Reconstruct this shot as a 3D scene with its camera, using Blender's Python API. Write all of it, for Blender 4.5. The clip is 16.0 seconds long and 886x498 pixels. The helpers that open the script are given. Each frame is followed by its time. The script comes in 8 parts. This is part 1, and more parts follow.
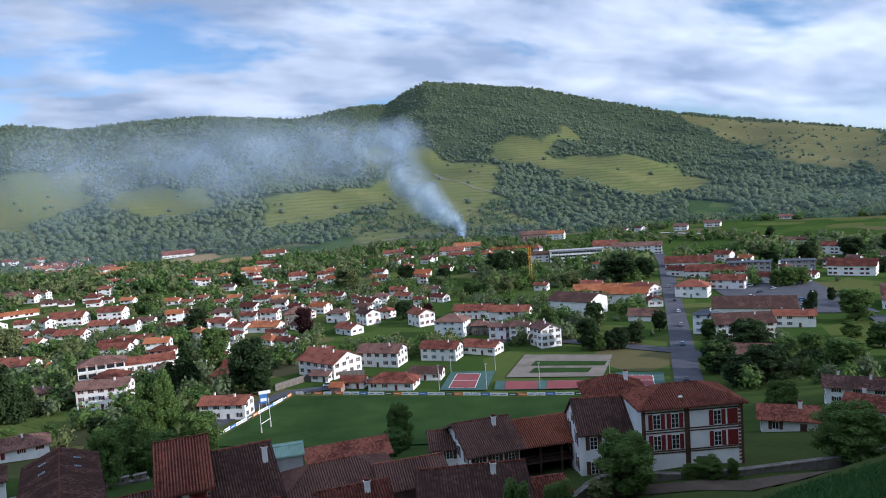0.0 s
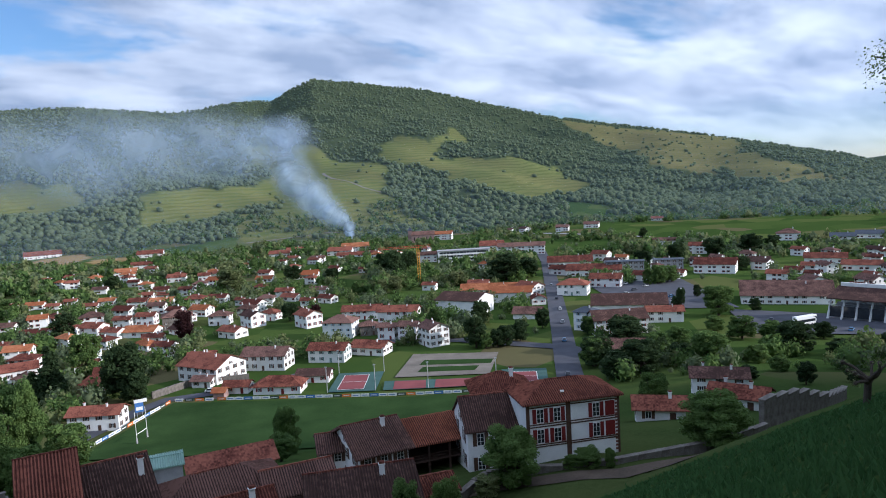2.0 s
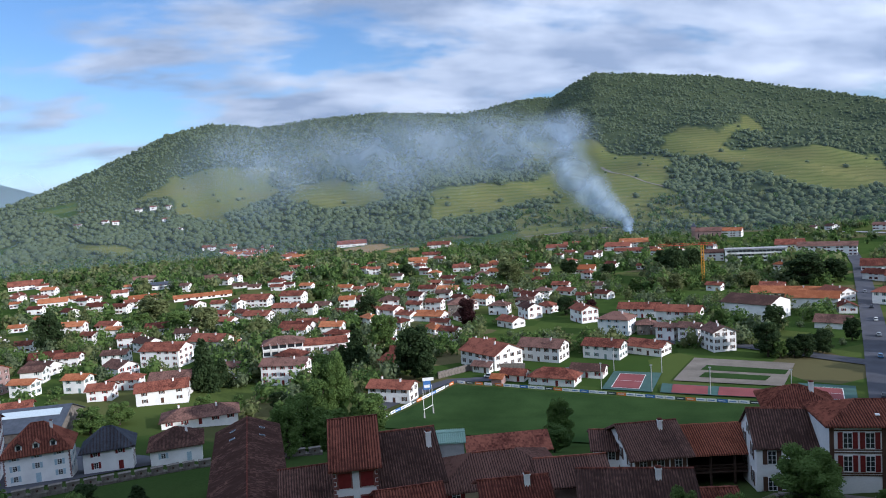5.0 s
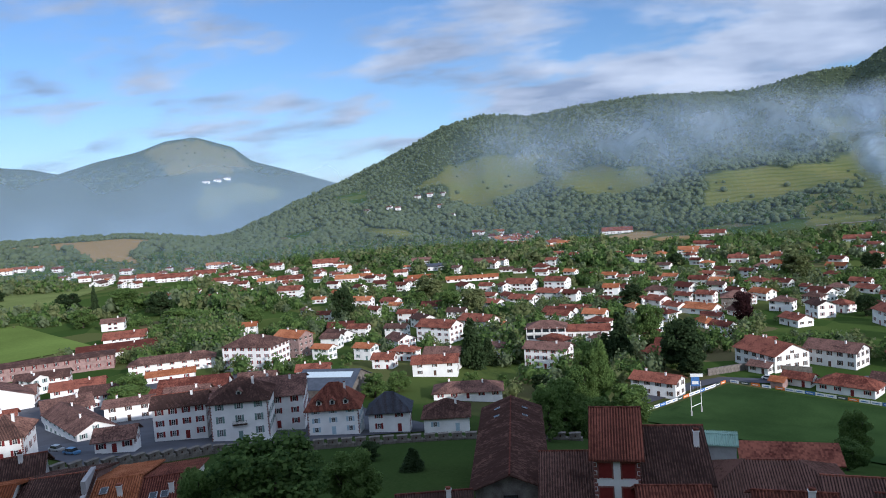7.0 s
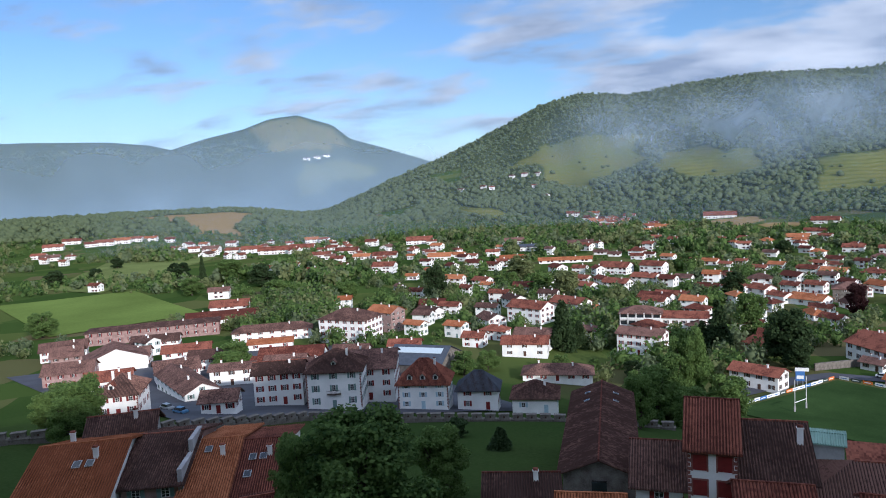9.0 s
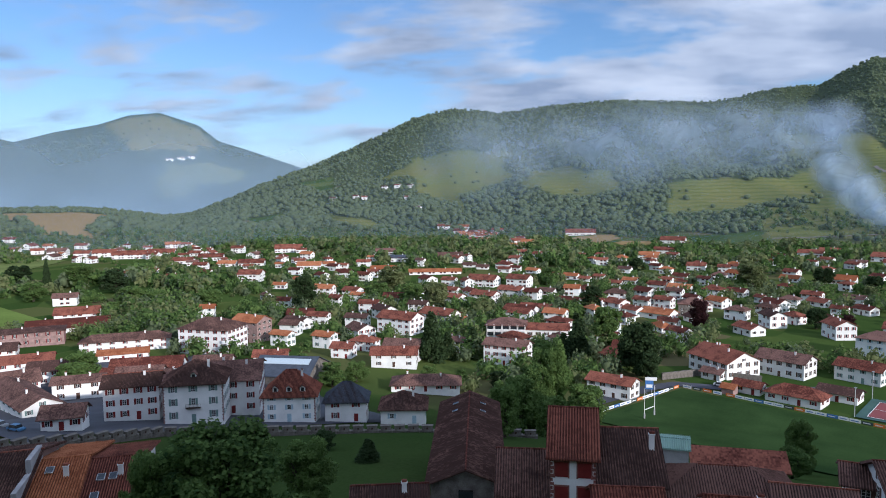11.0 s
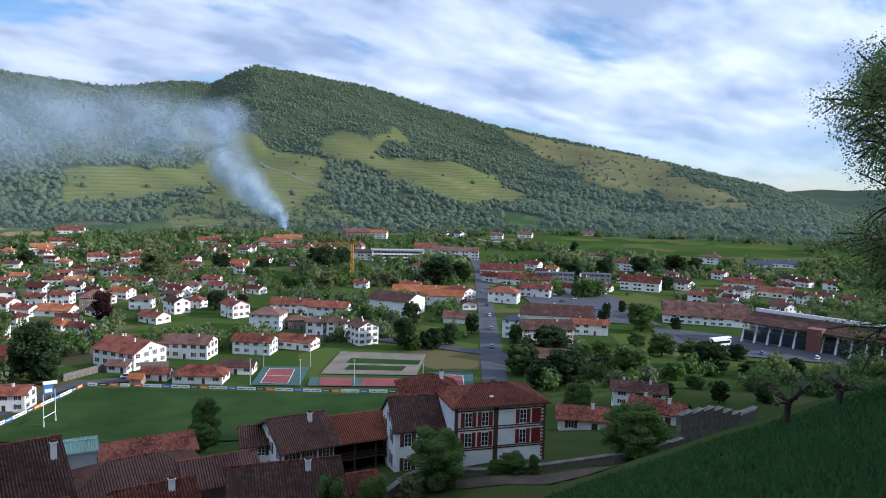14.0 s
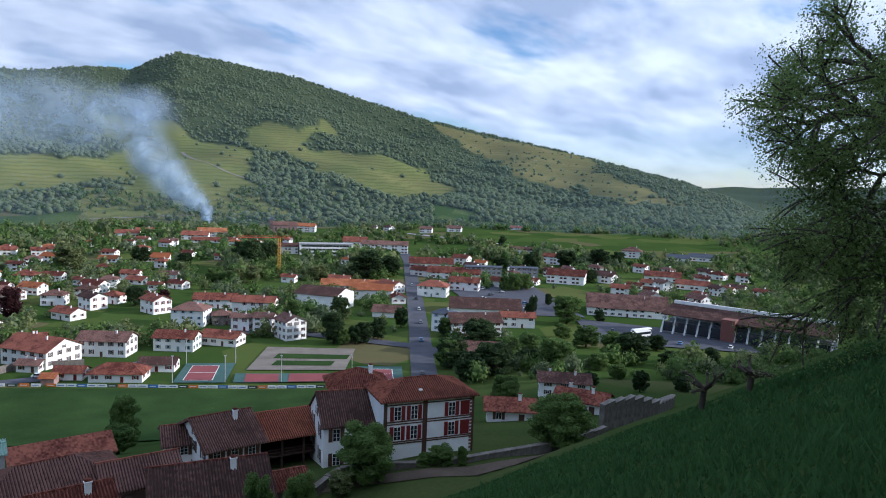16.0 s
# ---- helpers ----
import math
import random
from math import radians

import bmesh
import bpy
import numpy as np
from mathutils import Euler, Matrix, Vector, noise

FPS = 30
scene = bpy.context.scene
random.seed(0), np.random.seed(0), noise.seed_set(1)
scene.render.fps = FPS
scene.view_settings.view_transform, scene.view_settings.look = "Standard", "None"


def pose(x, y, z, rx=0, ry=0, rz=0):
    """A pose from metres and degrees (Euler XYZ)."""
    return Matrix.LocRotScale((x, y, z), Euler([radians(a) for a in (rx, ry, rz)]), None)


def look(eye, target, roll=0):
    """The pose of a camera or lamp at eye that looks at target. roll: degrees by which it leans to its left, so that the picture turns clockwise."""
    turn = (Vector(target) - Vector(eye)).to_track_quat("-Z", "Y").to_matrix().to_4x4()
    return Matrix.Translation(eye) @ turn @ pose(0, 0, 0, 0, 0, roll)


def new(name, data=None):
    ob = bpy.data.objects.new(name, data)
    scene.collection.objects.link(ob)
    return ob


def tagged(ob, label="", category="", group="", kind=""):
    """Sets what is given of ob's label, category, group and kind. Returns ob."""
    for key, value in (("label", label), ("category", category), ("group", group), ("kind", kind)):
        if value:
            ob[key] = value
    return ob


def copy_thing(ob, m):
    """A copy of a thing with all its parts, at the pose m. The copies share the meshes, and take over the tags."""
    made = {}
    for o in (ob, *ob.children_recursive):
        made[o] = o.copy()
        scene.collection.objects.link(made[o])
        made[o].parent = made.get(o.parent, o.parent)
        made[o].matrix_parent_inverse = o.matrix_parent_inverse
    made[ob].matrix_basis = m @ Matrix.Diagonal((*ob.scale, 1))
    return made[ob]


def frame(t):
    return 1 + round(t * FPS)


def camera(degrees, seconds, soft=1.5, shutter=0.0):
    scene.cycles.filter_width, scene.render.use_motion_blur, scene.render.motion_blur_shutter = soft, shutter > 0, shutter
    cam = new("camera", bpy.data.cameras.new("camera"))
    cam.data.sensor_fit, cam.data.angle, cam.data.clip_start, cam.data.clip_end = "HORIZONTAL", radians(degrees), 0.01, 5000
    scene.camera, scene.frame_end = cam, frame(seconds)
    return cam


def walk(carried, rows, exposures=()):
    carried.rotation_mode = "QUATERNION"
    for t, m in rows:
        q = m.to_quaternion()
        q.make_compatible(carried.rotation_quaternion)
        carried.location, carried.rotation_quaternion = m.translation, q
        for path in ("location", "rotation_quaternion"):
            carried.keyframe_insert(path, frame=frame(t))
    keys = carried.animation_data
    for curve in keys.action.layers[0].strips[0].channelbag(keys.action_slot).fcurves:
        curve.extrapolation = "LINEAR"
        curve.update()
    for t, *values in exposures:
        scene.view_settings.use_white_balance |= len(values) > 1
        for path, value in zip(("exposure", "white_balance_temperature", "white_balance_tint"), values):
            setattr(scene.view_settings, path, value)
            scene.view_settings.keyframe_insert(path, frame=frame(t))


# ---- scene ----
# The camera and its walk: a hand-held pan from the edge of the castle hill.
cam = camera(64.38, 16.0, 1.0)
walk(cam, [
    (0, pose(0, 0, 70, 85.302, 3.906, -0.354)),
    (0.5, pose(0, 0, 70, 84.914, 3.387, -3.806)),
    (1, pose(0, 0, 70, 84.712, 3.120, -7.203)),
    (1.5, pose(0, 0, 70, 84.587, 3.024, -8.696)),
    (2, pose(0, 0, 70, 84.761, 3.187, -9.391)),
    (2.5, pose(0, 0, 70, 84.852, 3.249, -8.619)),
    (3, pose(0, 0, 70, 84.991, 4.775, -5.454)),
    (3.5, pose(0, 0, 70, 85.535, 5.086, 1.965)),
    (3.7, pose(0, 0, 70, 85.643, 5.279, 5.364)),
    (5.8, pose(-0.35, 0, 70, 85.616, 3.168, 17.483)),
    (6, pose(-0.35, 0, 70, 85.615, 3.296, 20.048)),
    (6.5, pose(-0.35, 0, 70, 85.619, 3.601, 28.320)),
    (7, pose(-0.35, 0, 70, 85.977, 3.996, 34.257)),
    (7.5, pose(-0.35, 0, 70, 86.241, 3.896, 39.893)),
    (8, pose(-0.35, 0, 70, 85.901, 3.815, 36.550)),
    (9.4, pose(-0.7, 0, 70, 84.482, 2.855, 43.200)),
    (10.3, pose(-1.05, 0, 70, 83.536, 2.214, 40.603)),
    (10.5, pose(-1.05, 0, 70, 83.590, 1.557, 38.513)),
    (11, pose(-1.05, 0, 70, 85.297, 0.609, 31.558)),
    (11.5, pose(-1.05, 0, 70, 84.786, -0.241, 17.624)),
    (12, pose(-1.05, 0, 70, 84.500, -1.192, 4.795)),
    (12.5, pose(-1.05, 0, 70, 84.639, -1.297, -5.068)),
    (13, pose(-1.05, 0, 70, 84.475, -1.398, -10.765)),
    (13.5, pose(-1.05, 0, 70, 84.696, -1.563, -12.970)),
    (14, pose(-1.05, 0, 70, 84.794, -1.575, -14.400)),
    (14.5, pose(-1.05, 0, 70, 84.729, -1.581, -17.079)),
    (15, pose(-1.05, 0, 70, 84.493, -2.017, -22.551)),
    (15.5, pose(-1.05, 0, 70, 84.268, -2.058, -23.652)),
    (16, pose(-1.05, 0, 70, 84.482, -2.195, -20.112)),
], exposures=[(0.0, 0.08, 5350, 14), (3.7, 0.06, 5350, 14), (6.0, -0.06, 5350, 14), (8.0, -0.14, 5350, 14), (9.5, 0.0, 5350, 14), (10.5, 0.03, 5350, 14), (11.1, -0.14, 5350, 14), (12.5, -0.03, 5330, 14), (13.5, 0.08, 5330, 14), (15.0, 0.38, 5300, 14), (15.5, 0.40, 5300, 14), (16.0, 0.12, 5300, 14)])

# World, sun and exposure.
SUN_AZ, SUN_EL = 108.0, 18.5          # degrees, clockwise from +y; above the horizon
sun_dir = Vector((math.sin(radians(SUN_AZ)) * math.cos(radians(SUN_EL)),
                  math.cos(radians(SUN_AZ)) * math.cos(radians(SUN_EL)), math.sin(radians(SUN_EL))))
sun = new("sun", bpy.data.lights.new("sun", "SUN"))
sun.data.energy, sun.data.angle, sun.data.color = 5.0, radians(1.0), (1.0, 0.88, 0.72)
sun.matrix_world = look(sun_dir * 400, (0, 0, 0))

world = bpy.data.worlds.new("world")
scene.world = world
world.use_nodes = True


def build_sky(nt):
    nodes, links = nt.nodes, nt.links
    nodes.clear()

    def nd(kind, **kw):
        n = nodes.new(kind)
        for k, val in kw.items():
            n.inputs[k.replace("_", " ")].default_value = val
        return n

    def math_node(op, a, b=None, c=None):
        n = nodes.new("ShaderNodeMath")
        n.operation = op
        for i, q in enumerate((a, b, c)):
            if q is None:
                continue
            if isinstance(q, (int, float)):
                n.inputs[i].default_value = q
            else:
                links.new(q, n.inputs[i])
        return n.outputs[0]

    tc = nodes.new("ShaderNodeTexCoord")
    sky = nodes.new("ShaderNodeTexSky")
    sky.sky_type, sky.sun_disc = "NISHITA", False
    sky.sun_elevation, sky.sun_rotation = radians(SUN_EL), radians(SUN_AZ)
    sky.altitude, sky.air_density, sky.dust_density, sky.ozone_density = 200, 1.0, 0.25, 3.0
    sep = nodes.new("ShaderNodeSeparateXYZ")
    links.new(tc.outputs["Generated"], sep.inputs[0])
    x, y, z = sep.outputs
    # a flat cloud deck seen in perspective
    den = math_node("ADD", math_node("MAXIMUM", z, 0.0), 0.24)
    u, w = math_node("DIVIDE", x, den), math_node("DIVIDE", y, den)
    comb = nodes.new("ShaderNodeCombineXYZ")
    links.new(u, comb.inputs[0]), links.new(w, comb.inputs[1])
    mp = nodes.new("ShaderNodeMapping")
    mp.vector_type = "TEXTURE"
    mp.inputs["Rotation"].default_value = (0, 0, radians(26))
    mp.inputs["Scale"].default_value = (1.3, 0.85, 1)
    mp.inputs["Location"].default_value = (0.3, 0.2, 0)
    links.new(comb.outputs[0], mp.inputs[0])
    n1 = nd("ShaderNodeTexNoise", Scale=2.2, Detail=10.0, Roughness=0.56, Distortion=0.1)
    links.new(mp.outputs[0], n1.inputs["Vector"])
    n2 = nd("ShaderNodeTexNoise", Scale=0.55, Detail=3.0, Roughness=0.5)
    links.new(mp.outputs[0], n2.inputs["Vector"])
    n3 = nd("ShaderNodeTexNoise", Scale=2.6, Detail=9.0, Roughness=0.56, Distortion=0.15)
    links.new(mp.outputs[0], n3.inputs["Vector"])
    # the deck thickens towards the sun's side and thins out on the other
    side = math_node("MULTIPLY_ADD", x, 0.15, 0.155)
    cov = math_node("ADD", math_node("MULTIPLY_ADD", n2.outputs["Fac"], 0.45, n1.outputs["Fac"]), side)
    # overhead and behind, unseen cloud is added to raise the ambient light
    high = nodes.new("ShaderNodeMapRange")
    high.inputs[1].default_value, high.inputs[2].default_value, high.inputs[4].default_value = 0.42, 0.85, 0.22
    links.new(math_node("ADD", z, math_node("MULTIPLY", y, -0.35)), high.inputs[0])
    cov = math_node("ADD", cov, high.outputs[0])
    ramp = nodes.new("ShaderNodeValToRGB")
    ramp.color_ramp.elements[0].position, ramp.color_ramp.elements[1].position = 0.70, 0.89
    ramp.color_ramp.interpolation = "EASE"
    links.new(cov, ramp.inputs[0])
    # thick parts are grey underneath, thin edges glow white
    shade = nodes.new("ShaderNodeValToRGB")
    e = shade.color_ramp.elements
    e[0].position, e[0].color = 0.37, (0.42, 0.49, 0.60, 1)
    e[1].position, e[1].color = 0.64, (0.89, 0.92, 0.95, 1)
    links.new(n3.outputs["Fac"], shade.inputs[0])
    # the added overhead cloud is brightened further as fill light
    glow = math_node("ADD", math_node("MULTIPLY_ADD", x, 0.20, 1.0), math_node("MULTIPLY", high.outputs[0], 1.6))
    cloud = nodes.new("ShaderNodeVectorMath")
    cloud.operation = "SCALE"
    links.new(shade.outputs[0], cloud.inputs[0]), links.new(math_node("MULTIPLY", glow, CLOUD), cloud.inputs["Scale"])
    mix = nodes.new("ShaderNodeMix")
    mix.data_type = "RGBA"
    # clouds melt into pale air near the horizon
    low = nodes.new("ShaderNodeMapRange")
    low.inputs[1].default_value, low.inputs[2].default_value = -0.02, 0.10
    links.new(z, low.inputs[0])
    links.new(math_node("MULTIPLY", ramp.outputs[0], low.outputs[0]), mix.inputs["Factor"])
    links.new(sky.outputs[0], mix.inputs[6]), links.new(cloud.outputs[0], mix.inputs[7])
    bg = nd("ShaderNodeBackground", Strength=0.13)
    links.new(mix.outputs[2], bg.inputs[0])
    out = nodes.new("ShaderNodeOutputWorld")
    links.new(bg.outputs[0], out.inputs[0])


CLOUD = 7.0
build_sky(world.node_tree)

# ---- materials ----


def material(name, colour, rough=0.8, vary=0.25, scale=3.0, fine=40.0, bump=0.15, metal=0.0, spec=0.3, second=None, per_object=0.0, coords="Object", grain=0.45, cells=0.0):
    """A plain surface with stains at one scale and grain at another."""
    m = bpy.data.materials.new(name)
    m.use_nodes = True
    nt = m.node_tree
    bsdf = nt.nodes["Principled BSDF"]
    tc = nt.nodes.new("ShaderNodeTexCoord")
    n1, n2 = nt.nodes.new("ShaderNodeTexNoise"), nt.nodes.new("ShaderNodeTexNoise")
    for n, s, d in ((n1, scale, 5.0), (n2, fine, 3.0)):
        n.inputs["Scale"].default_value, n.inputs["Detail"].default_value = s, d
        nt.links.new(tc.outputs[coords], n.inputs["Vector"])
    ramp = nt.nodes.new("ShaderNodeValToRGB")
    a = Vector(colour) * (1 - vary)
    b = Vector(second) if second else Vector(colour) * (1 + vary)
    el = ramp.color_ramp.elements
    el[0].position, el[0].color = 0.3, (*a, 1)
    el[1].position, el[1].color = 0.72, (*[min(q, 0.95) for q in b], 1)
    add = nt.nodes.new("ShaderNodeMath")
    add.operation = "MULTIPLY_ADD"
    nt.links.new(n2.outputs["Fac"], add.inputs[0])
    add.inputs[1].default_value = grain
    sub = nt.nodes.new("ShaderNodeMath")
    sub.operation = "ADD"
    nt.links.new(n1.outputs["Fac"], sub.inputs[0])
    sub.inputs[1].default_value = -grain / 2
    nt.links.new(sub.outputs[0], add.inputs[2])
    last = add.outputs[0]
    if per_object:
        info = nt.nodes.new("ShaderNodeObjectInfo")
        pm = nt.nodes.new("ShaderNodeMath")
        pm.operation = "MULTIPLY_ADD"
        nt.links.new(info.outputs["Random"], pm.inputs[0])
        pm.inputs[1].default_value = per_object
        off = nt.nodes.new("ShaderNodeMath")
        off.operation = "SUBTRACT"
        nt.links.new(last, off.inputs[0])
        off.inputs[1].default_value = per_object / 2
        nt.links.new(off.outputs[0], pm.inputs[2])
        last = pm.outputs[0]
    if cells:
        # every tile has its own firing and lichen, every roof its own age
        snap, white, geo = nt.nodes.new("ShaderNodeVectorMath"), nt.nodes.new("ShaderNodeTexWhiteNoise"), nt.nodes.new("ShaderNodeNewGeometry")
        snap.operation = "SNAP"
        snap.inputs[1].default_value = (0.29, 0.36, 50.0)
        nt.links.new(tc.outputs["Object"], snap.inputs[0]), nt.links.new(snap.outputs[0], white.inputs["Vector"])
        for src, amount in ((white.outputs["Value"], cells), (geo.outputs["Random Per Island"], 0.3)):
            cm, co = nt.nodes.new("ShaderNodeMath"), nt.nodes.new("ShaderNodeMath")
            cm.operation, co.operation = "MULTIPLY_ADD", "SUBTRACT"
            nt.links.new(last, co.inputs[0])
            co.inputs[1].default_value = amount / 2
            nt.links.new(src, cm.inputs[0]), nt.links.new(co.outputs[0], cm.inputs[2])
            cm.inputs[1].default_value = amount
            last = cm.outputs[0]
    nt.links.new(last, ramp.inputs[0])
    nt.links.new(ramp.outputs[0], bsdf.inputs["Base Color"])
    bsdf.inputs["Roughness"].default_value, bsdf.inputs["Metallic"].default_value = rough, metal
    bsdf.inputs["Specular IOR Level"].default_value = spec
    if bump:
        bp = nt.nodes.new("ShaderNodeBump")
        bp.inputs["Strength"].default_value, bp.inputs["Distance"].default_value = bump, 0.05
        nt.links.new(n2.outputs["Fac"], bp.inputs["Height"])
        nt.links.new(bp.outputs[0], bsdf.inputs["Normal"])
    return m


def ground_material():
    """Meadow, wood floor, vineyard, ripe field and bare earth, by the land-cover layers of the sheet."""
    m = bpy.data.materials.new("land")
    m.use_nodes = True
    nt = m.node_tree
    L, N = nt.links, nt.nodes
    bsdf = N["Principled BSDF"]
    bsdf.inputs["Roughness"].default_value, bsdf.inputs["Specular IOR Level"].default_value = 1.0, 0.0
    tc = N.new("ShaderNodeTexCoord")

    def noise_tex(scale, detail=5.0, rough=0.55):
        n = N.new("ShaderNodeTexNoise")
        n.inputs["Scale"].default_value, n.inputs["Detail"].default_value, n.inputs["Roughness"].default_value = scale, detail, rough
        L.new(tc.outputs["Object"], n.inputs["Vector"])
        return n.outputs["Fac"]

    def ramp(fac, *stops):
        r = N.new("ShaderNodeValToRGB")
        el = r.color_ramp.elements
        while len(el) < len(stops):
            el.new(0.5)
        for e, (p, c) in zip(el, stops):
            e.position, e.color = p, (*c, 1)
        L.new(fac, r.inputs[0])
        return r.outputs[0]

    def blend(fac, a, b):
        x = N.new("ShaderNodeMix")
        x.data_type = "RGBA"
        L.new(fac, x.inputs["Factor"]), L.new(a, x.inputs[6]), L.new(b, x.inputs[7])
        return x.outputs[2]

    att = N.new("ShaderNodeAttribute")
    att.attribute_name = "cover"
    sep = N.new("ShaderNodeSeparateColor")
    L.new(att.outputs["Color"], sep.inputs[0])
    big, mid, fine = noise_tex(0.012, 4), noise_tex(0.09, 6), noise_tex(1.6, 6, 0.7)
    meadow = blend(mid, ramp(big, (0.35, (0.030, 0.058, 0.015)), (0.55, (0.052, 0.082, 0.022)), (0.72, (0.085, 0.100, 0.034))),
                   ramp(fine, (0.3, (0.019, 0.037, 0.011)), (0.7, (0.054, 0.074, 0.026))))
    vor = N.new("ShaderNodeTexVoronoi")
    vor.inputs["Scale"].default_value = 0.028
    L.new(tc.outputs["Object"], vor.inputs["Vector"])
    vs = N.new("ShaderNodeSeparateColor")
    L.new(vor.outputs["Color"], vs.inputs[0])
    parcel = ramp(vs.outputs[0], (0.2, (0.045, 0.080, 0.018)), (0.55, (0.072, 0.112, 0.026)), (0.82, (0.120, 0.140, 0.040)), (0.97, (0.165, 0.130, 0.070)))
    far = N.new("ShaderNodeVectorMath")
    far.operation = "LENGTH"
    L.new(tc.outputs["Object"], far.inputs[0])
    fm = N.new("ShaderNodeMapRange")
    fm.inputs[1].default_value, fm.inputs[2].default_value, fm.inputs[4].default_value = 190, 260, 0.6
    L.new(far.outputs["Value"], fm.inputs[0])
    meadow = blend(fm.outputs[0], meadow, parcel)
    wood = blend(big, ramp(mid, (0.3, (0.027, 0.041, 0.017)), (0.7, (0.051, 0.069, 0.031))), ramp(mid, (0.3, (0.044, 0.059, 0.026)), (0.7, (0.082, 0.096, 0.047))))
    wave = N.new("ShaderNodeTexWave")
    wave.bands_direction = "Z"
    wave.inputs["Scale"].default_value, wave.inputs["Distortion"].default_value, wave.inputs["Detail"].default_value = 0.055, 7.0, 4.0
    wave.inputs["Detail Scale"].default_value = 0.4
    L.new(tc.outputs["Object"], wave.inputs["Vector"])
    vine = ramp(wave.outputs["Fac"], (0.05, (0.096, 0.112, 0.036)), (0.25, (0.132, 0.144, 0.044)), (0.9, (0.158, 0.160, 0.056)))
    half = N.new("ShaderNodeMath")
    half.operation = "MULTIPLY"
    half.inputs[1].default_value = 0.6
    L.new(mid, half.inputs[0])
    vine = blend(half.outputs[0], vine, ramp(big, (0.4, (0.088, 0.115, 0.027)), (0.65, (0.151, 0.134, 0.046))))
    ripe = ramp(mid, (0.3, (0.231, 0.158, 0.069)), (0.7, (0.313, 0.224, 0.112)))
    c = blend(sep.outputs[1], meadow, vine)
    c = blend(sep.outputs[2], c, ripe)
    c = blend(sep.outputs[0], c, wood)
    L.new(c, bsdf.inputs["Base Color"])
    bp = N.new("ShaderNodeBump")
    bp.inputs["Strength"].default_value, bp.inputs["Distance"].default_value = 0.6, 0.3
    L.new(fine, bp.inputs["Height"]), L.new(bp.outputs[0], bsdf.inputs["Normal"])
    return m


LAND = ground_material()

WHITE = material("white_render", (0.78, 0.77, 0.74), 0.85, 0.10, 0.35, 6, 0.05, per_object=0.35)
CREAM = material("cream_render", (0.72, 0.60, 0.40), 0.85, 0.12, 0.4, 6, 0.05)
PINK = material("pink_stone", (0.294, 0.196, 0.176), 0.9, 0.25, 0.8, 9, 0.3)
STONE = material("rubble_stone", (0.149, 0.127, 0.110), 0.92, 0.35, 0.9, 7, 0.5, second=(0.220, 0.198, 0.173))
ROOF_RED = material("red_tile", (0.120, 0.040, 0.030), 0.9, 0.36, 0.25, 2.2, 0.25, spec=0.06, grain=0.35, second=(0.270, 0.100, 0.066), per_object=0.4, cells=0.3)
ROOF_ORANGE = material("orange_tile", (0.330, 0.110, 0.048), 0.9, 0.3, 0.25, 2.2, 0.25, spec=0.06, grain=0.35, second=(0.430, 0.175, 0.085), per_object=0.4, cells=0.3)
ROOF_DARK = material("old_brown_tile", (0.098, 0.056, 0.047), 0.92, 0.36, 0.25, 2.2, 0.25, spec=0.05, grain=0.35, second=(0.200, 0.112, 0.090), per_object=0.4, cells=0.35)
# Channel tiles: grime plus the shade between ribs, put into a darker colour.
PAN_RED = material("shaded_red_channel_tile", (0.066, 0.026, 0.021), 0.95, 0.35, 0.4, 3, 0.2, spec=0.03)
PAN_ORANGE = material("shaded_orange_channel_tile", (0.140, 0.052, 0.028), 0.95, 0.35, 0.4, 3, 0.2, spec=0.03)
PAN_DARK = material("shaded_brown_channel_tile", (0.048, 0.031, 0.027), 0.95, 0.35, 0.4, 3, 0.2, spec=0.03)
ROOF_WARM = material("warm_red_tile", (0.230, 0.072, 0.044), 0.9, 0.3, 0.3, 2.2, 0.25, spec=0.06, grain=0.35, second=(0.330, 0.120, 0.070), cells=0.3)
SLATE = material("slate", (0.055, 0.065, 0.085), 0.6, 0.25, 0.8, 9, 0.2)
SHUT_RED = material("ox_blood_paint", (0.16, 0.018, 0.016), 0.6, 0.2, 2, 30, 0.05)
SHUT_GREEN = material("grey_green_paint", (0.16, 0.24, 0.22), 0.6, 0.2, 2, 30, 0.05)
SHUT_BLUE = material("pale_blue_paint", (0.38, 0.50, 0.56), 0.6, 0.15, 2, 30, 0.05)
SHUT_BROWN = material("brown_paint", (0.085, 0.045, 0.03), 0.6, 0.2, 2, 30, 0.05)
QUOIN = material("red_sandstone", (0.20, 0.085, 0.07), 0.9, 0.3, 2, 20, 0.2)
GLASS = material("dark_glass", (0.025, 0.03, 0.035), 0.12, 0.3, 0.6, 5, 0, spec=0.6)
METAL = material("grey_metal", (0.45, 0.46, 0.47), 0.45, 0.1, 2, 30, 0.05, metal=0.6)
TIMBER = material("dark_timber", (0.05, 0.028, 0.02), 0.85, 0.3, 2, 20, 0.2)
CONCRETE = material("pale_concrete", (0.338, 0.330, 0.331), 0.9, 0.2, 0.6, 8, 0.15)
ASPHALT = material("asphalt", (0.066, 0.068, 0.082), 0.9, 0.2, 0.15, 3, 0.1)
BARK = material("bark", (0.07, 0.055, 0.042), 0.95, 0.35, 1.5, 14, 0.5)
GREEN_SHEET = material("green_corrugated_sheet", (0.25, 0.37, 0.31), 0.6, 0.15, 0.5, 8, 0.1)
TURF = material("mown_turf", (0.032, 0.060, 0.020), 1.0, 0.22, 0.06, 2.2, 0.2, spec=0.0, second=(0.043, 0.076, 0.025))
LINE = material("white_paint_line", (0.75, 0.75, 0.72), 0.8, 0.1)
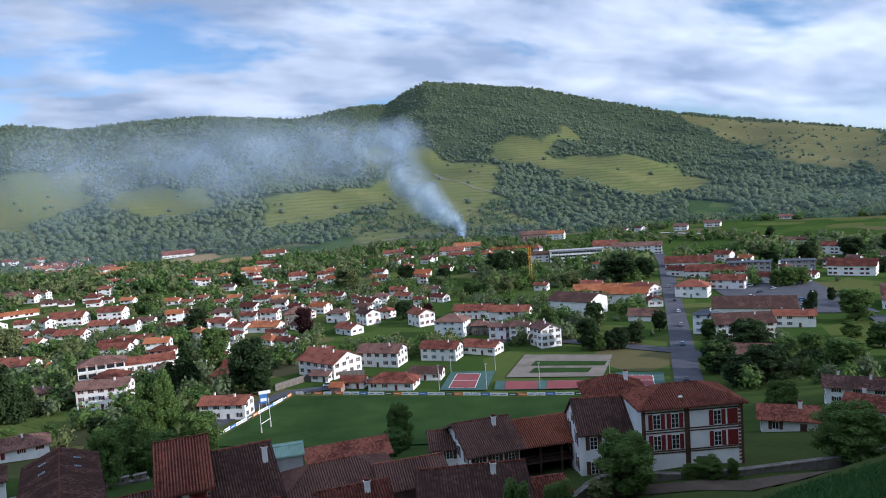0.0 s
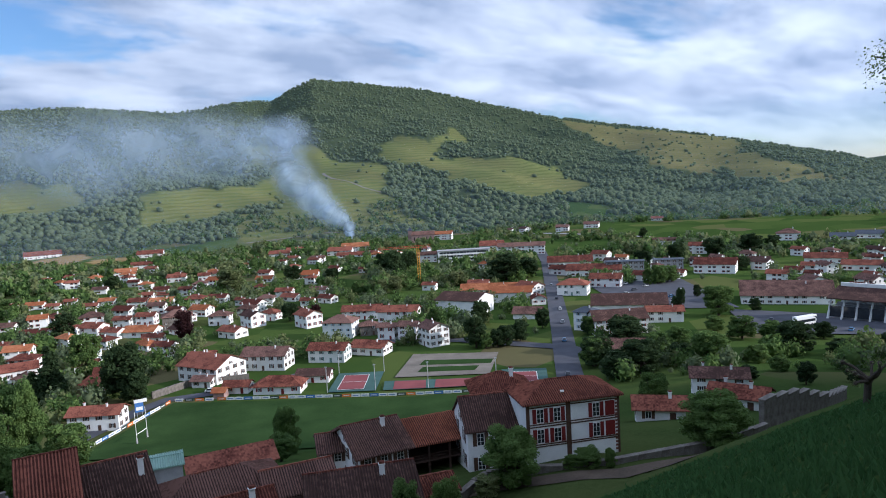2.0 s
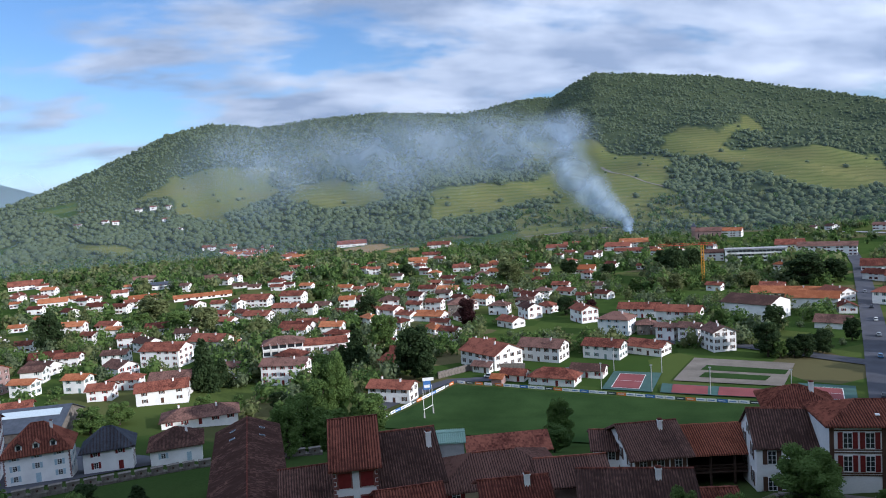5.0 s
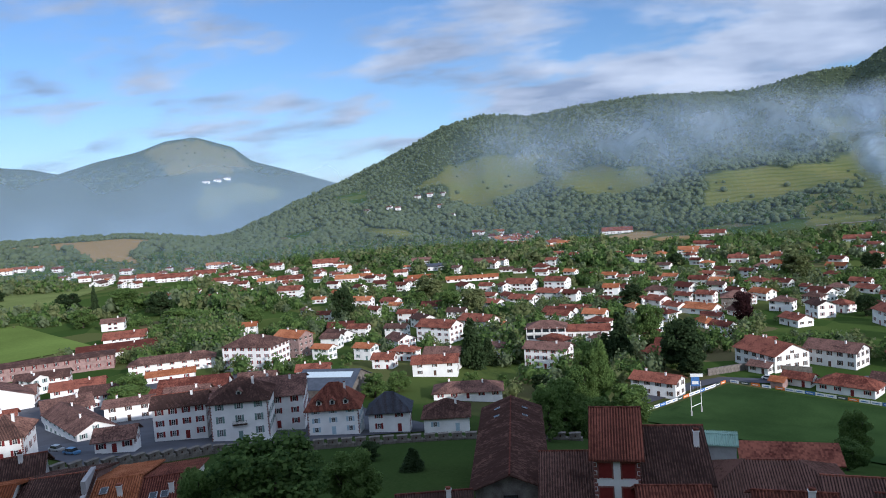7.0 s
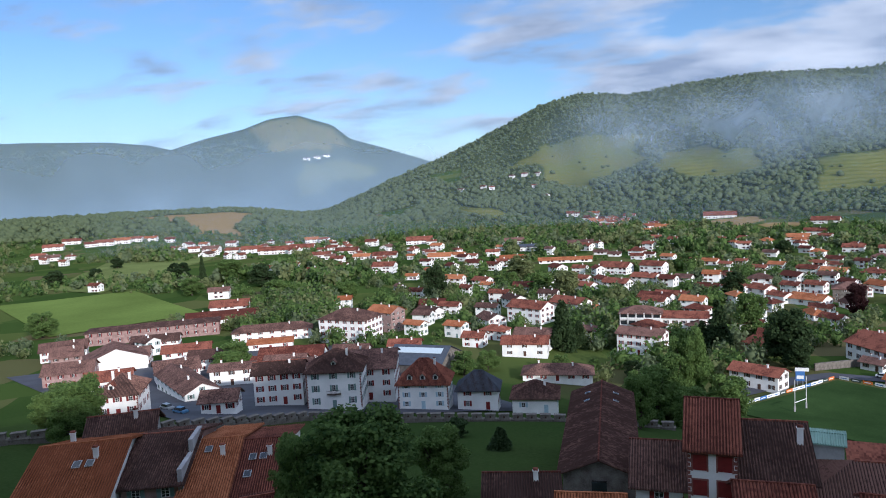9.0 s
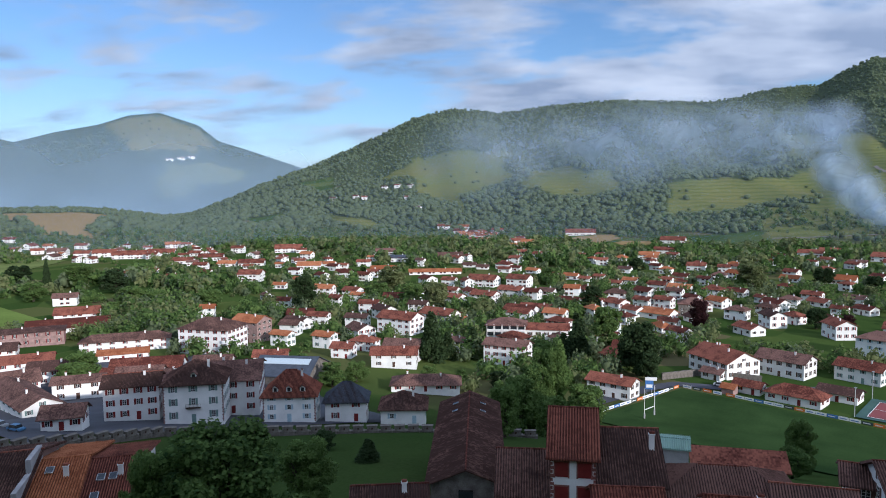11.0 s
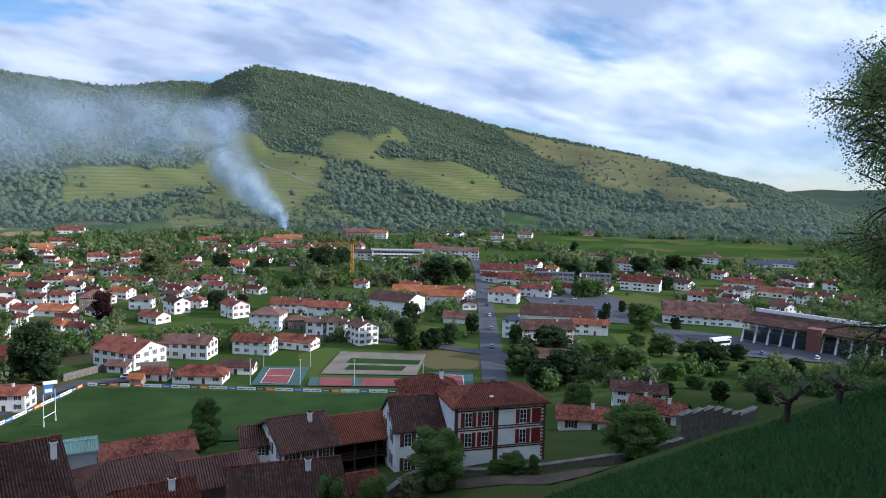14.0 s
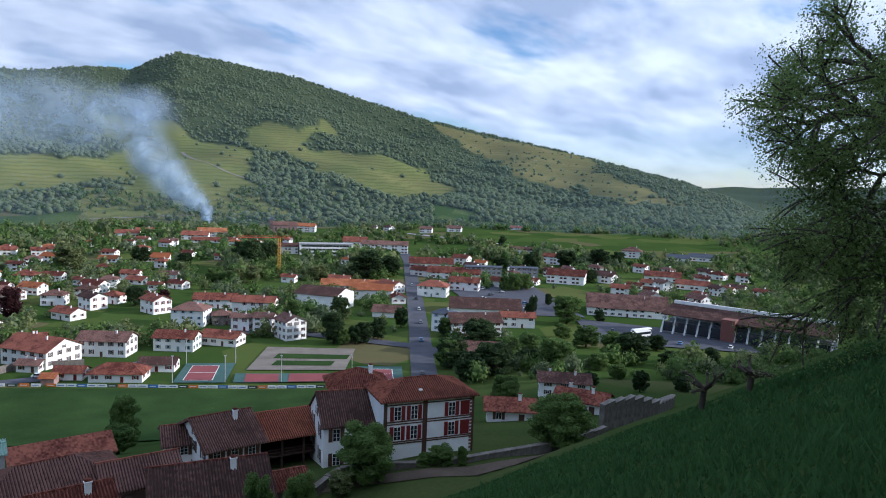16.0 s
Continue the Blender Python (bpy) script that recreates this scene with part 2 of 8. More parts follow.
COURT_RED = material("red_court", (0.216, 0.057, 0.056), 0.85, 0.15, 0.15, 3, 0.05)
COURT_GREEN = material("green_court", (0.049, 0.104, 0.089), 0.85, 0.2, 0.15, 3, 0.05)
GRAVEL = material("pale_gravel", (0.180, 0.156, 0.126), 0.95, 0.25, 0.15, 3, 0.2)
EARTH = material("trodden_earth", (0.084, 0.063, 0.046), 0.95, 0.3, 0.3, 4, 0.3)
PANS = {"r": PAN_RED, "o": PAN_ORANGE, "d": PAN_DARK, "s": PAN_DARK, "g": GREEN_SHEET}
ROOFS = {"r": ROOF_RED, "o": ROOF_ORANGE, "d": ROOF_DARK, "s": SLATE, "g": GREEN_SHEET}
WALLS = {"w": WHITE, "c": CREAM, "p": PINK, "t": STONE, "k": CONCRETE}
SHUTS = {"r": SHUT_RED, "g": SHUT_GREEN, "b": SHUT_BLUE, "n": SHUT_BROWN}
WALL_WORDS = {"w": "white-rendered", "c": "cream-rendered", "p": "pinkish stone", "t": "rubble stone", "k": "pale concrete"}
ROOF_WORDS = {"r": "red tiled", "o": "bright orange tiled", "d": "weathered brown tiled", "s": "dark slate", "g": "green sheet-metal"}


def foliage(name, dark, light, stands=0.0):
    m = bpy.data.materials.new(name)
    m.use_nodes = True
    nt = m.node_tree
    L, N = nt.links, nt.nodes
    bsdf = N["Principled BSDF"]
    geo, info = N.new("ShaderNodeNewGeometry"), N.new("ShaderNodeObjectInfo")
    tc, n = N.new("ShaderNodeTexCoord"), N.new("ShaderNodeTexNoise")
    n.inputs["Scale"].default_value, n.inputs["Detail"].default_value = 0.35, 4
    L.new(tc.outputs["Object"], n.inputs["Vector"])
    a, b = N.new("ShaderNodeMath"), N.new("ShaderNodeMath")
    a.operation = b.operation = "MULTIPLY_ADD"
    L.new(geo.outputs["Random Per Island"], a.inputs[0])
    a.inputs[1].default_value = 0.55
    L.new(n.outputs["Fac"], a.inputs[2])
    L.new(info.outputs["Random"], b.inputs[0])
    b.inputs[1].default_value = 0.35
    L.new(a.outputs[0], b.inputs[2])
    # stands of one kind of tree, a hundred metres across
    stand, c = N.new("ShaderNodeTexNoise"), N.new("ShaderNodeMath")
    stand.inputs["Scale"].default_value, stand.inputs["Detail"].default_value = 0.011, 3
    L.new(tc.outputs["Object"], stand.inputs["Vector"])
    c.operation = "MULTIPLY_ADD"
    L.new(stand.outputs["Fac"], c.inputs[0]), L.new(b.outputs[0], c.inputs[2])
    c.inputs[1].default_value = stands
    r = N.new("ShaderNodeValToRGB")
    el = r.color_ramp.elements
    el[0].position, el[0].color = 0.45 + 0.35 * stands, (*dark, 1)
    el[1].position, el[1].color = 1.0, (*light, 1)
    L.new(c.outputs[0], r.inputs[0])
    L.new(r.outputs[0], bsdf.inputs["Base Color"])
    bsdf.inputs["Roughness"].default_value, bsdf.inputs["Specular IOR Level"].default_value = 0.8, 0.08
    # leaves let some light through
    tr = N.new("ShaderNodeBsdfTranslucent")
    L.new(r.outputs[0], tr.inputs["Color"])
    mx = N.new("ShaderNodeMixShader")
    mx.inputs[0].default_value = 0.4
    out = N["Material Output"]
    L.new(bsdf.outputs[0], mx.inputs[1]), L.new(tr.outputs[0], mx.inputs[2]), L.new(mx.outputs[0], out.inputs[0])
    return m


LEAF = foliage("spring_leaves", (0.034, 0.072, 0.022), (0.135, 0.205, 0.058))
LEAF_DARK = foliage("dark_leaves", (0.017, 0.032, 0.014), (0.052, 0.082, 0.032))
LEAF_PALE = foliage("young_pale_leaves", (0.075, 0.105, 0.034), (0.190, 0.215, 0.090))
LEAF_PURPLE = foliage("purple_leaves", (0.025, 0.010, 0.012), (0.059, 0.025, 0.025))
LEAF_WOOD = foliage("woodland_leaves", (0.042, 0.070, 0.040), (0.145, 0.182, 0.092), 0.5)

# meadows, vineyards and woods: kind and outline on the plan
FIELDS = []
FIELDS.append(('vine', [(-941, 1274), (-929, 1412), (-869, 1444), (-824, 1502), (-716, 1509), (-712, 1410), (-665, 1358), (-688, 1292), (-694, 1230), (-638, 1090), (-757, 1202), (-813, 1227), (-834, 1261)]))
FIELDS.append(('vine', [(-610, 1304), (-640, 1414), (-572, 1407), (-485, 1334), (-437, 1338), (-393, 1239), (-427, 1224), (-456, 1218), (-500, 1222), (-563, 1238)]))
FIELDS.append(('meadow', [(-989, 884), (-1002, 954), (-973, 978), (-915, 928), (-938, 864)]))
FIELDS.append(('vine', [(-914, 1039), (-768, 973), (-709, 972), (-699, 944), (-749, 931), (-822, 959)]))
FIELDS.append(('meadow', [(-1128, 1197), (-1084, 1257), (-952, 1175), (-997, 1153)]))
FIELDS.append(('vine', [(-309, 1221), (-306, 1292), (-244, 1350), (-189, 1347), (-99, 1456), (-177, 1692), (-205, 1736), (-113, 1765), (-2, 1578), (113, 1467), (128, 1406), (104, 1308), (104, 1203), (127, 1120), (150, 1052), (100, 1045), (31, 1017), (-10, 997), (-62, 936), (-124, 1006), (-139, 1090), (-192, 1078), (-252, 1119)]))
FIELDS.append(('wood', [(-269, 1451), (-195, 1394), (-189, 1347), (-244, 1350)]))
FIELDS.append(('wood', [(-263, 1162), (-206, 1165), (-164, 1225), (-145, 1158), (-137, 1074), (-193, 1085), (-241, 1109)]))
FIELDS.append(('wood', [(-148, 1223), (-87, 1241), (-81, 1181), (-133, 1192)]))
FIELDS.append(('vine', [(121, 1608), (174, 1619), (237, 1567), (304, 1656), (320, 1669), (321, 1585), (242, 1527), (226, 1509), (239, 1480), (312, 1462), (374, 1431), (469, 1412), (492, 1264), (410, 1183), (339, 1167), (289, 1189), (234, 1303), (232, 1376), (148, 1456), (118, 1510)]))
FIELDS.append(('meadow', [(386, 1140), (440, 1072), (420, 989), (368, 996), (367, 1061)]))
FIELDS.append(('heath', [(666, 2034), (734, 1957), (799, 1890), (921, 1834), (1033, 1641), (869, 1371), (753, 1297), (704, 1343), (677, 1396), (745, 1703), (697, 1824)]))
FIELDS.append(('heath', [(905, 1540), (891, 1333), (915, 1233), (901, 1101), (784, 1100), (778, 1277)]))
FIELDS.append(('heath', [(703, 1943), (886, 1807), (925, 1630), (764, 1495), (704, 1766)]))
FIELDS.append(('meadow', [(319, 801), (472, 850), (598, 668), (507, 573), (401, 602), (327, 647), (304, 729)]))
FIELDS.append(('ripe', [(-393, 1012), (-329, 1026), (-290, 888), (-322, 845)]))
FIELDS.append(('ripe', [(-290, 939), (-249, 944), (-236, 877), (-265, 869)]))
FIELDS.append(('meadow', [(-261, 1038), (-138, 1061), (-117, 1023), (-168, 937), (-230, 943)]))
FIELDS.append(('ripe', [(-1421, 613), (-1471, 742), (-1407, 932), (-1204, 797), (-1046, 642), (-949, 584), (-1030, 558), (-1193, 627), (-1300, 560)]))
FIELDS.append(('heath', [(-3388, 2196), (-3217, 2425), (-3072, 2533), (-2860, 2468), (-2623, 2112), (-2743, 1903)]))
FIELDS.append(('vine', [(-2303, 1696), (-2493, 1886), (-2579, 2168), (-2518, 2348), (-2266, 2045), (-2240, 1874), (-2046, 1631), (-2059, 1522)]))
FIELDS.append(('meadow', [(-2341, 1963), (-2542, 2267), (-2532, 2380), (-2492, 2323), (-2312, 1967)]))
BELTS = []          # dense rows and clumps of trees: outlines on the plan
BELTS.append([(-1028, 813), (-963, 976), (-788, 903), (-562, 811), (-543, 903), (-362, 610), (-382, 567), (-552, 639), (-689, 631), (-815, 642)])
BELTS.append([(-1101, 727), (-1316, 1043), (-815, 642), (-960, 605)])
BELTS.append([(-959, 409), (-980, 506), (-852, 445), (-724, 354), (-741, 314)])
BELTS.append([(-672, 377), (-593, 418), (-433, 382), (-401, 322), (-488, 327), (-502, 285)])
BELTS.append([(-415, 277), (-362, 290), (-270, 217), (-293, 203)])
BELTS.append([(-676, 839), (-405, 723), (-328, 563), (-436, 547)])
BELTS.append([(-204, 833), (-110, 833), (-48, 702), (-95, 634), (-167, 675)])
BELTS.append([(-121, 922), (80, 852), (50, 726), (-54, 794)])
BELTS.append([(-609, 966), (-332, 850), (-199, 692), (-232, 589), (-360, 649), (-453, 715)])
BELTS.append([(32, 705), (86, 668), (60, 490), (27, 465)])
BELTS.append([(138, 632), (182, 602), (148, 490), (111, 502)])
BELTS.append([(-206, 344), (-180, 338), (-133, 242), (-155, 246)])
BELTS.append([(281, 674), (387, 611), (338, 533), (242, 583)])


# ---- the land: one sheet from the castle hill over the valley floor to the mountains ----
EYE_FOOT = 68.4
R_AT = [50, 85, 115, 150, 180, 215, 260, 320, 400]
FLANK_AZ = [-75, -50, -30, -12, 5, 20, 32, 60]
FLANK = [[38, 36, 32, 28, 22, 13, 8, 4, 1], [37, 30, 25, 18, 14, 9, 6, 2, 0], [36, 31, 25, 17, 9, 2, 0, 0, 0],
         [36, 31, 25, 14, 4, 0, 0, 0, 0], [36, 33, 27, 13, 4, 0, 0, 0, 0], [36, 36, 29, 17, 8, 2, 0, 0, 0],
         [36, 36, 31, 25, 17, 10, 4, 1, 0], [36, 38, 34, 28, 22, 16, 9, 4, 1]]
# crest line of the near mountain: bearing and height angle above the eye
CREST = [(-62, -3), (-52, -2), (-49, -0.7), (-46, 0.6), (-42.6, 1.85), (-40.2, 2.9), (-36.4, 4.6), (-34, 5.8), (-30.8, 6.55), (-26.5, 6.2),
         (-22.5, 6.7), (-17.6, 6.9), (-14.2, 6.65), (-10.5, 6.45), (-6.3, 7.2), (-3.6, 7.2), (-2.5, 7.9), (-0.5, 8.75), (3, 8.35),
         (8.3, 7.6), (13, 6.3), (18.6, 4.8), (25, 3.6), (30, 2.6), (34, 1.7), (38.5, 0.7), (42.6, -0.6), (44, -1.4), (48, -2.6), (62, -3.2)]
FAR_CREST = [(-90, 4.0), (-72, 4.4), (-67, 4.35), (-64.3, 4.07), (-62.7, 3.68), (-60.2, 4.44), (-57.4, 5.05), (-55.3, 5.8), (-53.2, 6.04),
             (-50.5, 5.19), (-49.1, 4.02), (-46.5, 3.21), (-42.6, 1.85), (-38, 0.3), (-34, -1), (36, -1), (40, 0.15), (42.5, 0.42), (46, 0.3), (60, 1.2), (90, 1.5)]


def smooth(a, b, x):
    t = np.clip((x - a) / (b - a), 0, 1)
    return t * t * (3 - 2 * t)


def waves(x, y):
    """Rolling spurs and gullies, from a few crossed sines."""
    return (np.sin(x * 0.011 + 1.3 * np.sin(y * 0.004)) + 0.7 * np.sin(y * 0.013 + x * 0.006 + 2) + 0.5 * np.sin(x * 0.027 - y * 0.018 + 1)
            + 0.3 * np.sin(x * 0.051 + y * 0.043))


def land_height(x, y):
    x, y = np.asarray(x, float), np.asarray(y, float)
    r = np.hypot(x, y) + 1e-6
    az = np.degrees(np.arctan2(x, y))
    # the grass bank under the viewpoint
    s = x * math.sin(radians(-24)) + y * math.cos(radians(-24))
    bank = EYE_FOOT - 0.619 * np.maximum(0, s - 0.4 + 0.6 * np.exp(-np.maximum(s, 0) / 3))
    bank = np.minimum(bank, EYE_FOOT) + 0.10 * np.sin(x * 0.7) * np.sin(y * 0.5) * smooth(4, 12, r)
    # the flank of the hill down to the valley floor
    prof = np.array([np.interp(r, R_AT, row) for row in FLANK])
    ia = np.clip(np.interp(az, FLANK_AZ, range(len(FLANK_AZ))), 0, len(FLANK_AZ) - 1.001)
    i0 = ia.astype(int)
    f = ia - i0
    p0 = np.take_along_axis(prof, i0[None], 0)[0]
    p1 = np.take_along_axis(prof, i0[None] + 1, 0)[0]
    flank = p0 * (1 - f) + p1 * f
    z = np.where(r < 75, np.maximum(bank, flank), flank + np.maximum(bank - flank, 0) * smooth(110, 75, r))
    # behind the viewpoint and to its side the castle hill goes on
    back = np.where(az < 0, smooth(-92, -125, az) * smooth(420, 90, r), smooth(58, 70, az) * smooth(420, 130, r))
    z = z * (1 - back) + EYE_FOOT * back
    # an unseen rise added beside the view, to cast shade on the foreground
    z = z + 58 * smooth(58.5, 67, az) * smooth(150, 112, np.abs(az)) * smooth(50, 140, r) * smooth(900, 560, r)
    # low plateau at the far end of the valley
    z = z + 34 * smooth(-50, -60, az) * smooth(900, 1500, r)
    z = z + 8 * smooth(12, 22, az) * smooth(650, 900, r) + 0.7 * waves(x, y) * smooth(350, 700, r)
    # the near mountain
    ca, ce = [c[0] for c in CREST], [c[1] for c in CREST]
    el = np.interp(az, ca, ce)
    crest_r = np.interp(az, [-50, -35, 0, 25, 44], [1750, 2050, 2350, 2100, 1700])
    foot_r = np.interp(az, [-50, -27, 0, 20, 44], [1150, 1120, 980, 1050, 1150])
    top = 70 + crest_r * np.tan(np.radians(el))
    m = (r - foot_r) / (crest_r - foot_r)
    rise = np.where(m < 1, np.clip(m, 0, 1) ** 1.12, 1 - 0.55 * (m - 1))
    spur = 11 * waves(x * 0.8, y * 0.8) * smooth(0.02, 0.3, m) * smooth(1.0, 0.8, m) * smooth(-1.5, 3, el)
    near = np.where((m > 0) & (el > -3.2), (top - z) * rise + z + spur, z)
    z = np.maximum(z, np.where(m < 2.2, near, z))
    # the far mountains
    fe = np.interp(az, [c[0] for c in FAR_CREST], [c[1] for c in FAR_CREST])
    k = np.clip((r - 2300) / 1800, 0, None)
    ftop = 70 + 4100 * np.tan(np.radians(fe))
    frise = np.where(k < 1, k ** 1.25, 1 - 0.6 * (k - 1))
    fz = z + (ftop - z) * frise + 16 * waves(x * 0.5, y * 0.5) * smooth(0.05, 0.4, k) * smooth(1.0, 0.75, k)
    z = np.where((k > 0) & (np.abs(az) < 90), np.maximum(z, fz), z)
    return z


def land_z(x, y):
    return float(land_height(np.array([x]), np.array([y]))[0])


def inside(px, py, pts):
    """Even-odd test of many places against one outline."""
    hit = np.zeros(px.shape, bool)
    n = len(pts)
    for i in range(n):
        (x0, y0), (x1, y1) = pts[i], pts[(i + 1) % n]
        with np.errstate(divide="ignore", invalid="ignore"):
            cross = ((y0 > py) != (y1 > py)) & (px < (x1 - x0) * (py - y0) / (y1 - y0) + x0)
        hit ^= cross
    return hit


def cover_at(x, y):
    """Land cover at many places: wood, vineyard or pasture on the slopes, ripe field."""
    r, az = np.hypot(x, y), np.degrees(np.arctan2(x, y))
    foot_r = np.interp(az, [-50, -27, 0, 20, 44], [1150, 1120, 980, 1050, 1150])
    wood = smooth(foot_r * 0.98, foot_r * 1.06, r)
    vine, ripe = np.zeros(r.shape), np.zeros(r.shape)
    for kind, pts in FIELDS:
        jx, jy = x + 9 * np.sin(y * 0.05 + x * 0.02), y + 9 * np.sin(x * 0.06)
        hit = inside(jx, jy, pts)
        wood[hit] = 0
        if kind == "vine":
            vine[hit] = 1
        elif kind == "ripe":
            ripe[hit] = 1
        elif kind == "heath":
            vine[hit], wood[hit], ripe[hit] = 0.7, 0.14, 0.3
        elif kind == "wood":
            wood[hit] = 1
    return wood, vine, ripe


def land_sheet():
    azs = np.concatenate([np.arange(-180, -84, 3.0), np.arange(-84, 64, 0.3), np.arange(64, 180, 3.0)])
    rs = [0.0]
    q = 1.0
    while q < 4700:
        rs.append(q)
        q *= 1.0 + (0.024 if q < 900 else 0.010)
    rs = np.array(rs[1:])
    A, R = np.meshgrid(np.radians(azs), rs)
    X, Y = R * np.sin(A), R * np.cos(A)
    Z = land_height(X.ravel(), Y.ravel())
    co = np.stack([X.ravel(), Y.ravel(), Z], 1)
    co = np.vstack([co, [[0, 0, EYE_FOOT]]])
    na, nr = len(azs), len(rs)
    i, j = np.meshgrid(np.arange(nr - 1), np.arange(na), indexing="ij")
    j2 = (j + 1) % na
    faces = np.stack([i * na + j, (i + 1) * na + j, (i + 1) * na + j2, i * na + j2], -1).reshape(-1, 4)[:, ::-1]
    me = bpy.data.meshes.new("ground")
    polys = faces.tolist() + [[na * nr, k, (k + 1) % na][::-1] for k in range(na)]
    me.from_pydata(co.tolist(), [], polys)
    wood, vine, ripe = cover_at(co[:, 0], co[:, 1])
    att = me.color_attributes.new("cover", "FLOAT_COLOR", "POINT")
    att.data.foreach_set("color", np.stack([wood, vine, ripe, np.ones(len(co))], 1).astype(np.float32).ravel())
    me.polygons.foreach_set("use_smooth", [True] * len(me.polygons))
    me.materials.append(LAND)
    return tagged(new("ground", me), "green valley floor and hillsides with meadows, vineyards and woods", "ground", kind="structure")


land_sheet()

# ---- builders ----


def link_mesh(name, bm, mats, parent=None, label=""):
    me = bpy.data.meshes.new(name)
    bm.normal_update()
    bm.to_mesh(me)
    bm.free()
    for m in mats if isinstance(mats, (list, tuple)) else [mats]:
        me.materials.append(m)
    ob = new(name, me)
    if parent:
        ob.parent = parent
    if label:
        ob["label"] = label
    return ob


part = link_mesh


def box(bm, x0, y0, z0, x1, y1, z1, mat=0):
    v = [bm.verts.new(p) for p in ((x0, y0, z0), (x1, y0, z0), (x1, y1, z0), (x0, y1, z0), (x0, y0, z1), (x1, y0, z1), (x1, y1, z1), (x0, y1, z1))]
    for f in ((3, 2, 1, 0), (4, 5, 6, 7), (0, 1, 5, 4), (1, 2, 6, 5), (2, 3, 7, 6), (3, 0, 4, 7)):
        bm.faces.new([v[i] for i in f]).material_index = mat
    return v


def shared(name, me, parent, m, label=""):
    ob = new(name, me)
    ob.parent = parent
    ob.matrix_basis = m
    if label:
        ob["label"] = label
    return ob


def empty(name, m):
    ob = new(name)
    ob.empty_display_size = 0.3
    ob.matrix_basis = m
    return ob


MESHES = {}


def mesh_once(key, make, mats):
    if key not in MESHES:
        bm = bmesh.new()
        make(bm)
        bm.normal_update()
        me = bpy.data.meshes.new(key)
        bm.to_mesh(me)
        bm.free()
        for m in mats:
            me.materials.append(m)
        MESHES[key] = me
    return MESHES[key]


def plate(bm, xs, zs, y, mat_of):
    """A flat grid of bars and panes, closed at its rim; cells without a material stay open."""
    front = [[bm.verts.new((x, y, z)) for z in zs] for x in xs]
    back = [[bm.verts.new((x, 0.01, z)) for z in (zs[0], zs[-1])] for x in (xs[0], xs[-1])]
    for i in range(len(xs) - 1):
        for k in range(len(zs) - 1):
            m = mat_of(i, k)
            if m is not None:
                bm.faces.new((front[i][k], front[i + 1][k], front[i + 1][k + 1], front[i][k + 1])).material_index = m
    n, q = len(xs) - 1, len(zs) - 1
    rim = [[front[0][k] for k in range(q, -1, -1)] + [back[0][0], back[0][1]], [front[n][k] for k in range(q + 1)] + [back[1][1], back[1][0]],
           [front[i][0] for i in range(n, -1, -1)] + [back[0][0], back[1][0]], [front[i][q] for i in range(n + 1)] + [back[1][1], back[0][1]]]
    for f in rim:
        bm.faces.new(f)


def window_set(parent, m, w, h, shut, level):
    """A window in a wall whose outside is -y: frame and pane, and open shutters at its sides."""
    def frame_mesh(bm):
        t = 0.07
        if level == 0:
            xs = [-w / 2, -w / 2 + t, -0.035, 0.035, w / 2 - t, w / 2]
            zs = [0, t, h / 3 - 0.02, h / 3 + 0.02, h * 2 / 3 - 0.02, h * 2 / 3 + 0.02, h - t, h]
            plate(bm, xs, zs, -0.05, lambda i, k: None if i in (1, 3) and k in (1, 3, 5) else 0)
        elif level == 1:
            plate(bm, [-w / 2, -w / 2 + t, -0.04, 0.04, w / 2 - t, w / 2], [0, t, h - t, h], -0.04, lambda i, k: 1 if i in (1, 3) and k == 1 else 0)
        else:
            plate(bm, [-w * 1.05, -w / 2, -w / 2 + 0.12, w / 2 - 0.12, w / 2, w * 1.05], [0, 0.12, h], -0.05,
                  lambda i, k: 2 if i in (0, 4) else 1 if i == 2 and k == 1 else 0)

    win = shared("window", mesh_once(f"window_{w:.2f}_{h:.2f}_{level}_{shut}", frame_mesh, [WHITE, GLASS, SHUTS[shut]]), parent, m)
    if level == 0:
        def pane_mesh(bm):
            box(bm, -w / 2 + 0.06, -0.02, 0.06, w / 2 - 0.06, 0.012, h - 0.06)
        shared("pane", mesh_once(f"pane_{w:.2f}_{h:.2f}", pane_mesh, [GLASS]), win, Matrix())
    if level < 2:
        def shutter_mesh(bm):
            sw = w * 0.52
            box(bm, -sw / 2, -0.05, -0.03, sw / 2, -0.005, h + 0.03)
            if level == 0:
                for k in range(3):
                    box(bm, -sw / 2 + 0.05, -0.075, h * (0.12 + 0.35 * k), sw / 2 - 0.05, -0.05, h * (0.12 + 0.35 * k) + 0.08)
        me = mesh_once(f"shutter_{w:.2f}_{h:.2f}_{level}_{shut}", shutter_mesh, [SHUTS[shut]])
        for s in (-1, 1):
            shared("shutter", me, win, Matrix.Translation((s * (w / 2 + w * 0.28), -0.01, 0)))
    return win


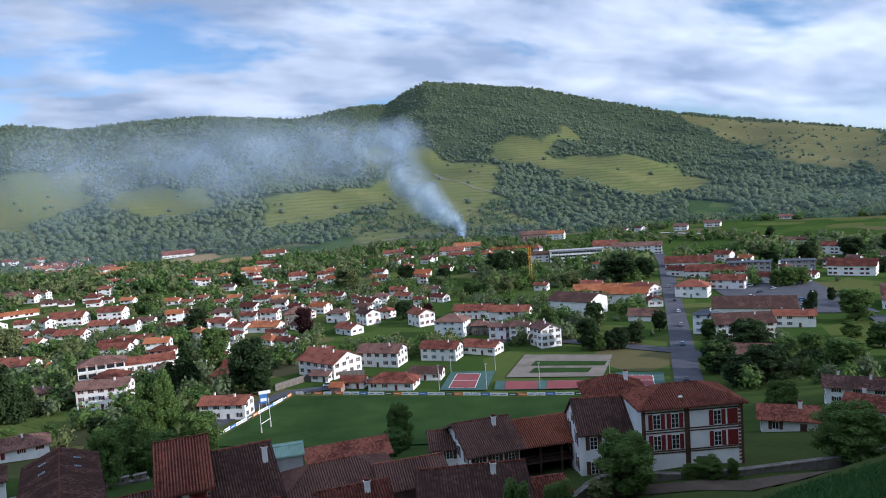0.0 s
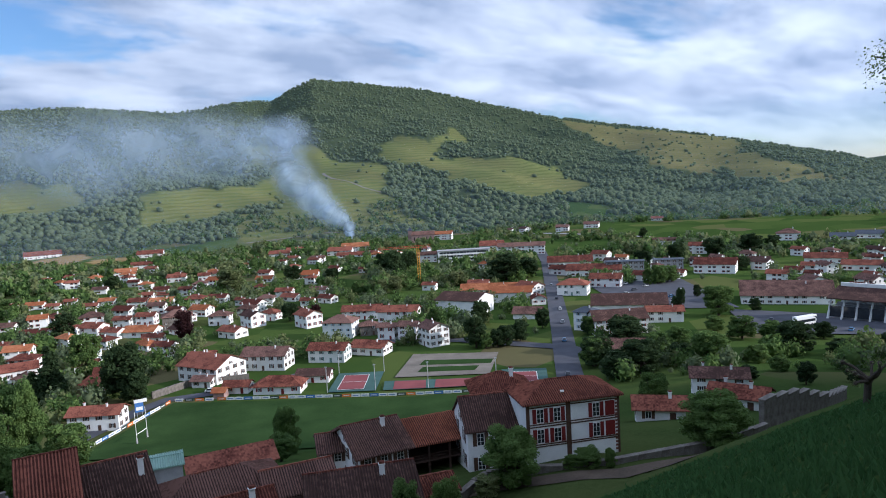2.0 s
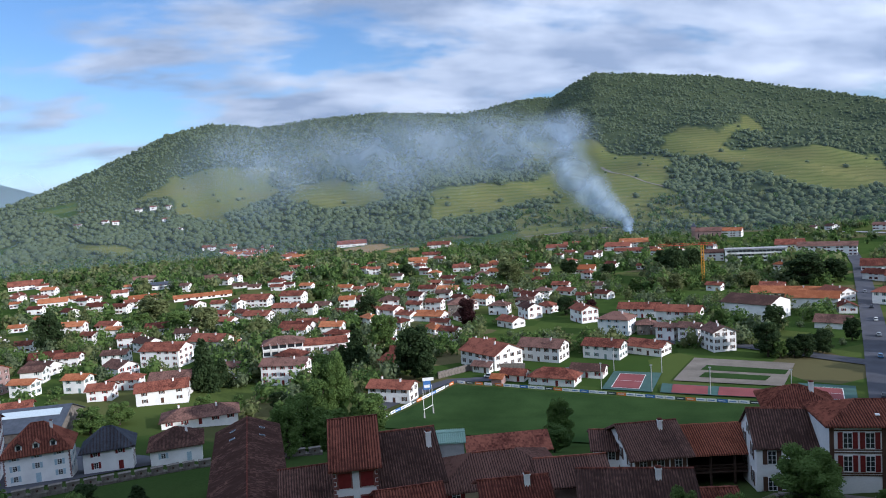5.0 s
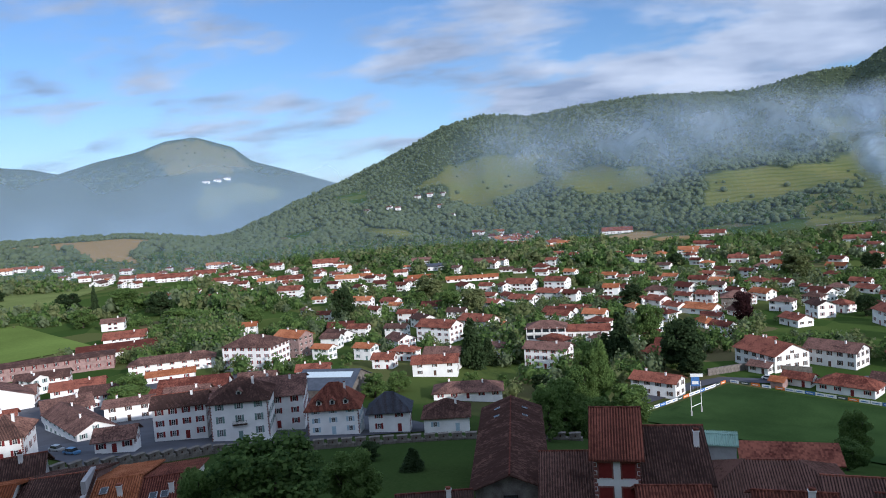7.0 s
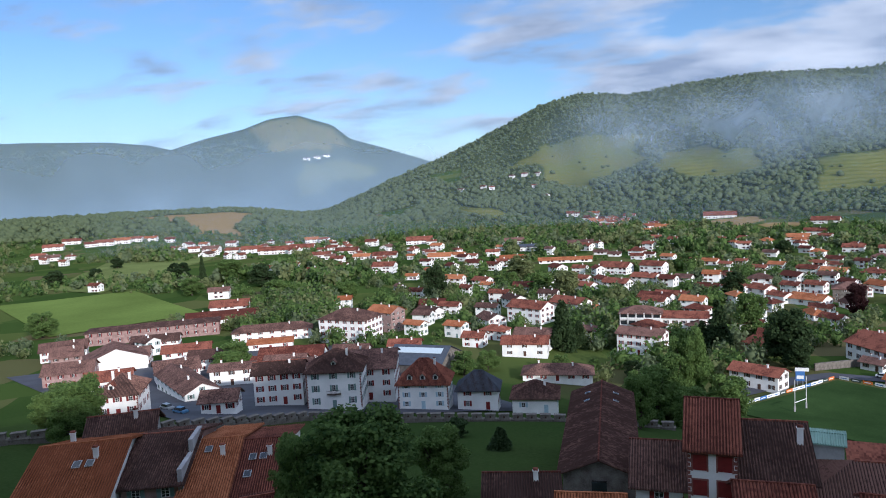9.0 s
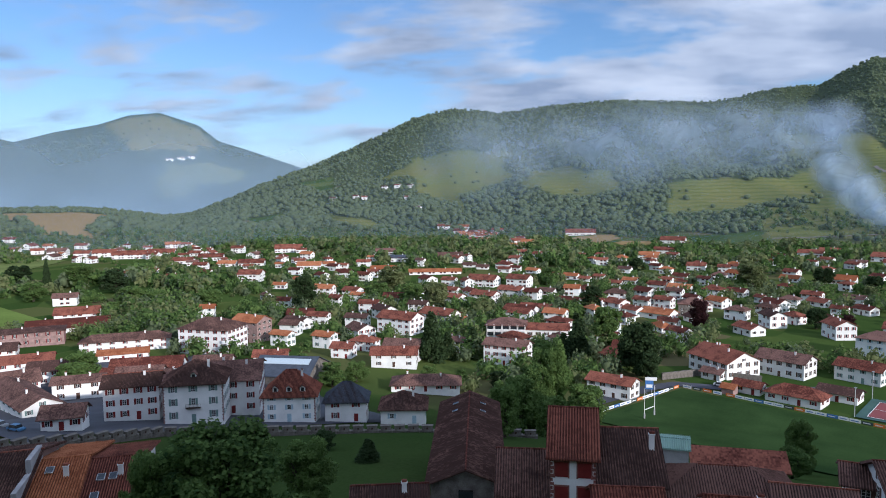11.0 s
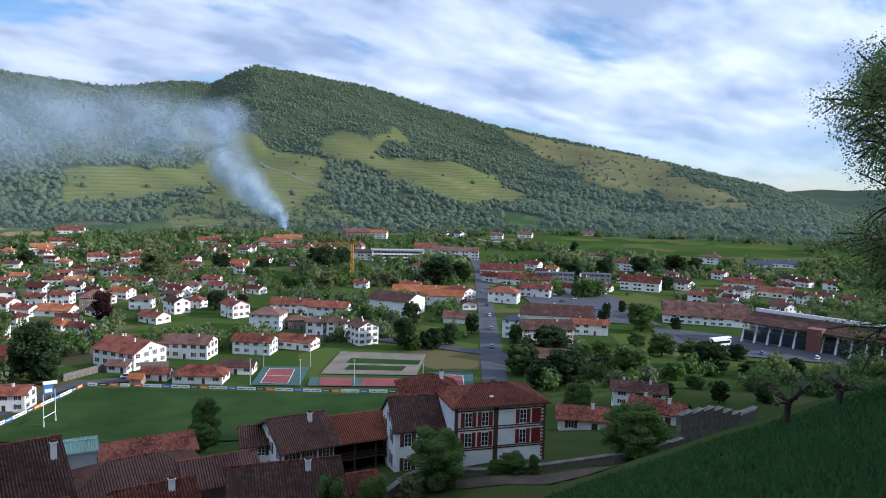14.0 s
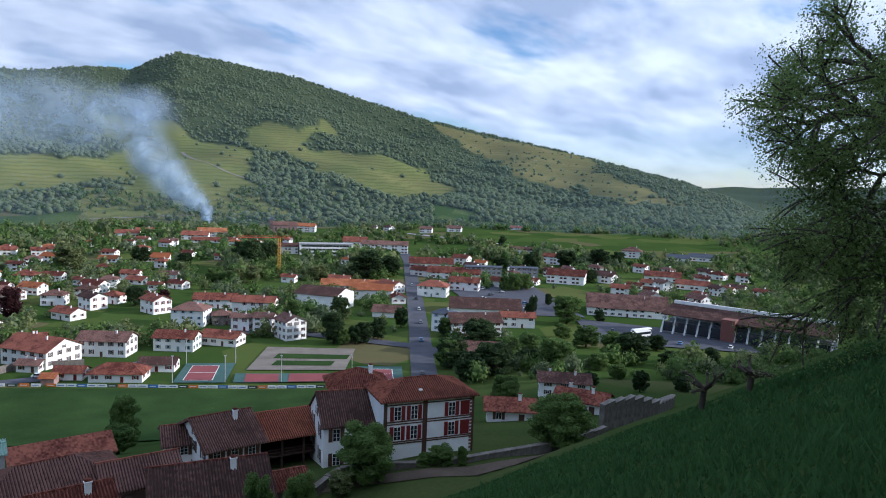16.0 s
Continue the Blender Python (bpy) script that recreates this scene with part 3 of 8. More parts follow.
def slope_slab(bm, cols, eave_fn, top_fn, thick, rib, step_along):
    """A sheet of tile from an eave line up to a ridge line, column by column, closed underneath."""
    tops, bots = [], []
    for i, c in enumerate(cols):
        e, t = Vector(eave_fn(c)), Vector(top_fn(c))
        up = Vector((0, 0, rib * (max(0.0, math.cos(2 * math.pi * c / 0.29)) ** 0.5 + 0.22 * math.sin(c * 3.1) * math.sin(c * 0.7) + 0.12 * math.sin(c * 23.0)) if rib else 0))
        tops.append((bm.verts.new(e + up), bm.verts.new(t + up)))
        bots.append((bm.verts.new(e - Vector((0, 0, thick))), bm.verts.new(t - Vector((0, 0, thick)))))
    for i in range(len(cols) - 1):
        a, b, c, d = tops[i], tops[i + 1], bots[i], bots[i + 1]
        # trough faces take the darker colour that deepens the shade between ribs
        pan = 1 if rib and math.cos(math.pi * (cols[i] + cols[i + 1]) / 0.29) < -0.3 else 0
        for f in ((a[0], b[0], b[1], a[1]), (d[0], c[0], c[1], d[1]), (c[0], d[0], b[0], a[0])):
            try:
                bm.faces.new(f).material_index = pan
            except ValueError:
                pass
    for a, c in ((tops[0], bots[0]), (tops[-1], bots[-1])):
        bm.faces.new((c[0], a[0], a[1], c[1]))


def roof_mesh(bm, w, d, eave, rise, kind, near, over):
    """kind g: ridge along x with gables at its ends; h: hipped."""
    W, D = w / 2 + over, d / 2 + over
    drop = rise * over / (d / 2)
    z0, z1 = eave - drop + 0.12, eave + rise + 0.12
    rib = 0.15 if near else 0
    hip = min(D, W * 0.98) if kind == "h" else 0.0

    def cols(a, b, brk):
        c = sorted({a, b, *[q for q in brk if a < q < b]})
        if near:
            n = int((b - a) / 0.0483)
            c = sorted({*c, *[a + (b - a) * i / n for i in range(n + 1)]})
        return c

    def height(c):
        return 1.0 if not hip else max(0.0, min(1.0, (W - abs(c)) / hip))

    for s in (-1, 1):
        slope_slab(bm, cols(-W, W, [-W + hip, W - hip]), lambda c: (c, s * D, z0),
                   lambda c: (c, s * D * (1 - height(c)), z0 + (z1 - z0) * height(c)), 0.16, rib, 0)
        if hip:
            slope_slab(bm, cols(-D, D, [0.0]), lambda c: (s * W, c, z0),
                       lambda c: (s * (W - hip * (1 - abs(c) / D)), c, z0 + (z1 - z0) * (1 - abs(c) / D)), 0.16, rib, 0)
    # ridge tiles
    r = 0.11
    L = W - hip
    bmesh.ops.remove_doubles(bm, verts=bm.verts[:], dist=0.002)
    return L, r, z1


def chimney(parent, x, y, z, h=0.95, mat=WHITE):
    bm = bmesh.new()
    box(bm, -0.27, -0.22, -1.2, 0.27, 0.22, h)
    box(bm, -0.34, -0.29, h, 0.34, 0.29, h + 0.08)
    ob = link_mesh("chimney", bm, mat, parent)
    ob.matrix_basis = Matrix.Translation((x, y, z))
    bm = bmesh.new()
    box(bm, -0.28, -0.2, 0.0, 0.28, 0.2, 0.22)
    cap = link_mesh("chimney_cap", bm, ROOF_RED, ob)
    cap.matrix_basis = Matrix.Translation((0, 0, h + 0.1))


def house(x, y, z, w, d, eave, yaw, kind="g", roof="r", wall="w", shut="r", rise=None, level=1, chim=1, cols=None, group="", over=0.75, note="", windows=True, quoins=False, side=0):
    """A dwelling whose front looks to -y before it turns by yaw; w along the front, d deep, eave high."""
    th = empty("house", pose(x, y, z, 0, 0, yaw))
    rise = rise or min(d, w if kind == "h" else d) * 0.5 * 0.46
    bm = bmesh.new()
    box(bm, -w / 2, -d / 2, -4.0, w / 2, d / 2, eave)
    if kind == "g":
        for s in (-1, 1):
            a, b, c = [bm.verts.new(p) for p in ((s * w / 2, -d / 2, eave), (s * w / 2, d / 2, eave), (s * w / 2, 0, eave + rise))]
            bm.faces.new((a, b, c) if s > 0 else (c, b, a))
    part("wall", bm, WALLS[wall], th)
    bm = bmesh.new()
    rl, rr, rz = roof_mesh(bm, w, d, eave, rise, kind, level == 0, over)
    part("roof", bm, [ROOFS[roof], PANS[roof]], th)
    if rl > 0.4 and level == 0:
        bm = bmesh.new()
        box(bm, -rl, -rr, rz - 0.03, rl, rr, rz + 0.15)
        part("ridge_tiles", bm, ROOFS["r" if roof == "d" else roof], th)
    storeys = max(1, round(eave / 2.75))
    sh = eave / storeys
    ww, wh = (0.95, min(1.5, sh * 0.5)) if storeys > 1 else (1.0, 1.15)
    ww, wh = round(ww, 2), round(wh * 5) / 5
    if windows:
        n = cols or max(2, round(w / 3.8))
        nd = max(1, round(d / 3.6))
        door_col = n // 2
        for k in range(storeys):
            zz = sh * k + sh * 0.36
            for i in range(n):
                xx = -w / 2 + w * (i + 0.5) / n
                if k == 0 and i == door_col:
                    bm = bmesh.new()
                    box(bm, -0.5, -0.04, 0.05, 0.5, 0.02, 2.05)
                    part("door", bm, SHUTS[shut], th).matrix_basis = Matrix.Translation((xx, -d / 2, 0))
                    continue
                if level == 2 and (i * 7 + k * 3 + int(abs(x) + abs(y))) % 4 == 0:
                    continue
                window_set(th, pose(xx, -d / 2, zz), ww, wh, shut, level)
            for s in (-1, 1):
                if side and s != side:
                    continue
                for i in range(nd):
                    yy = -d / 2 + d * (i + 0.5) / nd
                    window_set(th, pose(s * w / 2, yy, zz, 0, 0, 90 * s), ww, wh, shut, level)
        if kind == "g" and rise > 1.4 and d > 6 and level < 2:
            for s in (-1, 1):
                if side and s != side:
                    continue
                window_set(th, pose(s * w / 2, 0, eave + 0.15, 0, 0, 90 * s), 0.8, 1.0, shut, level)
    if quoins:
        for sx in (-1, 1):
            for k in range(int(eave / 0.42)):
                bm = bmesh.new()
                q = 0.34 if k % 2 else 0.22
                box(bm, -q if sx > 0 else -0.03, -0.03, 0, 0.03 if sx > 0 else q, 0.2, 0.34)
                part("quoin", bm, QUOIN, th).matrix_basis = Matrix.Translation((sx * w / 2, -d / 2, 0.42 * k))
    for i in range(chim):
        chimney(th, w * (0.22 - 0.5 * i), d * 0.12 * (1 if i else -1), eave + rise * 0.85)
    words = f"{WALL_WORDS[wall]} house with {ROOF_WORDS[roof]} {'hipped' if kind == 'h' else 'gabled'} roof" + (f" {note}" if note else "")
    return tagged(th, words, "house", group)


FAR_MATS = [WHITE, ROOF_RED, ROOF_ORANGE, ROOF_DARK, SLATE, GLASS, SHUT_RED, PINK]
FAR_PARTS, FAR_SITES = [], []


def joined_house(x, y, z, w, d, eave, yaw, kind="g", roof="r", wall="w", shut="r", side=1, chim=1, windows=True):
    """A house too far off to pick apart: joined with its neighbours into one mesh."""
    bm = bmesh.new()
    rise = min(d, w if kind == "h" else d) * 0.5 * 0.46
    box(bm, -w / 2, -d / 2, -4.0, w / 2, d / 2, eave)
    if kind == "g":
        for s in (-1, 1):
            a, b, c = [bm.verts.new(p) for p in ((s * w / 2, -d / 2, eave), (s * w / 2, d / 2, eave), (s * w / 2, 0, eave + rise))]
            bm.faces.new((a, b, c) if s > 0 else (c, b, a))
    rb = bmesh.new()
    roof_mesh(rb, w, d, eave, rise, kind, False, 0.8)
    twin = {v: bm.verts.new(v.co) for v in rb.verts}
    for f in rb.faces:
        bm.faces.new([twin[v] for v in f.verts]).material_index = {"r": 1, "o": 2, "d": 3, "s": 4}[roof]
    rb.free()
    if chim:
        box(bm, w * 0.2 - 0.35, -0.3, eave + rise * 0.5, w * 0.2 + 0.35, 0.3, eave + rise + 1.1)
    if windows:
        for k in range(max(1, round(eave / 2.75))):
            for i in range(max(2, round(w / 3.1))):
                xx = -w / 2 + w * (i + 0.5) / max(2, round(w / 3.1))
                if (i * 7 + k * 3 + int(abs(x) + abs(y))) % 3 == 0:
                    continue
                box(bm, xx - 0.5, -d / 2 - 0.05, 2.75 * k + 1, xx + 0.5, -d / 2, 2.75 * k + 2.2, 5)
                box(bm, xx - 1.0, -d / 2 - 0.08, 2.75 * k + 1, xx - 0.5, -d / 2, 2.75 * k + 2.2, 6)
                box(bm, xx + 0.5, -d / 2 - 0.08, 2.75 * k + 1, xx + 1.0, -d / 2, 2.75 * k + 2.2, 6)
            for i in range(max(1, round(d / 3.6))):
                yy = -d / 2 + d * (i + 0.5) / max(1, round(d / 3.6))
                box(bm, side * w / 2 - 0.05, yy - 0.5, 2.75 * k + 1, side * w / 2 + 0.05, yy + 0.5, 2.75 * k + 2.2, 5)
    m = pose(x, y, z, 0, 0, yaw)
    bm.verts.index_update()
    FAR_PARTS.append(([m @ v.co for v in bm.verts], [[v.index for v in f.verts] for f in bm.faces], [f.material_index for f in bm.faces]))
    bm.free()


def join_far_houses():
    vs, fs, ms = [], [], []
    for v, f, m in FAR_PARTS:
        n = len(vs)
        vs += [q[:] for q in v]
        fs += [[i + n for i in q] for q in f]
        ms += m
    me = bpy.data.meshes.new("far_houses")
    me.from_pydata(vs, [], fs)
    me.polygons.foreach_set("material_index", ms)
    for m in FAR_MATS:
        me.materials.append(m)
    tagged(new("far_houses", me), "distant white houses with red roofs across the valley", "houses", kind="stuff")


def far_house(x, y, z, w, d, eave, yaw, kind="g", roof="r", wall="w", shut="r", side=1, chim=1, windows=True):
    """A house across the valley: wall with its openings and shutters, roof, chimney."""
    FAR_SITES.append((x, y, max(w, d) / 2))
    if math.hypot(x, y) > 646:
        joined_house(x, y, z, w, d, eave, yaw, kind, roof, wall, shut, side, chim, windows)
        return
    bm = bmesh.new()
    rise = min(d, w if kind == "h" else d) * 0.5 * 0.46
    box(bm, -w / 2, -d / 2, -4.0, w / 2, d / 2, eave)
    if kind == "g":
        for s in (-1, 1):
            a, b, c = [bm.verts.new(p) for p in ((s * w / 2, -d / 2, eave), (s * w / 2, d / 2, eave), (s * w / 2, 0, eave + rise))]
            bm.faces.new((a, b, c) if s > 0 else (c, b, a))
    th = empty("house", pose(x, y, z, 0, 0, yaw))
    rb = bmesh.new()
    roof_mesh(rb, w, d, eave, rise, kind, False, 0.8)
    part("roof", rb, ROOFS[roof], th)
    if chim:
        cb = bmesh.new()
        box(cb, w * 0.2 - 0.35, -0.3, eave + rise * 0.5, w * 0.2 + 0.35, 0.3, eave + rise + 1.1)
        part("chimney", cb, WHITE, th)
    if windows:
        for k in range(max(1, round(eave / 2.75))):
            for i in range(max(2, round(w / 3.1))):
                xx = -w / 2 + w * (i + 0.5) / max(2, round(w / 3.1))
                if (i * 7 + k * 3 + int(abs(x) + abs(y))) % 3 == 0:
                    continue
                box(bm, xx - 0.5, -d / 2 - 0.05, 2.75 * k + 1, xx + 0.5, -d / 2, 2.75 * k + 2.2, 1)
                box(bm, xx - 1.0, -d / 2 - 0.08, 2.75 * k + 1, xx - 0.5, -d / 2, 2.75 * k + 2.2, 2)
                box(bm, xx + 0.5, -d / 2 - 0.08, 2.75 * k + 1, xx + 1.0, -d / 2, 2.75 * k + 2.2, 2)
            for i in range(max(1, round(d / 3.6))):
                yy = -d / 2 + d * (i + 0.5) / max(1, round(d / 3.6))
                box(bm, side * w / 2 - 0.05, yy - 0.5, 2.75 * k + 1, side * w / 2 + 0.05, yy + 0.5, 2.75 * k + 2.2, 1)
    part("wall", bm, [WHITE, GLASS, SHUT_RED], th)
    tagged(th, f"distant white-rendered house with {ROOF_WORDS[roof]} {'hipped' if kind == 'h' else 'gabled'} roof among trees", "house", "houses across the valley")


# ---- buildings below the viewpoint ----
NEAR = "old buildings under the castle hill"


def near_house(*a, **k):
    k.setdefault("level", 0)
    k.setdefault("group", NEAR)
    return house(*a, **k)


def dormer(parent, x, y, z, mat, w=1.3, h=1.5):
    d = empty("dormer", pose(x, y, z))
    d.parent = parent
    bm = bmesh.new()
    box(bm, -w / 2, 0, -0.4, w / 2, 2.2, h * 0.6)
    a, b, c = [bm.verts.new(p) for p in ((-w / 2, 0, h * 0.6), (w / 2, 0, h * 0.6), (0, 0, h))]
    bm.faces.new((a, b, c))
    part("wall", bm, WHITE, d)
    bm = bmesh.new()
    roof_mesh(bm, 2.6, w, h * 0.6, h * 0.4, "g", False, 0.22)
    part("roof", bm, mat, d).matrix_basis = pose(0, 1.1, 0, 0, 0, 90)
    bm = bmesh.new()
    box(bm, -w * 0.28, -0.04, -0.1, w * 0.28, 0.0, h * 0.55)
    part("pane", bm, GLASS, d)


def skylight(parent, x, y, z, slope, w=0.9, h=1.3):
    bm = bmesh.new()
    box(bm, -w / 2, -h / 2, 0.05, w / 2, h / 2, 0.16)
    ob = part("skylight", bm, METAL, parent)
    ob.matrix_basis = pose(x, y, z, slope, 0, 0)
    bm = bmesh.new()
    box(bm, -w / 2 + 0.07, -h / 2 + 0.07, 0.16, w / 2 - 0.07, h / 2 - 0.07, 0.175)
    part("pane", bm, GLASS, ob)


# timber-framed house beside the path
def timbered_house():
    w, d, e = 12.2, 7.6, 7.7
    th = near_house(27.95, 85.0, 35.2, w, d, e, 2.4, "h", "r", "w", "r", rise=1.45, chim=0, windows=False, over=0.5, note="and timbers")
    for zz in (2.05, 2.3, 4.55, 4.85, 7.0):
        bm = bmesh.new()
        box(bm, -w / 2, -d / 2 - 0.06, zz, w / 2, -d / 2 + 0.01, zz + 0.14)
        part("beam", bm, SHUT_BROWN, th)
    for xx, hw in ((-w / 2 + 0.22, 0.22), (-0.65, 0.3), (w / 2 - 0.12, 0.14)):
        bm = bmesh.new()
        box(bm, xx - hw, -d / 2 - 0.08, 0, xx + hw, -d / 2 + 0.01, e)
        part("post", bm, SHUT_BROWN, th)
    for k in range(16):
        bm = bmesh.new()
        box(bm, -0.32, -0.05, 0, 0.0, 0.02, 0.26)
        part("quoin", bm, QUOIN, th).matrix_basis = Matrix.Translation((w / 2 - 0.24, -d / 2, 0.5 + 0.45 * k))
    for zz in (2.55, 5.1):
        for xx in (-4.3, -2.1, 3.0):
            window_set(th, pose(xx, -d / 2 - 0.02, zz), 0.95, 1.75, "r", 0)
        bm = bmesh.new()
        box(bm, -0.62, -0.06, 0, 0.62, 0.0, 1.85)
        part("closed_shutter", bm, SHUT_RED, th).matrix_basis = pose(4.85, -d / 2 - 0.01, zz - 0.05)
    bm = bmesh.new()
    box(bm, -0.22, -0.16, 0, 0.22, 0.16, 0.12)
    part("roof_vent", bm, WHITE, th).matrix_basis = pose(-1.0, -2.9, e + 0.75, 20)


timbered_house()
# wing that joins it to the barn
near_house(18.5, 88.4, 33.0, 6.6, 9.0, 6.2, 0, "g", "d", "w", "n", rise=3.0, chim=0, cols=2, side=-1, over=0.3)
near_house(23.5, 101.0, 31.5, 8.0, 7.0, 8.2, -4, "h", "r", "w", "n", rise=1.8, chim=1, windows=False)


# barn with an open gallery under a red roof
def gallery_barn():
    w, d, e = 11.6, 9.4, 4.4
    th = empty("barn", pose(12.1, 93.4, 32.4, 0, 0, 11))
    bm = bmesh.new()
    roof_mesh(bm, w, d, e, 1.8, "g", True, 0.6)
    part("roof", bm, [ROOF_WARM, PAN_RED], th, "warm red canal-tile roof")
    bm = bmesh.new()
    box(bm, -w / 2, 0.5, -3, w / 2, d / 2, e), box(bm, -w / 2, -d / 2, -3, -w / 2 + 0.4, 0.5, e), box(bm, w / 2 - 1.6, -d / 2, -3, w / 2, 0.5, e)
    part("wall", bm, WHITE, th)
    bm = bmesh.new()
    box(bm, -w / 2 + 0.4, -d / 2, 1.75, w / 2 - 1.6, 0.5, 1.95)
    part("gallery_floor", bm, TIMBER, th)
    for i in range(4):
        bm = bmesh.new()
        xx = -w / 2 + 0.7 + 2.9 * i
        box(bm, xx - 0.13, -d / 2 - 0.02, -2, xx + 0.13, -d / 2 + 0.24, e)
        part("post", bm, TIMBER, th)
    for zz in (2.3, 2.7):
        bm = bmesh.new()
        box(bm, -w / 2 + 0.4, -d / 2 + 0.05, zz, w / 2 - 1.6, -d / 2 + 0.13, zz + 0.08)
        part("rail", bm, TIMBER, th)
    bm = bmesh.new()
    box(bm, -w / 2 + 0.4, 0.40, -1, w / 2 - 1.6, 0.49, e)
    part("boarding", bm, TIMBER, th)
    tagged(th, "white barn with open timber gallery under warm red tiles", "barn", NEAR)


gallery_barn()
near_house(3.4, 91.2, 31.4, 6.6, 10.0, 5.7, 17, "g", "d", "w", "n", rise=2.3, chim=1, cols=3)
near_house(-1.2, 94.0, 31.0, 4.0, 6.0, 5.2, 5, "g", "d", "w", "n", rise=1.2, chim=0, cols=1)
near_house(1.3, 70.4, 34.0, 10.0, 10.5, 5.4, 4, "g", "d", "t", "n", rise=2.2, chim=1)
near_house(-5.6, 79.5, 33.0, 7.0, 6.0, 4.6, 15, "g", "d", "p", "n", rise=1.6, chim=0, windows=False)
near_house(9.3, 77.0, 33.6, 4.2, 4.0, 2.6, 10, "g", "r", "t", "n", rise=0.8, chim=0, windows=False)
# tall narrow house with red shutters
tall = near_house(-28.3, 70.9, 32.0, 4.5, 11.0, 11.1, 21, "g", "r", "w", "r", rise=3.2, chim=0, cols=2, over=0.5, quoins=True, note="and shutters", windows=False)
for k in range(4):
    for xx in (-1.15, 1.15):
        bm = bmesh.new()
        box(bm, -0.66, -0.06, 0, 0.66, 0.0, 1.55)
        sh = part("shutter", bm, SHUT_RED, tall)
        sh.matrix_basis = pose(xx, -5.5, 8.9 - 2.55 * k)
        bm = bmesh.new()
        for q in (-1, 1):
            box(bm, q * 0.72 - 0.08, -0.08, -0.1, q * 0.72 + 0.08, 0.0, 1.65)
        box(bm, -0.8, -0.08, 1.55, 0.8, 0.0, 1.7)
        part("surround", bm, QUOIN, sh)
long_house = near_house(-23.9, 75.0, 32.0, 5.8, 13.0, 8.3, 24, "g", "d", "w", "n", rise=3.3, chim=0, cols=2)
chimney(long_house, 2.5, -2.6, 10.8, 1.2)
near_house(-14.4, 79.4, 32.2, 14.0, 8.6, 5.5, 21, "h", "d", "c", "r", rise=2.0, chim=0, cols=4)
near_house(-20.1, 63.4, 33.4, 5.4, 8.0, 6.7, 25, "g", "r", "w", "r", rise=1.9, chim=0)
near_house(-10.5, 67.6, 33.4, 5.8, 8.0, 6.3, 18, "g", "r", "w", "r", rise=1.8, chim=1)
near_house(-35.0, 72.4, 31.7, 4.8, 11.0, 5.6, 25, "g", "d", "w", "r", rise=2.7, chim=0, cols=1)
near_house(-23.5, 95.4, 28.4, 4.0, 5.0, 7.3, 14, "g", "g", "k", "n", rise=0.45, chim=0, windows=False, over=0.3, note="over a shed")
near_house(-17.4, 108.5, 26.3, 12.0, 6.4, 3.9, 18, "g", "r", "w", "n", rise=1.5, chim=0, level=1)
# long rubble-stone barn seen end on
stone_barn = near_house(-51.2, 88.0, 27.3, 33.0, 8.8, 6.6, 118.5, "g", "d", "t", "n", rise=1.75, chim=0, windows=False, note="with weathered ridge")
for q in (0.3, 0.42):
    for s in (-1, 1):
        skylight(stone_barn, 33 * (q - 0.05), s * 2.2, 7.75, -20 * s, 0.5, 0.9)
bm = bmesh.new()
box(bm, -17.0, -0.9, 4.4, -16.48, 0.9, 5.6)
part("window", bm, GLASS, stone_barn)
# roofs close below on the town side
b = near_house(-86.6, 41.2, 32.4, 6.6, 20.0, 5.0, 48, "g", "d", "p", "g", rise=2.6, chim=0, cols=2)
bm = bmesh.new()
box(bm, 3.15, -10.2, 3.0, 3.7, -4.5, 6.6)
box(bm, 3.15, -4.5, 4.0, 3.7, 0.5, 8.1)
part("parapet", bm, CONCRETE, b)
b = near_house(-82.5, 45.6, 31.6, 4.7, 31.0, 3.5, 48, "g", "o", "w", "n", rise=3.6, chim=1, windows=False)
skylight(b, -0.9, -2.6, 6.75, 13)
b = near_house(-79.2, 49.8, 31.0, 6.2, 30.0, 3.5, 48, "g", "r", "w", "n", rise=3.5, chim=1, windows=False)
skylight(b, 0.6, -4.0, 6.25, 13), skylight(b, -0.7, -4.0, 6.25, 13), skylight(b, -0.9, -7.4, 5.45, 13)
b = near_house(-88.5, 31.5, 34.0, 9.0, 27.0, 3.6, 52, "g", "o", "w", "n", rise=3.7, chim=2, windows=False)
skylight(b, 0.2, -4.4, 6.3, 15), skylight(b, 1.6, -4.4, 6.3, 15)
near_house(-99, 40.5, 32.0, 8.0, 8.0, 6.4, 56, "g", "d", "k", "n", rise=2.0, chim=1, windows=False)
near_house(-45.4, 60.4, 31.8, 7.2, 8.0, 4.5, 36, "g", "d", "w", "n", rise=1.6, chim=1, windows=False)
near_house(-34.6, 56.8, 33.3, 5.4, 7.0, 4.9, 31, "g", "o", "w", "n", rise=1.5, chim=0, windows=False)
near_house(-62.0, 40.0, 34.0, 6.0, 9.0, 3.2, 58, "g", "r", "w", "n", rise=1.6, chim=0, windows=False)

# town houses behind the rampart
TOWN = "town houses behind the rampart"
t = house(-141.3, 112.4, 16.0, 13.6, 13.0, 9.5, 42, "h", "d", "w", "g", rise=4.1, group=TOWN, chim=1, cols=3, level=0, quoins=True, side=1, note="and green shutters")
dormer(t, 0, -5.0, 10.4, ROOF_DARK)
bm = bmesh.new()
box(bm, -1.7, -7.4, 3.6, 1.7, -6.5, 3.7)
for i in range(12):
    box(bm, -1.68 + 0.3 * i, -7.38, 3.7, -1.64 + 0.3 * i, -7.34, 4.6)
box(bm, -1.7, -7.4, 4.6, 1.7, -7.34, 4.66)
part("balcony", bm, TIMBER, t)
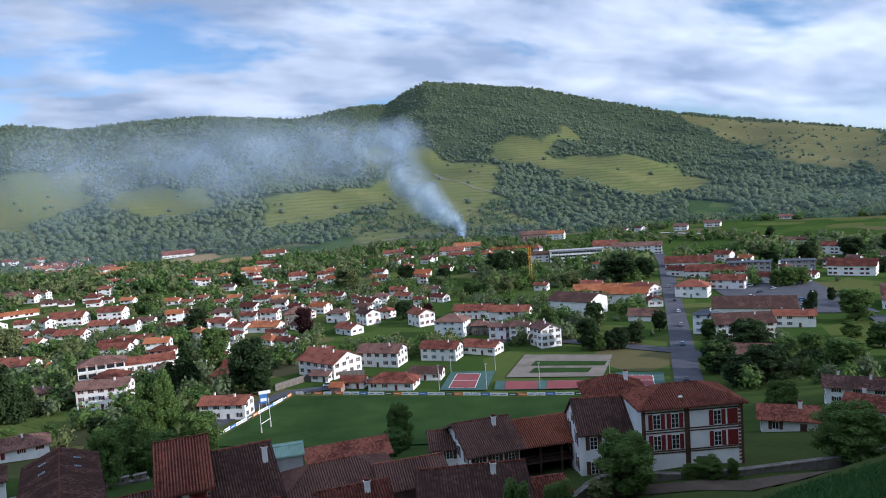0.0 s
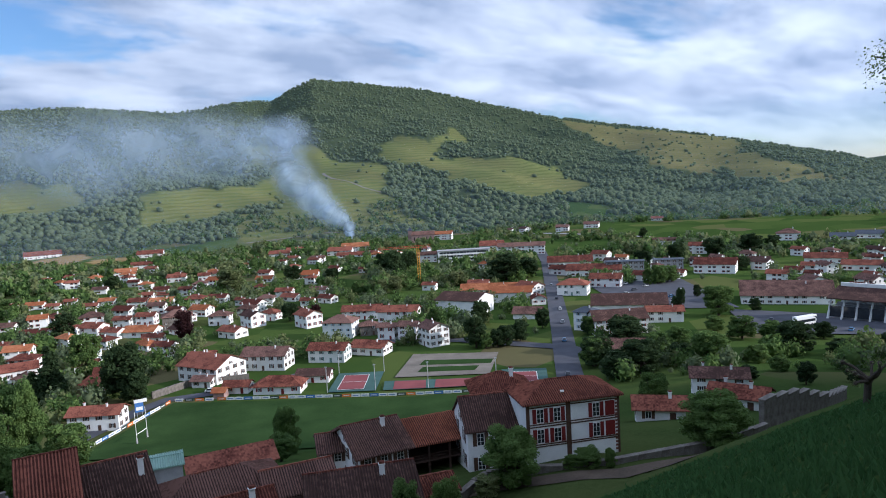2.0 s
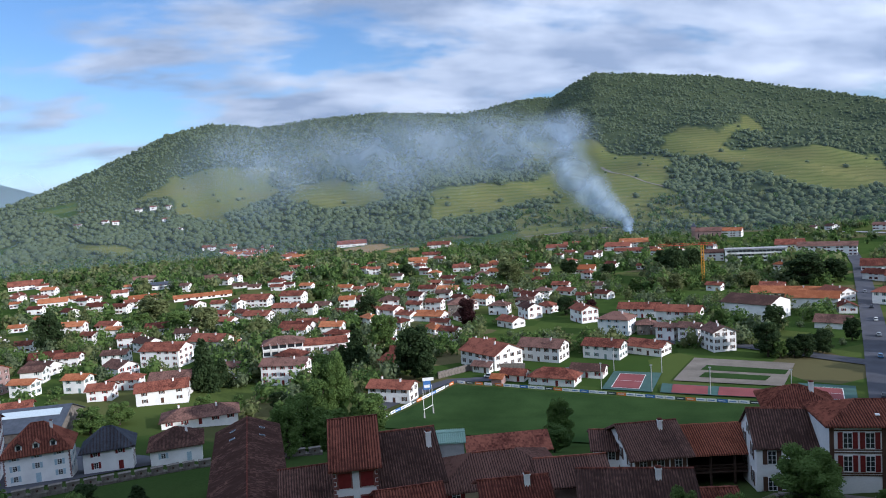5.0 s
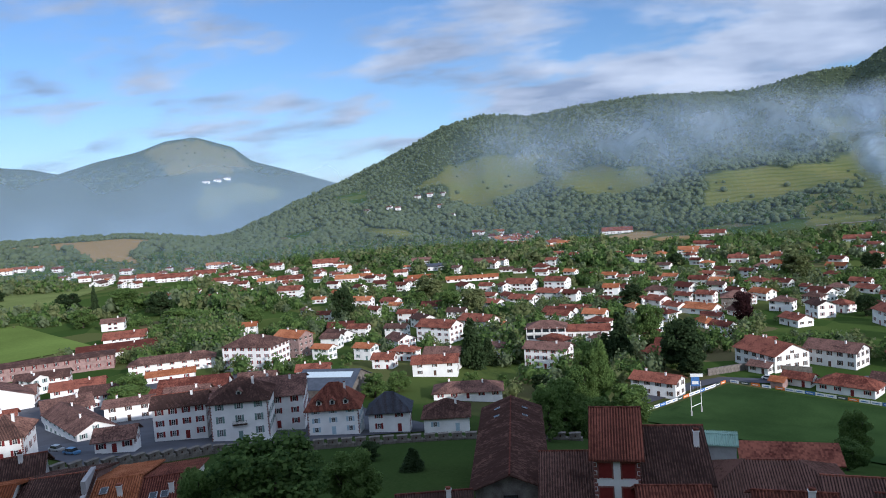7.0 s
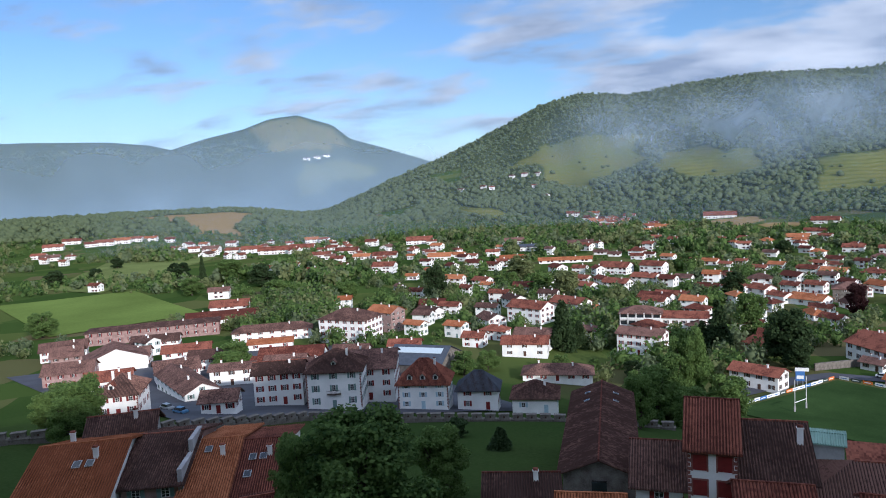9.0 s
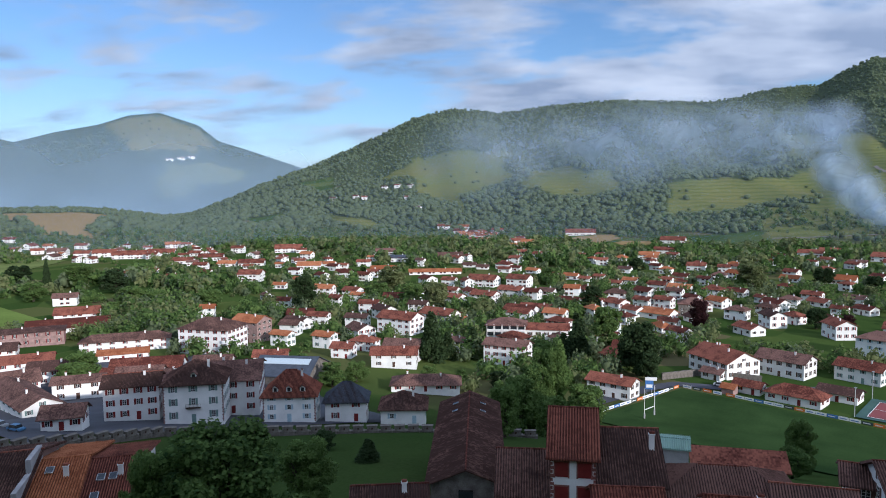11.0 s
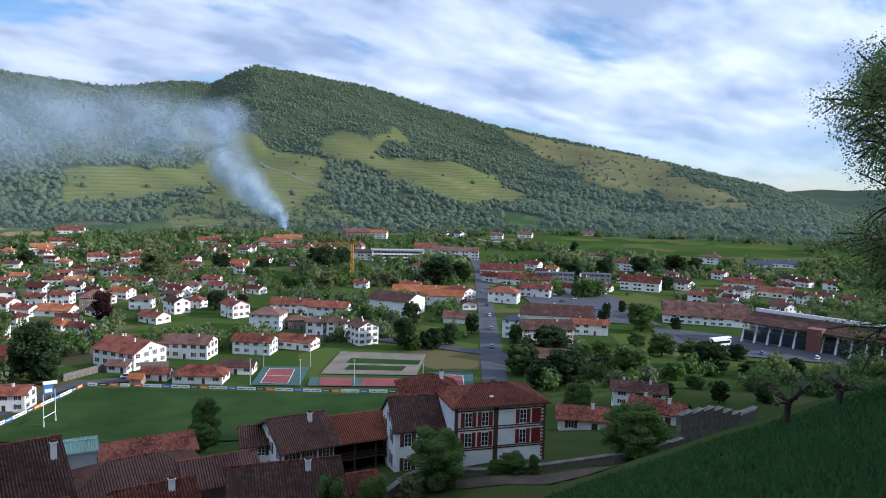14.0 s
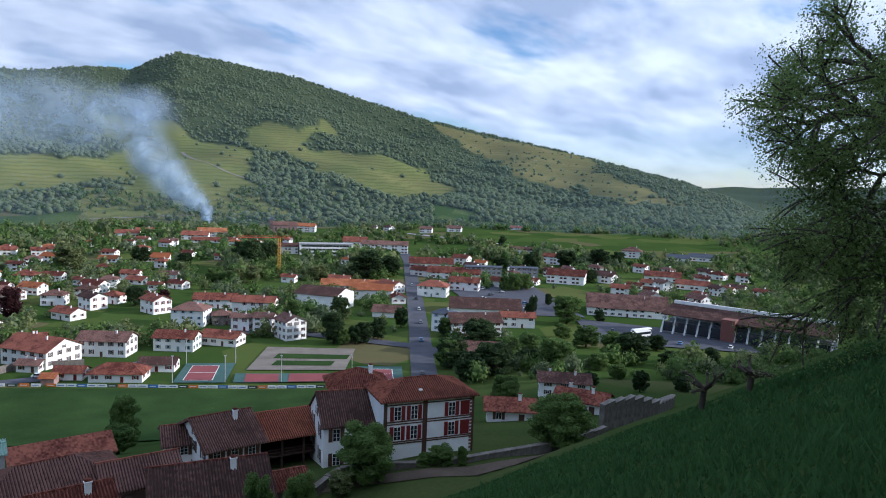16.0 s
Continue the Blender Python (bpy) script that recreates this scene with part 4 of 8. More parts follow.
t = house(-124.7, 127.7, 14.0, 12.7, 10.0, 6.9, 35, "h", "r", "w", "b", rise=4.8, group=TOWN, chim=1, cols=3, level=0, quoins=True, side=1, note="and dormers")
for xx in (-3.3, 0, 3.3):
    dormer(t, xx, -4.6, 7.6, ROOF_RED)
house(-114.0, 136.2, 13.0, 10.2, 8.0, 5.5, 34, "h", "s", "w", "r", rise=3.5, group=TOWN, chim=0, cols=2, level=0, side=1, note="beside the rampart")
house(-102.0, 144.2, 12.5, 11.1, 10.0, 3.9, 32, "h", "d", "w", "b", rise=2.9, group=TOWN, chim=1, cols=2, level=0, side=1, note="behind the rampart")
house(-155.6, 104.9, 15.9, 12.4, 10.0, 8.3, 48, "g", "d", "w", "r", rise=1.9, group=TOWN, chim=1, cols=4, level=0, side=1, note="and red shutters")
house(-151.8, 85.3, 19.3, 8.1, 7.0, 3.1, 47, "g", "d", "w", "r", rise=1.8, group=TOWN, chim=0, cols=3, level=1, side=1)
house(-204.3, 103.6, 8.8, 32.0, 10.0, 5.2, -12, "g", "d", "w", "g", rise=2.4, group=TOWN, chim=2, cols=7, level=1, side=1, note="along the street")
t = house(-167.2, 69.1, 20.9, 8.7, 12.0, 5.4, 53, "h", "d", "w", "r", rise=3.4, group=TOWN, chim=2, cols=3, level=0, quoins=True, side=1, note="and red shutters")
dormer(t, -1.5, -4.6, 6.3, ROOF_RED)
house(-279.8, 113.9, 5.3, 16.0, 21.7, 4.8, -20, "g", "d", "w", "r", rise=4.2, group=TOWN, chim=0, windows=False, note="with blank gable wall", level=1)
house(-341.2, 159.5, 1.7, 61.3, 14.0, 6.3, 57, "h", "d", "p", "r", rise=1.3, group=TOWN, chim=1, cols=14, level=1, side=1, note="and long front")
house(-280.2, 186.8, 2.3, 36.0, 9.0, 4.8, 51, "h", "d", "w", "r", rise=2.4, group=TOWN, chim=1, cols=7, level=1, side=1, note="and red shutters")
house(-217.6, 153.1, 6.6, 23.1, 17.0, 2.2, 44, "g", "r", "w", "r", rise=4.2, group=TOWN, chim=0, windows=False, side=1, level=1)
house(-311.9, 107.8, 3.6, 11.5, 12.0, 4.6, 64, "g", "d", "p", "n", rise=3.0, group=TOWN, chim=1, cols=3, level=1, side=1)
house(-265.7, 136.5, 4.9, 18.0, 11.0, 5.0, 57, "g", "r", "w", "r", rise=2.0, group=TOWN, chim=1, cols=4, level=1, side=1)
house(-206.2, 121.2, 9.0, 13.8, 9.0, 5.1, 51, "g", "d", "w", "n", rise=1.3, group=TOWN, chim=2, cols=3, level=1, side=1)
house(-259.9, 172.0, 3.5, 18.5, 9.0, 2.9, 52, "g", "o", "w", "r", rise=1.3, group=TOWN, chim=0, cols=3, level=1, side=1)
house(-130.0, 197.6, 3.3, 22.9, 11.0, 2.4, 31, "h", "d", "w", "r", rise=2.2, group=TOWN, chim=2, cols=5, level=1, side=1)
house(-160.7, 222.3, 2.1, 17.5, 9.0, 5.1, 30, "g", "r", "w", "n", rise=2.2, group=TOWN, chim=1, cols=3, level=1, side=1)
house(-147.0, 130.0, 13.5, 13.0, 20.0, 8.6, 42, "g", "d", "w", "r", rise=3.0, group=TOWN, chim=2, level=1, side=1)
house(-162.2, 119.2, 13.0, 12.0, 18.0, 7.0, 42, "g", "d", "w", "n", rise=3.2, group=TOWN, chim=1, level=1, side=1)
house(-285.0, 122.0, 4.0, 15.0, 11.0, 4.5, 56, "g", "d", "w", "r", group=TOWN, chim=1, level=1, side=1)
house(-242.0, 133.0, 5.8, 14.0, 10.0, 5.0, 47, "g", "d", "w", "r", group=TOWN, chim=1, level=1, side=1)
house(-231.0, 114.0, 7.3, 14.0, 12.0, 5.0, 69, "g", "d", "w", "r", group=TOWN, chim=1, level=1, side=1)
house(-268.0, 93.0, 6.1, 16.0, 12.0, 5.0, 58, "g", "d", "p", "r", group=TOWN, chim=1, level=1, side=1)
house(-242.0, 96.0, 7.4, 14.0, 10.0, 4.0, 60, "g", "r", "w", "r", group=TOWN, chim=1, level=1, side=1)
house(-330.0, 113.0, 2.7, 18.0, 12.0, 5.0, 65, "g", "d", "w", "r", group=TOWN, chim=1, level=1, side=1)
house(-310.0, 145.0, 2.5, 20.0, 10.0, 4.5, 54, "g", "d", "w", "r", group=TOWN, chim=1, level=1, side=1)
house(-196.0, 135.0, 8.1, 13.0, 10.0, 6.0, 43, "g", "d", "w", "r", group=TOWN, chim=1, level=1, side=1)
house(-193.0, 161.0, 6.6, 12.0, 10.0, 6.0, 38, "g", "d", "w", "r", group=TOWN, chim=1, level=1, side=1)
# ---- houses of the valley ----
HOMES = "houses of the town"
far_house(-247.1, 457.3, -0.4, 21.4, 12.8, 5.7, 3, "g", "r", "w", "n", 1)
far_house(-221.2, 464.1, -0.2, 16.2, 11.3, 6.6, 0, "g", "r", "w", "r", 1)
far_house(-254.9, 445.4, -0.5, 8.4, 6.7, 5.7, -35, "g", "r", "w", "g", 1)
house(-205.1, 418.1, -0.1, 16.0, 9.6, 5.1, -2, "g", "r", "w", "n", level=2, group=HOMES, chim=2, side=1)
house(-208.6, 387.2, -0.1, 16.0, 9.6, 5.6, -2, "g", "r", "w", "n", level=2, group=HOMES, side=1)
house(-213.0, 357.8, -0.1, 11.0, 7.7, 7.7, -9, "g", "r", "w", "n", level=2, group=HOMES, side=1)
house(-255.0, 362.6, -0.2, 22.4, 11.2, 4.1, 25, "g", "r", "w", "g", level=2, group=HOMES, chim=2, side=1)
house(-221.4, 331.0, -0.0, 10.3, 7.2, 6.6, 14, "g", "d", "w", "n", level=2, group=HOMES, chim=2, side=1)
house(-194.7, 310.8, 0.1, 18.7, 11.2, 6.4, -6, "g", "r", "w", "n", level=2, group=HOMES, chim=2, side=1)
house(-231.7, 312.1, 0.1, 13.0, 9.1, 5.4, -23, "g", "d", "w", "g", level=2, group=HOMES, chim=2, side=1)
house(-200.4, 282.8, 0.4, 19.8, 11.9, 7.9, 0, "g", "r", "w", "r", level=2, group=HOMES, side=1)
house(-165.7, 235.7, 1.1, 14.7, 8.8, 6.4, 20, "g", "d", "w", "n", level=1, group=HOMES, chim=2, side=1)
house(-177.1, 315.3, -0.0, 11.8, 7.1, 3.4, 19, "g", "o", "w", "r", level=2, group=HOMES, chim=2, side=1)
house(-126.5, 253.3, 0.0, 17.7, 8.8, 8.1, 5, "g", "d", "w", "r", level=1, group=HOMES, side=1)
house(-164.4, 368.4, -0.0, 19.1, 9.5, 3.3, 4, "g", "r", "w", "n", level=2, group=HOMES, side=1)
house(-169.2, 357.0, -0.0, 17.7, 10.6, 3.6, -5, "g", "r", "w", "r", level=2, group=HOMES, chim=2, side=1)
house(-159.4, 403.8, 0.0, 13.3, 8.0, 3.2, -3, "g", "r", "w", "r", level=2, group=HOMES, chim=2, side=1)
house(-124.7, 389.3, -0.0, 11.3, 9.0, 6.4, -27, "g", "r", "w", "r", level=2, group=HOMES, side=1)
house(-117.6, 416.9, 0.0, 9.8, 6.8, 4.8, -14, "g", "r", "w", "n", level=2, group=HOMES, chim=2, side=1)
house(-105.4, 418.0, 0.0, 10.2, 7.2, 5.6, -11, "g", "r", "w", "r", level=2, group=HOMES, side=1)
house(-85.6, 400.7, 0.0, 15.2, 12.2, 7.2, 12, "h", "d", "t", "n", level=2, group=HOMES, side=1)
house(-76.5, 329.3, 0.0, 9.4, 6.5, 5.3, -22, "g", "r", "w", "r", level=2, group=HOMES, chim=2, side=1)
house(-62.5, 399.6, 0.0, 10.8, 8.7, 5.6, -11, "h", "d", "w", "n", level=2, group=HOMES, side=1)
house(-51.0, 360.8, 0.0, 12.3, 8.6, 3.7, -42, "g", "r", "w", "n", level=2, group=HOMES, side=1)
house(-43.6, 386.0, 0.0, 11.1, 8.9, 6.4, -54, "g", "d", "w", "r", level=2, group=HOMES, side=1)
house(-99.8, 384.3, -0.0, 16.9, 10.1, 3.3, -15, "g", "o", "w", "r", level=2, group=HOMES, chim=2, side=1)
house(-113.8, 384.6, -0.0, 10.7, 7.5, 4.1, -29, "g", "r", "w", "g", level=2, group=HOMES, side=1)
house(-75.1, 229.5, 0.3, 15.5, 7.8, 5.4, -7, "g", "r", "w", "n", level=1, group=HOMES, chim=2, side=1)
house(-48.7, 281.0, 0.0, 20.5, 15.4, 6.2, -38, "g", "r", "w", "n", level=1, group=HOMES, chim=2, side=1)
house(-28.0, 289.1, 0.0, 18.0, 10.8, 6.2, -19, "g", "d", "w", "n", level=1, group=HOMES, side=1)
house(-49.9, 269.4, 0.0, 7.4, 5.5, 2.8, -19, "g", "d", "w", "n", level=1, group=HOMES, chim=2, side=1)
far_house(-127.4, 487.2, 0.4, 11.9, 8.3, 4.6, -5, "g", "r", "w", "g", 1)
house(-111.8, 485.5, 0.4, 14.8, 8.9, 3.7, -7, "g", "o", "w", "r", level=2, group=HOMES, chim=2, side=1)
house(-89.2, 476.2, 0.2, 12.7, 10.2, 5.3, -9, "h", "r", "w", "n", level=2, group=HOMES, chim=2, side=1)
house(-75.4, 481.9, 0.2, 11.7, 8.2, 4.0, -16, "g", "r", "w", "n", level=2, group=HOMES, side=1)
house(-59.0, 463.9, 0.1, 5.6, 5.5, 3.9, -33, "g", "r", "w", "g", level=2, group=HOMES, side=1)
house(-42.0, 452.8, 0.1, 10.0, 8.0, 5.5, -10, "h", "d", "w", "g", level=2, group=HOMES, side=1)
far_house(-180.5, 585.9, -0.5, 10.5, 7.4, 3.9, -3, "g", "d", "w", "r", 1)
far_house(-163.4, 619.9, -0.8, 9.6, 6.7, 4.4, -15, "g", "r", "w", "g", 1)
far_house(-125.8, 550.0, 0.0, 12.0, 8.4, 3.9, -17, "g", "r", "w", "r", 1)
far_house(-131.9, 632.4, -0.6, 14.9, 10.4, 4.5, 2, "g", "r", "w", "n", 1)
far_house(-100.0, 558.1, 0.4, 10.1, 9.1, 5.2, 0, "h", "d", "w", "n", 1)
far_house(-204.1, 522.9, -0.4, 11.0, 7.7, 3.4, 1, "g", "o", "w", "r", 1)
far_house(-183.9, 531.1, -0.1, 8.1, 5.7, 2.9, -1, "g", "r", "w", "g", 1)
far_house(-153.2, 510.3, 0.2, 9.9, 7.0, 3.7, -3, "g", "o", "w", "r", 1)
far_house(-161.3, 501.0, 0.1, 8.9, 6.2, 2.5, -2, "g", "r", "w", "g", 1)
far_house(-189.5, 514.4, -0.2, 8.4, 5.9, 2.8, 0, "g", "r", "w", "n", 1)
far_house(-458.7, 622.0, 1.2, 23.2, 13.9, 3.9, 36, "g", "d", "w", "n", 1)
far_house(-347.0, 610.4, 0.4, 6.2, 5.6, 5.5, -30, "g", "r", "w", "r", 1)
far_house(-363.9, 549.7, 0.0, 8.1, 7.3, 6.1, 4, "g", "d", "w", "g", 1)
far_house(-270.5, 539.1, -0.1, 10.3, 7.2, 3.6, 7, "g", "r", "w", "g", 1)
far_house(-267.0, 553.2, -0.2, 8.5, 5.9, 3.7, 6, "g", "r", "w", "r", 1)
far_house(-248.2, 548.0, -0.4, 10.4, 7.3, 3.0, -6, "g", "o", "w", "r", 1)
far_house(-316.7, 559.7, 0.5, 11.9, 8.3, 2.5, 20, "g", "d", "w", "r", 1)
far_house(-298.5, 550.9, 0.3, 10.5, 7.3, 2.5, 18, "g", "d", "w", "r", 1)
far_house(-372.1, 618.3, 0.5, 27.0, 13.5, 4.0, 36, "g", "d", "w", "n", -1)
far_house(-405.9, 574.1, 0.1, 16.8, 10.1, 4.5, 35, "g", "s", "w", "n", 1)
far_house(-318.7, 503.1, -0.2, 43.8, 8.8, 2.7, 35, "g", "o", "w", "n", -1)
far_house(-362.4, 488.6, 0.1, 21.2, 12.7, 3.6, 37, "g", "o", "w", "n", 1)
house(2.4, 338.6, 0.0, 14.6, 11.6, 7.8, -20, "h", "d", "w", "b", level=2, group=HOMES, side=1)
house(-13.8, 371.2, 0.0, 12.1, 9.7, 6.8, -58, "g", "r", "w", "r", level=2, group=HOMES, chim=2, side=1)
house(15.0, 382.0, 0.0, 21.0, 10.5, 4.9, -12, "g", "r", "w", "r", level=2, group=HOMES, chim=2, side=1)
house(33.3, 364.3, 0.0, 20.6, 10.3, 6.1, -20, "g", "r", "w", "r", level=2, group=HOMES, chim=2, side=1)
house(15.7, 337.5, 0.0, 8.4, 7.6, 5.0, -3, "h", "d", "t", "n", level=2, group=HOMES, side=1)
house(23.7, 322.8, 0.0, 8.2, 5.8, 6.3, -24, "g", "d", "w", "r", level=1, group=HOMES, side=1)
house(33.2, 318.5, 0.0, 8.7, 7.0, 6.9, -26, "g", "d", "w", "n", level=1, group=HOMES, side=1)
house(42.3, 303.3, 0.0, 10.8, 9.7, 8.2, -70, "g", "d", "w", "n", level=1, group=HOMES, chim=2, side=1)
house(-3.2, 292.0, 0.0, 15.5, 9.3, 5.4, -21, "g", "r", "w", "g", level=1, group=HOMES, side=1)
house(14.4, 297.5, 0.0, 15.3, 9.2, 3.6, -31, "g", "r", "w", "n", level=1, group=HOMES, side=1)
house(119.7, 416.7, 0.1, 14.5, 10.2, 5.2, -61, "g", "r", "w", "n", level=2, group=HOMES, chim=2, side=1)
house(113.4, 380.2, 0.0, 8.9, 8.0, 3.7, -97, "g", "r", "w", "r", level=2, group=HOMES, side=1)
house(97.6, 344.7, 0.0, 13.9, 11.1, 3.0, -26, "g", "d", "w", "n", level=2, group=HOMES, windows=False, chim=0, side=1)
house(64.0, 463.5, 0.3, 9.0, 6.3, 3.9, -28, "g", "r", "w", "r", level=2, group=HOMES, side=1)
house(97.1, 462.3, 0.3, 13.5, 8.1, 2.6, -22, "g", "r", "w", "r", level=2, group=HOMES, chim=2, side=1)
far_house(119.0, 542.4, 0.2, 7.4, 6.7, 6.2, -22, "h", "o", "w", "r", 1)
far_house(86.9, 638.8, -0.0, 18.0, 10.8, 7.1, -8, "g", "d", "w", "r", 1)
far_house(161.6, 694.4, 0.1, 23.2, 18.6, 6.5, -18, "g", "r", "w", "r", 1)
far_house(178.7, 644.7, -0.1, 43.7, 13.1, 8.6, -19, "g", "d", "w", "r", 1)
far_house(139.7, 869.0, 1.6, 24.2, 14.5, 7.3, -19, "g", "o", "w", "n", 1)
far_house(236.2, 899.5, 2.2, 10.9, 8.7, 3.8, -65, "g", "d", "w", "g", 1)
far_house(249.9, 882.0, 3.2, 12.2, 9.7, 4.6, -66, "g", "d", "w", "g", 1)
far_house(277.6, 813.3, 6.2, 14.7, 10.3, 5.5, -29, "g", "d", "w", "r", 1)
far_house(313.9, 811.8, 8.2, 17.2, 12.1, 4.8, -31, "g", "d", "w", "n", 1)
far_house(426.7, 869.1, 7.4, 14.7, 10.3, 3.1, -26, "g", "r", "w", "r", 1)
house(-32.3, 484.0, 0.3, 11.0, 7.7, 4.5, -16, "g", "r", "w", "r", level=2, group=HOMES, side=1)
house(-16.0, 441.4, 0.1, 8.1, 5.7, 3.5, -18, "g", "r", "w", "r", level=2, group=HOMES, chim=2, side=1)
house(-3.7, 445.5, 0.2, 10.4, 7.3, 3.5, -40, "g", "r", "w", "n", level=2, group=HOMES, chim=2, side=1)
house(-9.8, 485.1, 0.3, 11.5, 8.0, 3.4, -19, "g", "d", "w", "n", level=2, group=HOMES, side=1)
far_house(-21.3, 580.7, 0.3, 20.5, 12.3, 3.7, -8, "g", "o", "w", "g", 1)
far_house(-13.2, 718.8, -0.4, 14.3, 8.6, 4.3, -9, "g", "d", "w", "n", 1)
far_house(10.7, 774.9, 0.0, 26.2, 15.7, 5.0, -11, "g", "r", "w", "n", 1)
far_house(30.3, 806.9, -0.1, 33.5, 16.7, 5.9, -10, "g", "o", "w", "g", 1)
far_house(43.5, 719.0, 0.7, 12.0, 8.4, 4.3, -43, "g", "r", "w", "r", 1)
far_house(26.0, 590.7, 0.4, 6.4, 5.5, 3.3, -23, "g", "r", "w", "n", 1)
far_house(-56.2, 810.0, -0.7, 23.0, 13.8, 4.1, -6, "g", "r", "w", "g", 1)
far_house(20.3, 736.3, 0.4, 27.4, 11.0, 2.7, -10, "g", "r", "w", "r", 1)
far_house(-41.4, 853.3, -0.5, 19.1, 11.4, 3.5, -5, "g", "r", "w", "n", 1)
house(142.6, 402.0, 0.0, 17.7, 12.4, 6.7, -30, "h", "r", "w", "g", level=2, group=HOMES, side=1)
far_house(184.6, 475.5, -0.2, 37.7, 15.1, 4.7, -27, "g", "r", "w", "r", 1)
house(171.1, 420.8, 0.0, 19.2, 11.5, 5.9, -32, "g", "r", "w", "r", level=2, group=HOMES, chim=2, side=1)
far_house(188.3, 537.4, 0.0, 34.6, 17.3, 3.9, -19, "g", "r", "w", "n", 1)
far_house(223.9, 559.5, -0.7, 13.6, 10.9, 6.1, -47, "g", "r", "w", "g", 1)
far_house(239.1, 552.8, -1.0, 9.5, 7.6, 3.1, -43, "g", "o", "w", "r", 1)
far_house(164.4, 489.7, 0.0, 13.9, 9.8, 4.7, -49, "g", "r", "w", "r", 1)
house(113.9, 305.7, 0.0, 9.4, 7.6, 8.8, -40, "h", "s", "w", "b", level=1, group=HOMES, side=1)
house(124.0, 293.8, 0.3, 23.4, 14.0, 7.0, -8, "g", "d", "w", "r", level=1, group=HOMES, side=-1)
house(152.7, 306.4, 0.4, 16.5, 8.3, 5.4, -21, "g", "r", "w", "n", level=2, group=HOMES, chim=2, side=-1)
house(112.5, 255.4, 1.0, 20.5, 12.3, 2.6, -24, "g", "d", "w", "r", level=1, group=HOMES, windows=False, chim=0, side=1)
house(98.6, 431.9, 0.2, 37.1, 13.0, 3.1, -18, "g", "o", "w", "n", level=2, group=HOMES, side=1)
house(153.4, 347.8, 0.1, 37.7, 18.8, 3.1, -22, "g", "d", "w", "r", level=2, group=HOMES, windows=False, chim=0, side=-1)
house(53.2, 109.5, 28.2, 7.9, 5.5, 2.9, -22, "g", "r", "w", "n", level=1, group=HOMES, side=-1)
house(94.7, 161.4, 14.4, 13.1, 7.2, 4.2, -26, "g", "d", "w", "n", level=1, group=HOMES, chim=2, side=-1)
house(68.3, 109.7, 28.5, 8.9, 5.5, 2.9, -44, "g", "r", "w", "n", level=1, group=HOMES, chim=2, side=1)
house(231.6, 329.5, 0.1, 42.8, 25.7, 4.7, -31, "g", "d", "w", "n", level=2, group=HOMES, side=-1)
far_house(259.8, 443.7, -0.2, 26.5, 15.9, 6.5, -38, "g", "r", "w", "n", 1)
far_house(305.6, 471.1, -0.6, 22.5, 13.5, 2.5, -33, "g", "d", "w", "r", 1)
far_house(347.3, 448.6, -0.3, 26.7, 13.4, 4.1, -38, "g", "r", "w", "r", 1)
far_house(339.0, 403.7, 0.0, 22.2, 11.1, 4.1, -45, "g", "r", "w", "n", 1)
far_house(312.2, 559.9, -1.1, 14.8, 10.4, 7.5, -37, "g", "r", "w", "n", 1)
far_house(419.3, 590.9, 1.6, 19.9, 15.9, 6.5, -35, "h", "d", "w", "n", 1)
far_house(454.5, 564.5, 1.5, 20.0, 12.0, 3.0, -39, "g", "s", "w", "n", 1)
far_house(321.5, 640.1, 0.1, 21.2, 10.6, 4.2, -27, "g", "d", "w", "r", 1)
far_house(475.7, 557.6, 1.7, 20.9, 12.6, 4.0, -40, "g", "s", "w", "n", 1)
hall = house(-172.0, 176.0, 5.0, 20.0, 21.0, 4.6, 22, "g", "s", "t", "n", rise=4.2, level=1, group=HOMES, side=1, chim=0, windows=False, note="and a rooflight")
bm = bmesh.new()
box(bm, -8.5, -1.6, 0.12, 8.5, 1.6, 0.24)
part("roof_light", bm, material("milky_rooflight", (0.45, 0.52, 0.56), 0.3, 0.1), hall).matrix_basis = pose(0, -3.2, 7.55, 21.8)
house(-242.8, 203.1, 2.2, 23.3, 16.3, 11.1, 18, "h", "d", "w", "r", level=1, group=HOMES, chim=2, side=1)
house(-247.9, 230.0, 1.3, 14.8, 10.3, 9.9, 5, "g", "o", "p", "n", level=2, group=HOMES, chim=2, side=1)
house(-322.8, 266.0, -0.0, 9.2, 7.4, 5.9, 41, "g", "o", "w", "g", level=2, group=HOMES, side=1)
house(-380.0, 225.0, 0.4, 22.1, 13.3, 4.3, 51, "g", "r", "w", "r", level=2, group=HOMES, side=1)
far_house(-436.5, 251.1, 0.7, 13.6, 9.5, 5.4, 50, "g", "d", "w", "n", 1)
house(-353.6, 204.2, 0.4, 37.9, 15.2, 2.9, 56, "g", "r", "w", "n", level=2, group=HOMES, chim=2, side=1)
house(-300.3, 136.5, 2.9, 8.8, 7.1, 6.5, 6, "g", "d", "w", "g", level=2, group=HOMES, chim=2, side=1)
house(-309.6, 351.4, -0.4, 12.8, 9.0, 8.1, 16, "g", "o", "w", "r", level=2, group=HOMES, chim=2, side=1)
house(-207.8, 235.3, 1.4, 9.1, 6.4, 5.8, 6, "g", "o", "w", "g", level=1, group=HOMES, side=1)
house(-274.7, 291.7, -0.1, 14.1, 9.9, 3.0, 33, "g", "r", "w", "g", level=2, group=HOMES, chim=2, side=1)
house(-252.4, 265.0, 0.6, 12.6, 10.1, 4.0, -1, "g", "d", "w", "n", level=2, group=HOMES, chim=2, side=1)
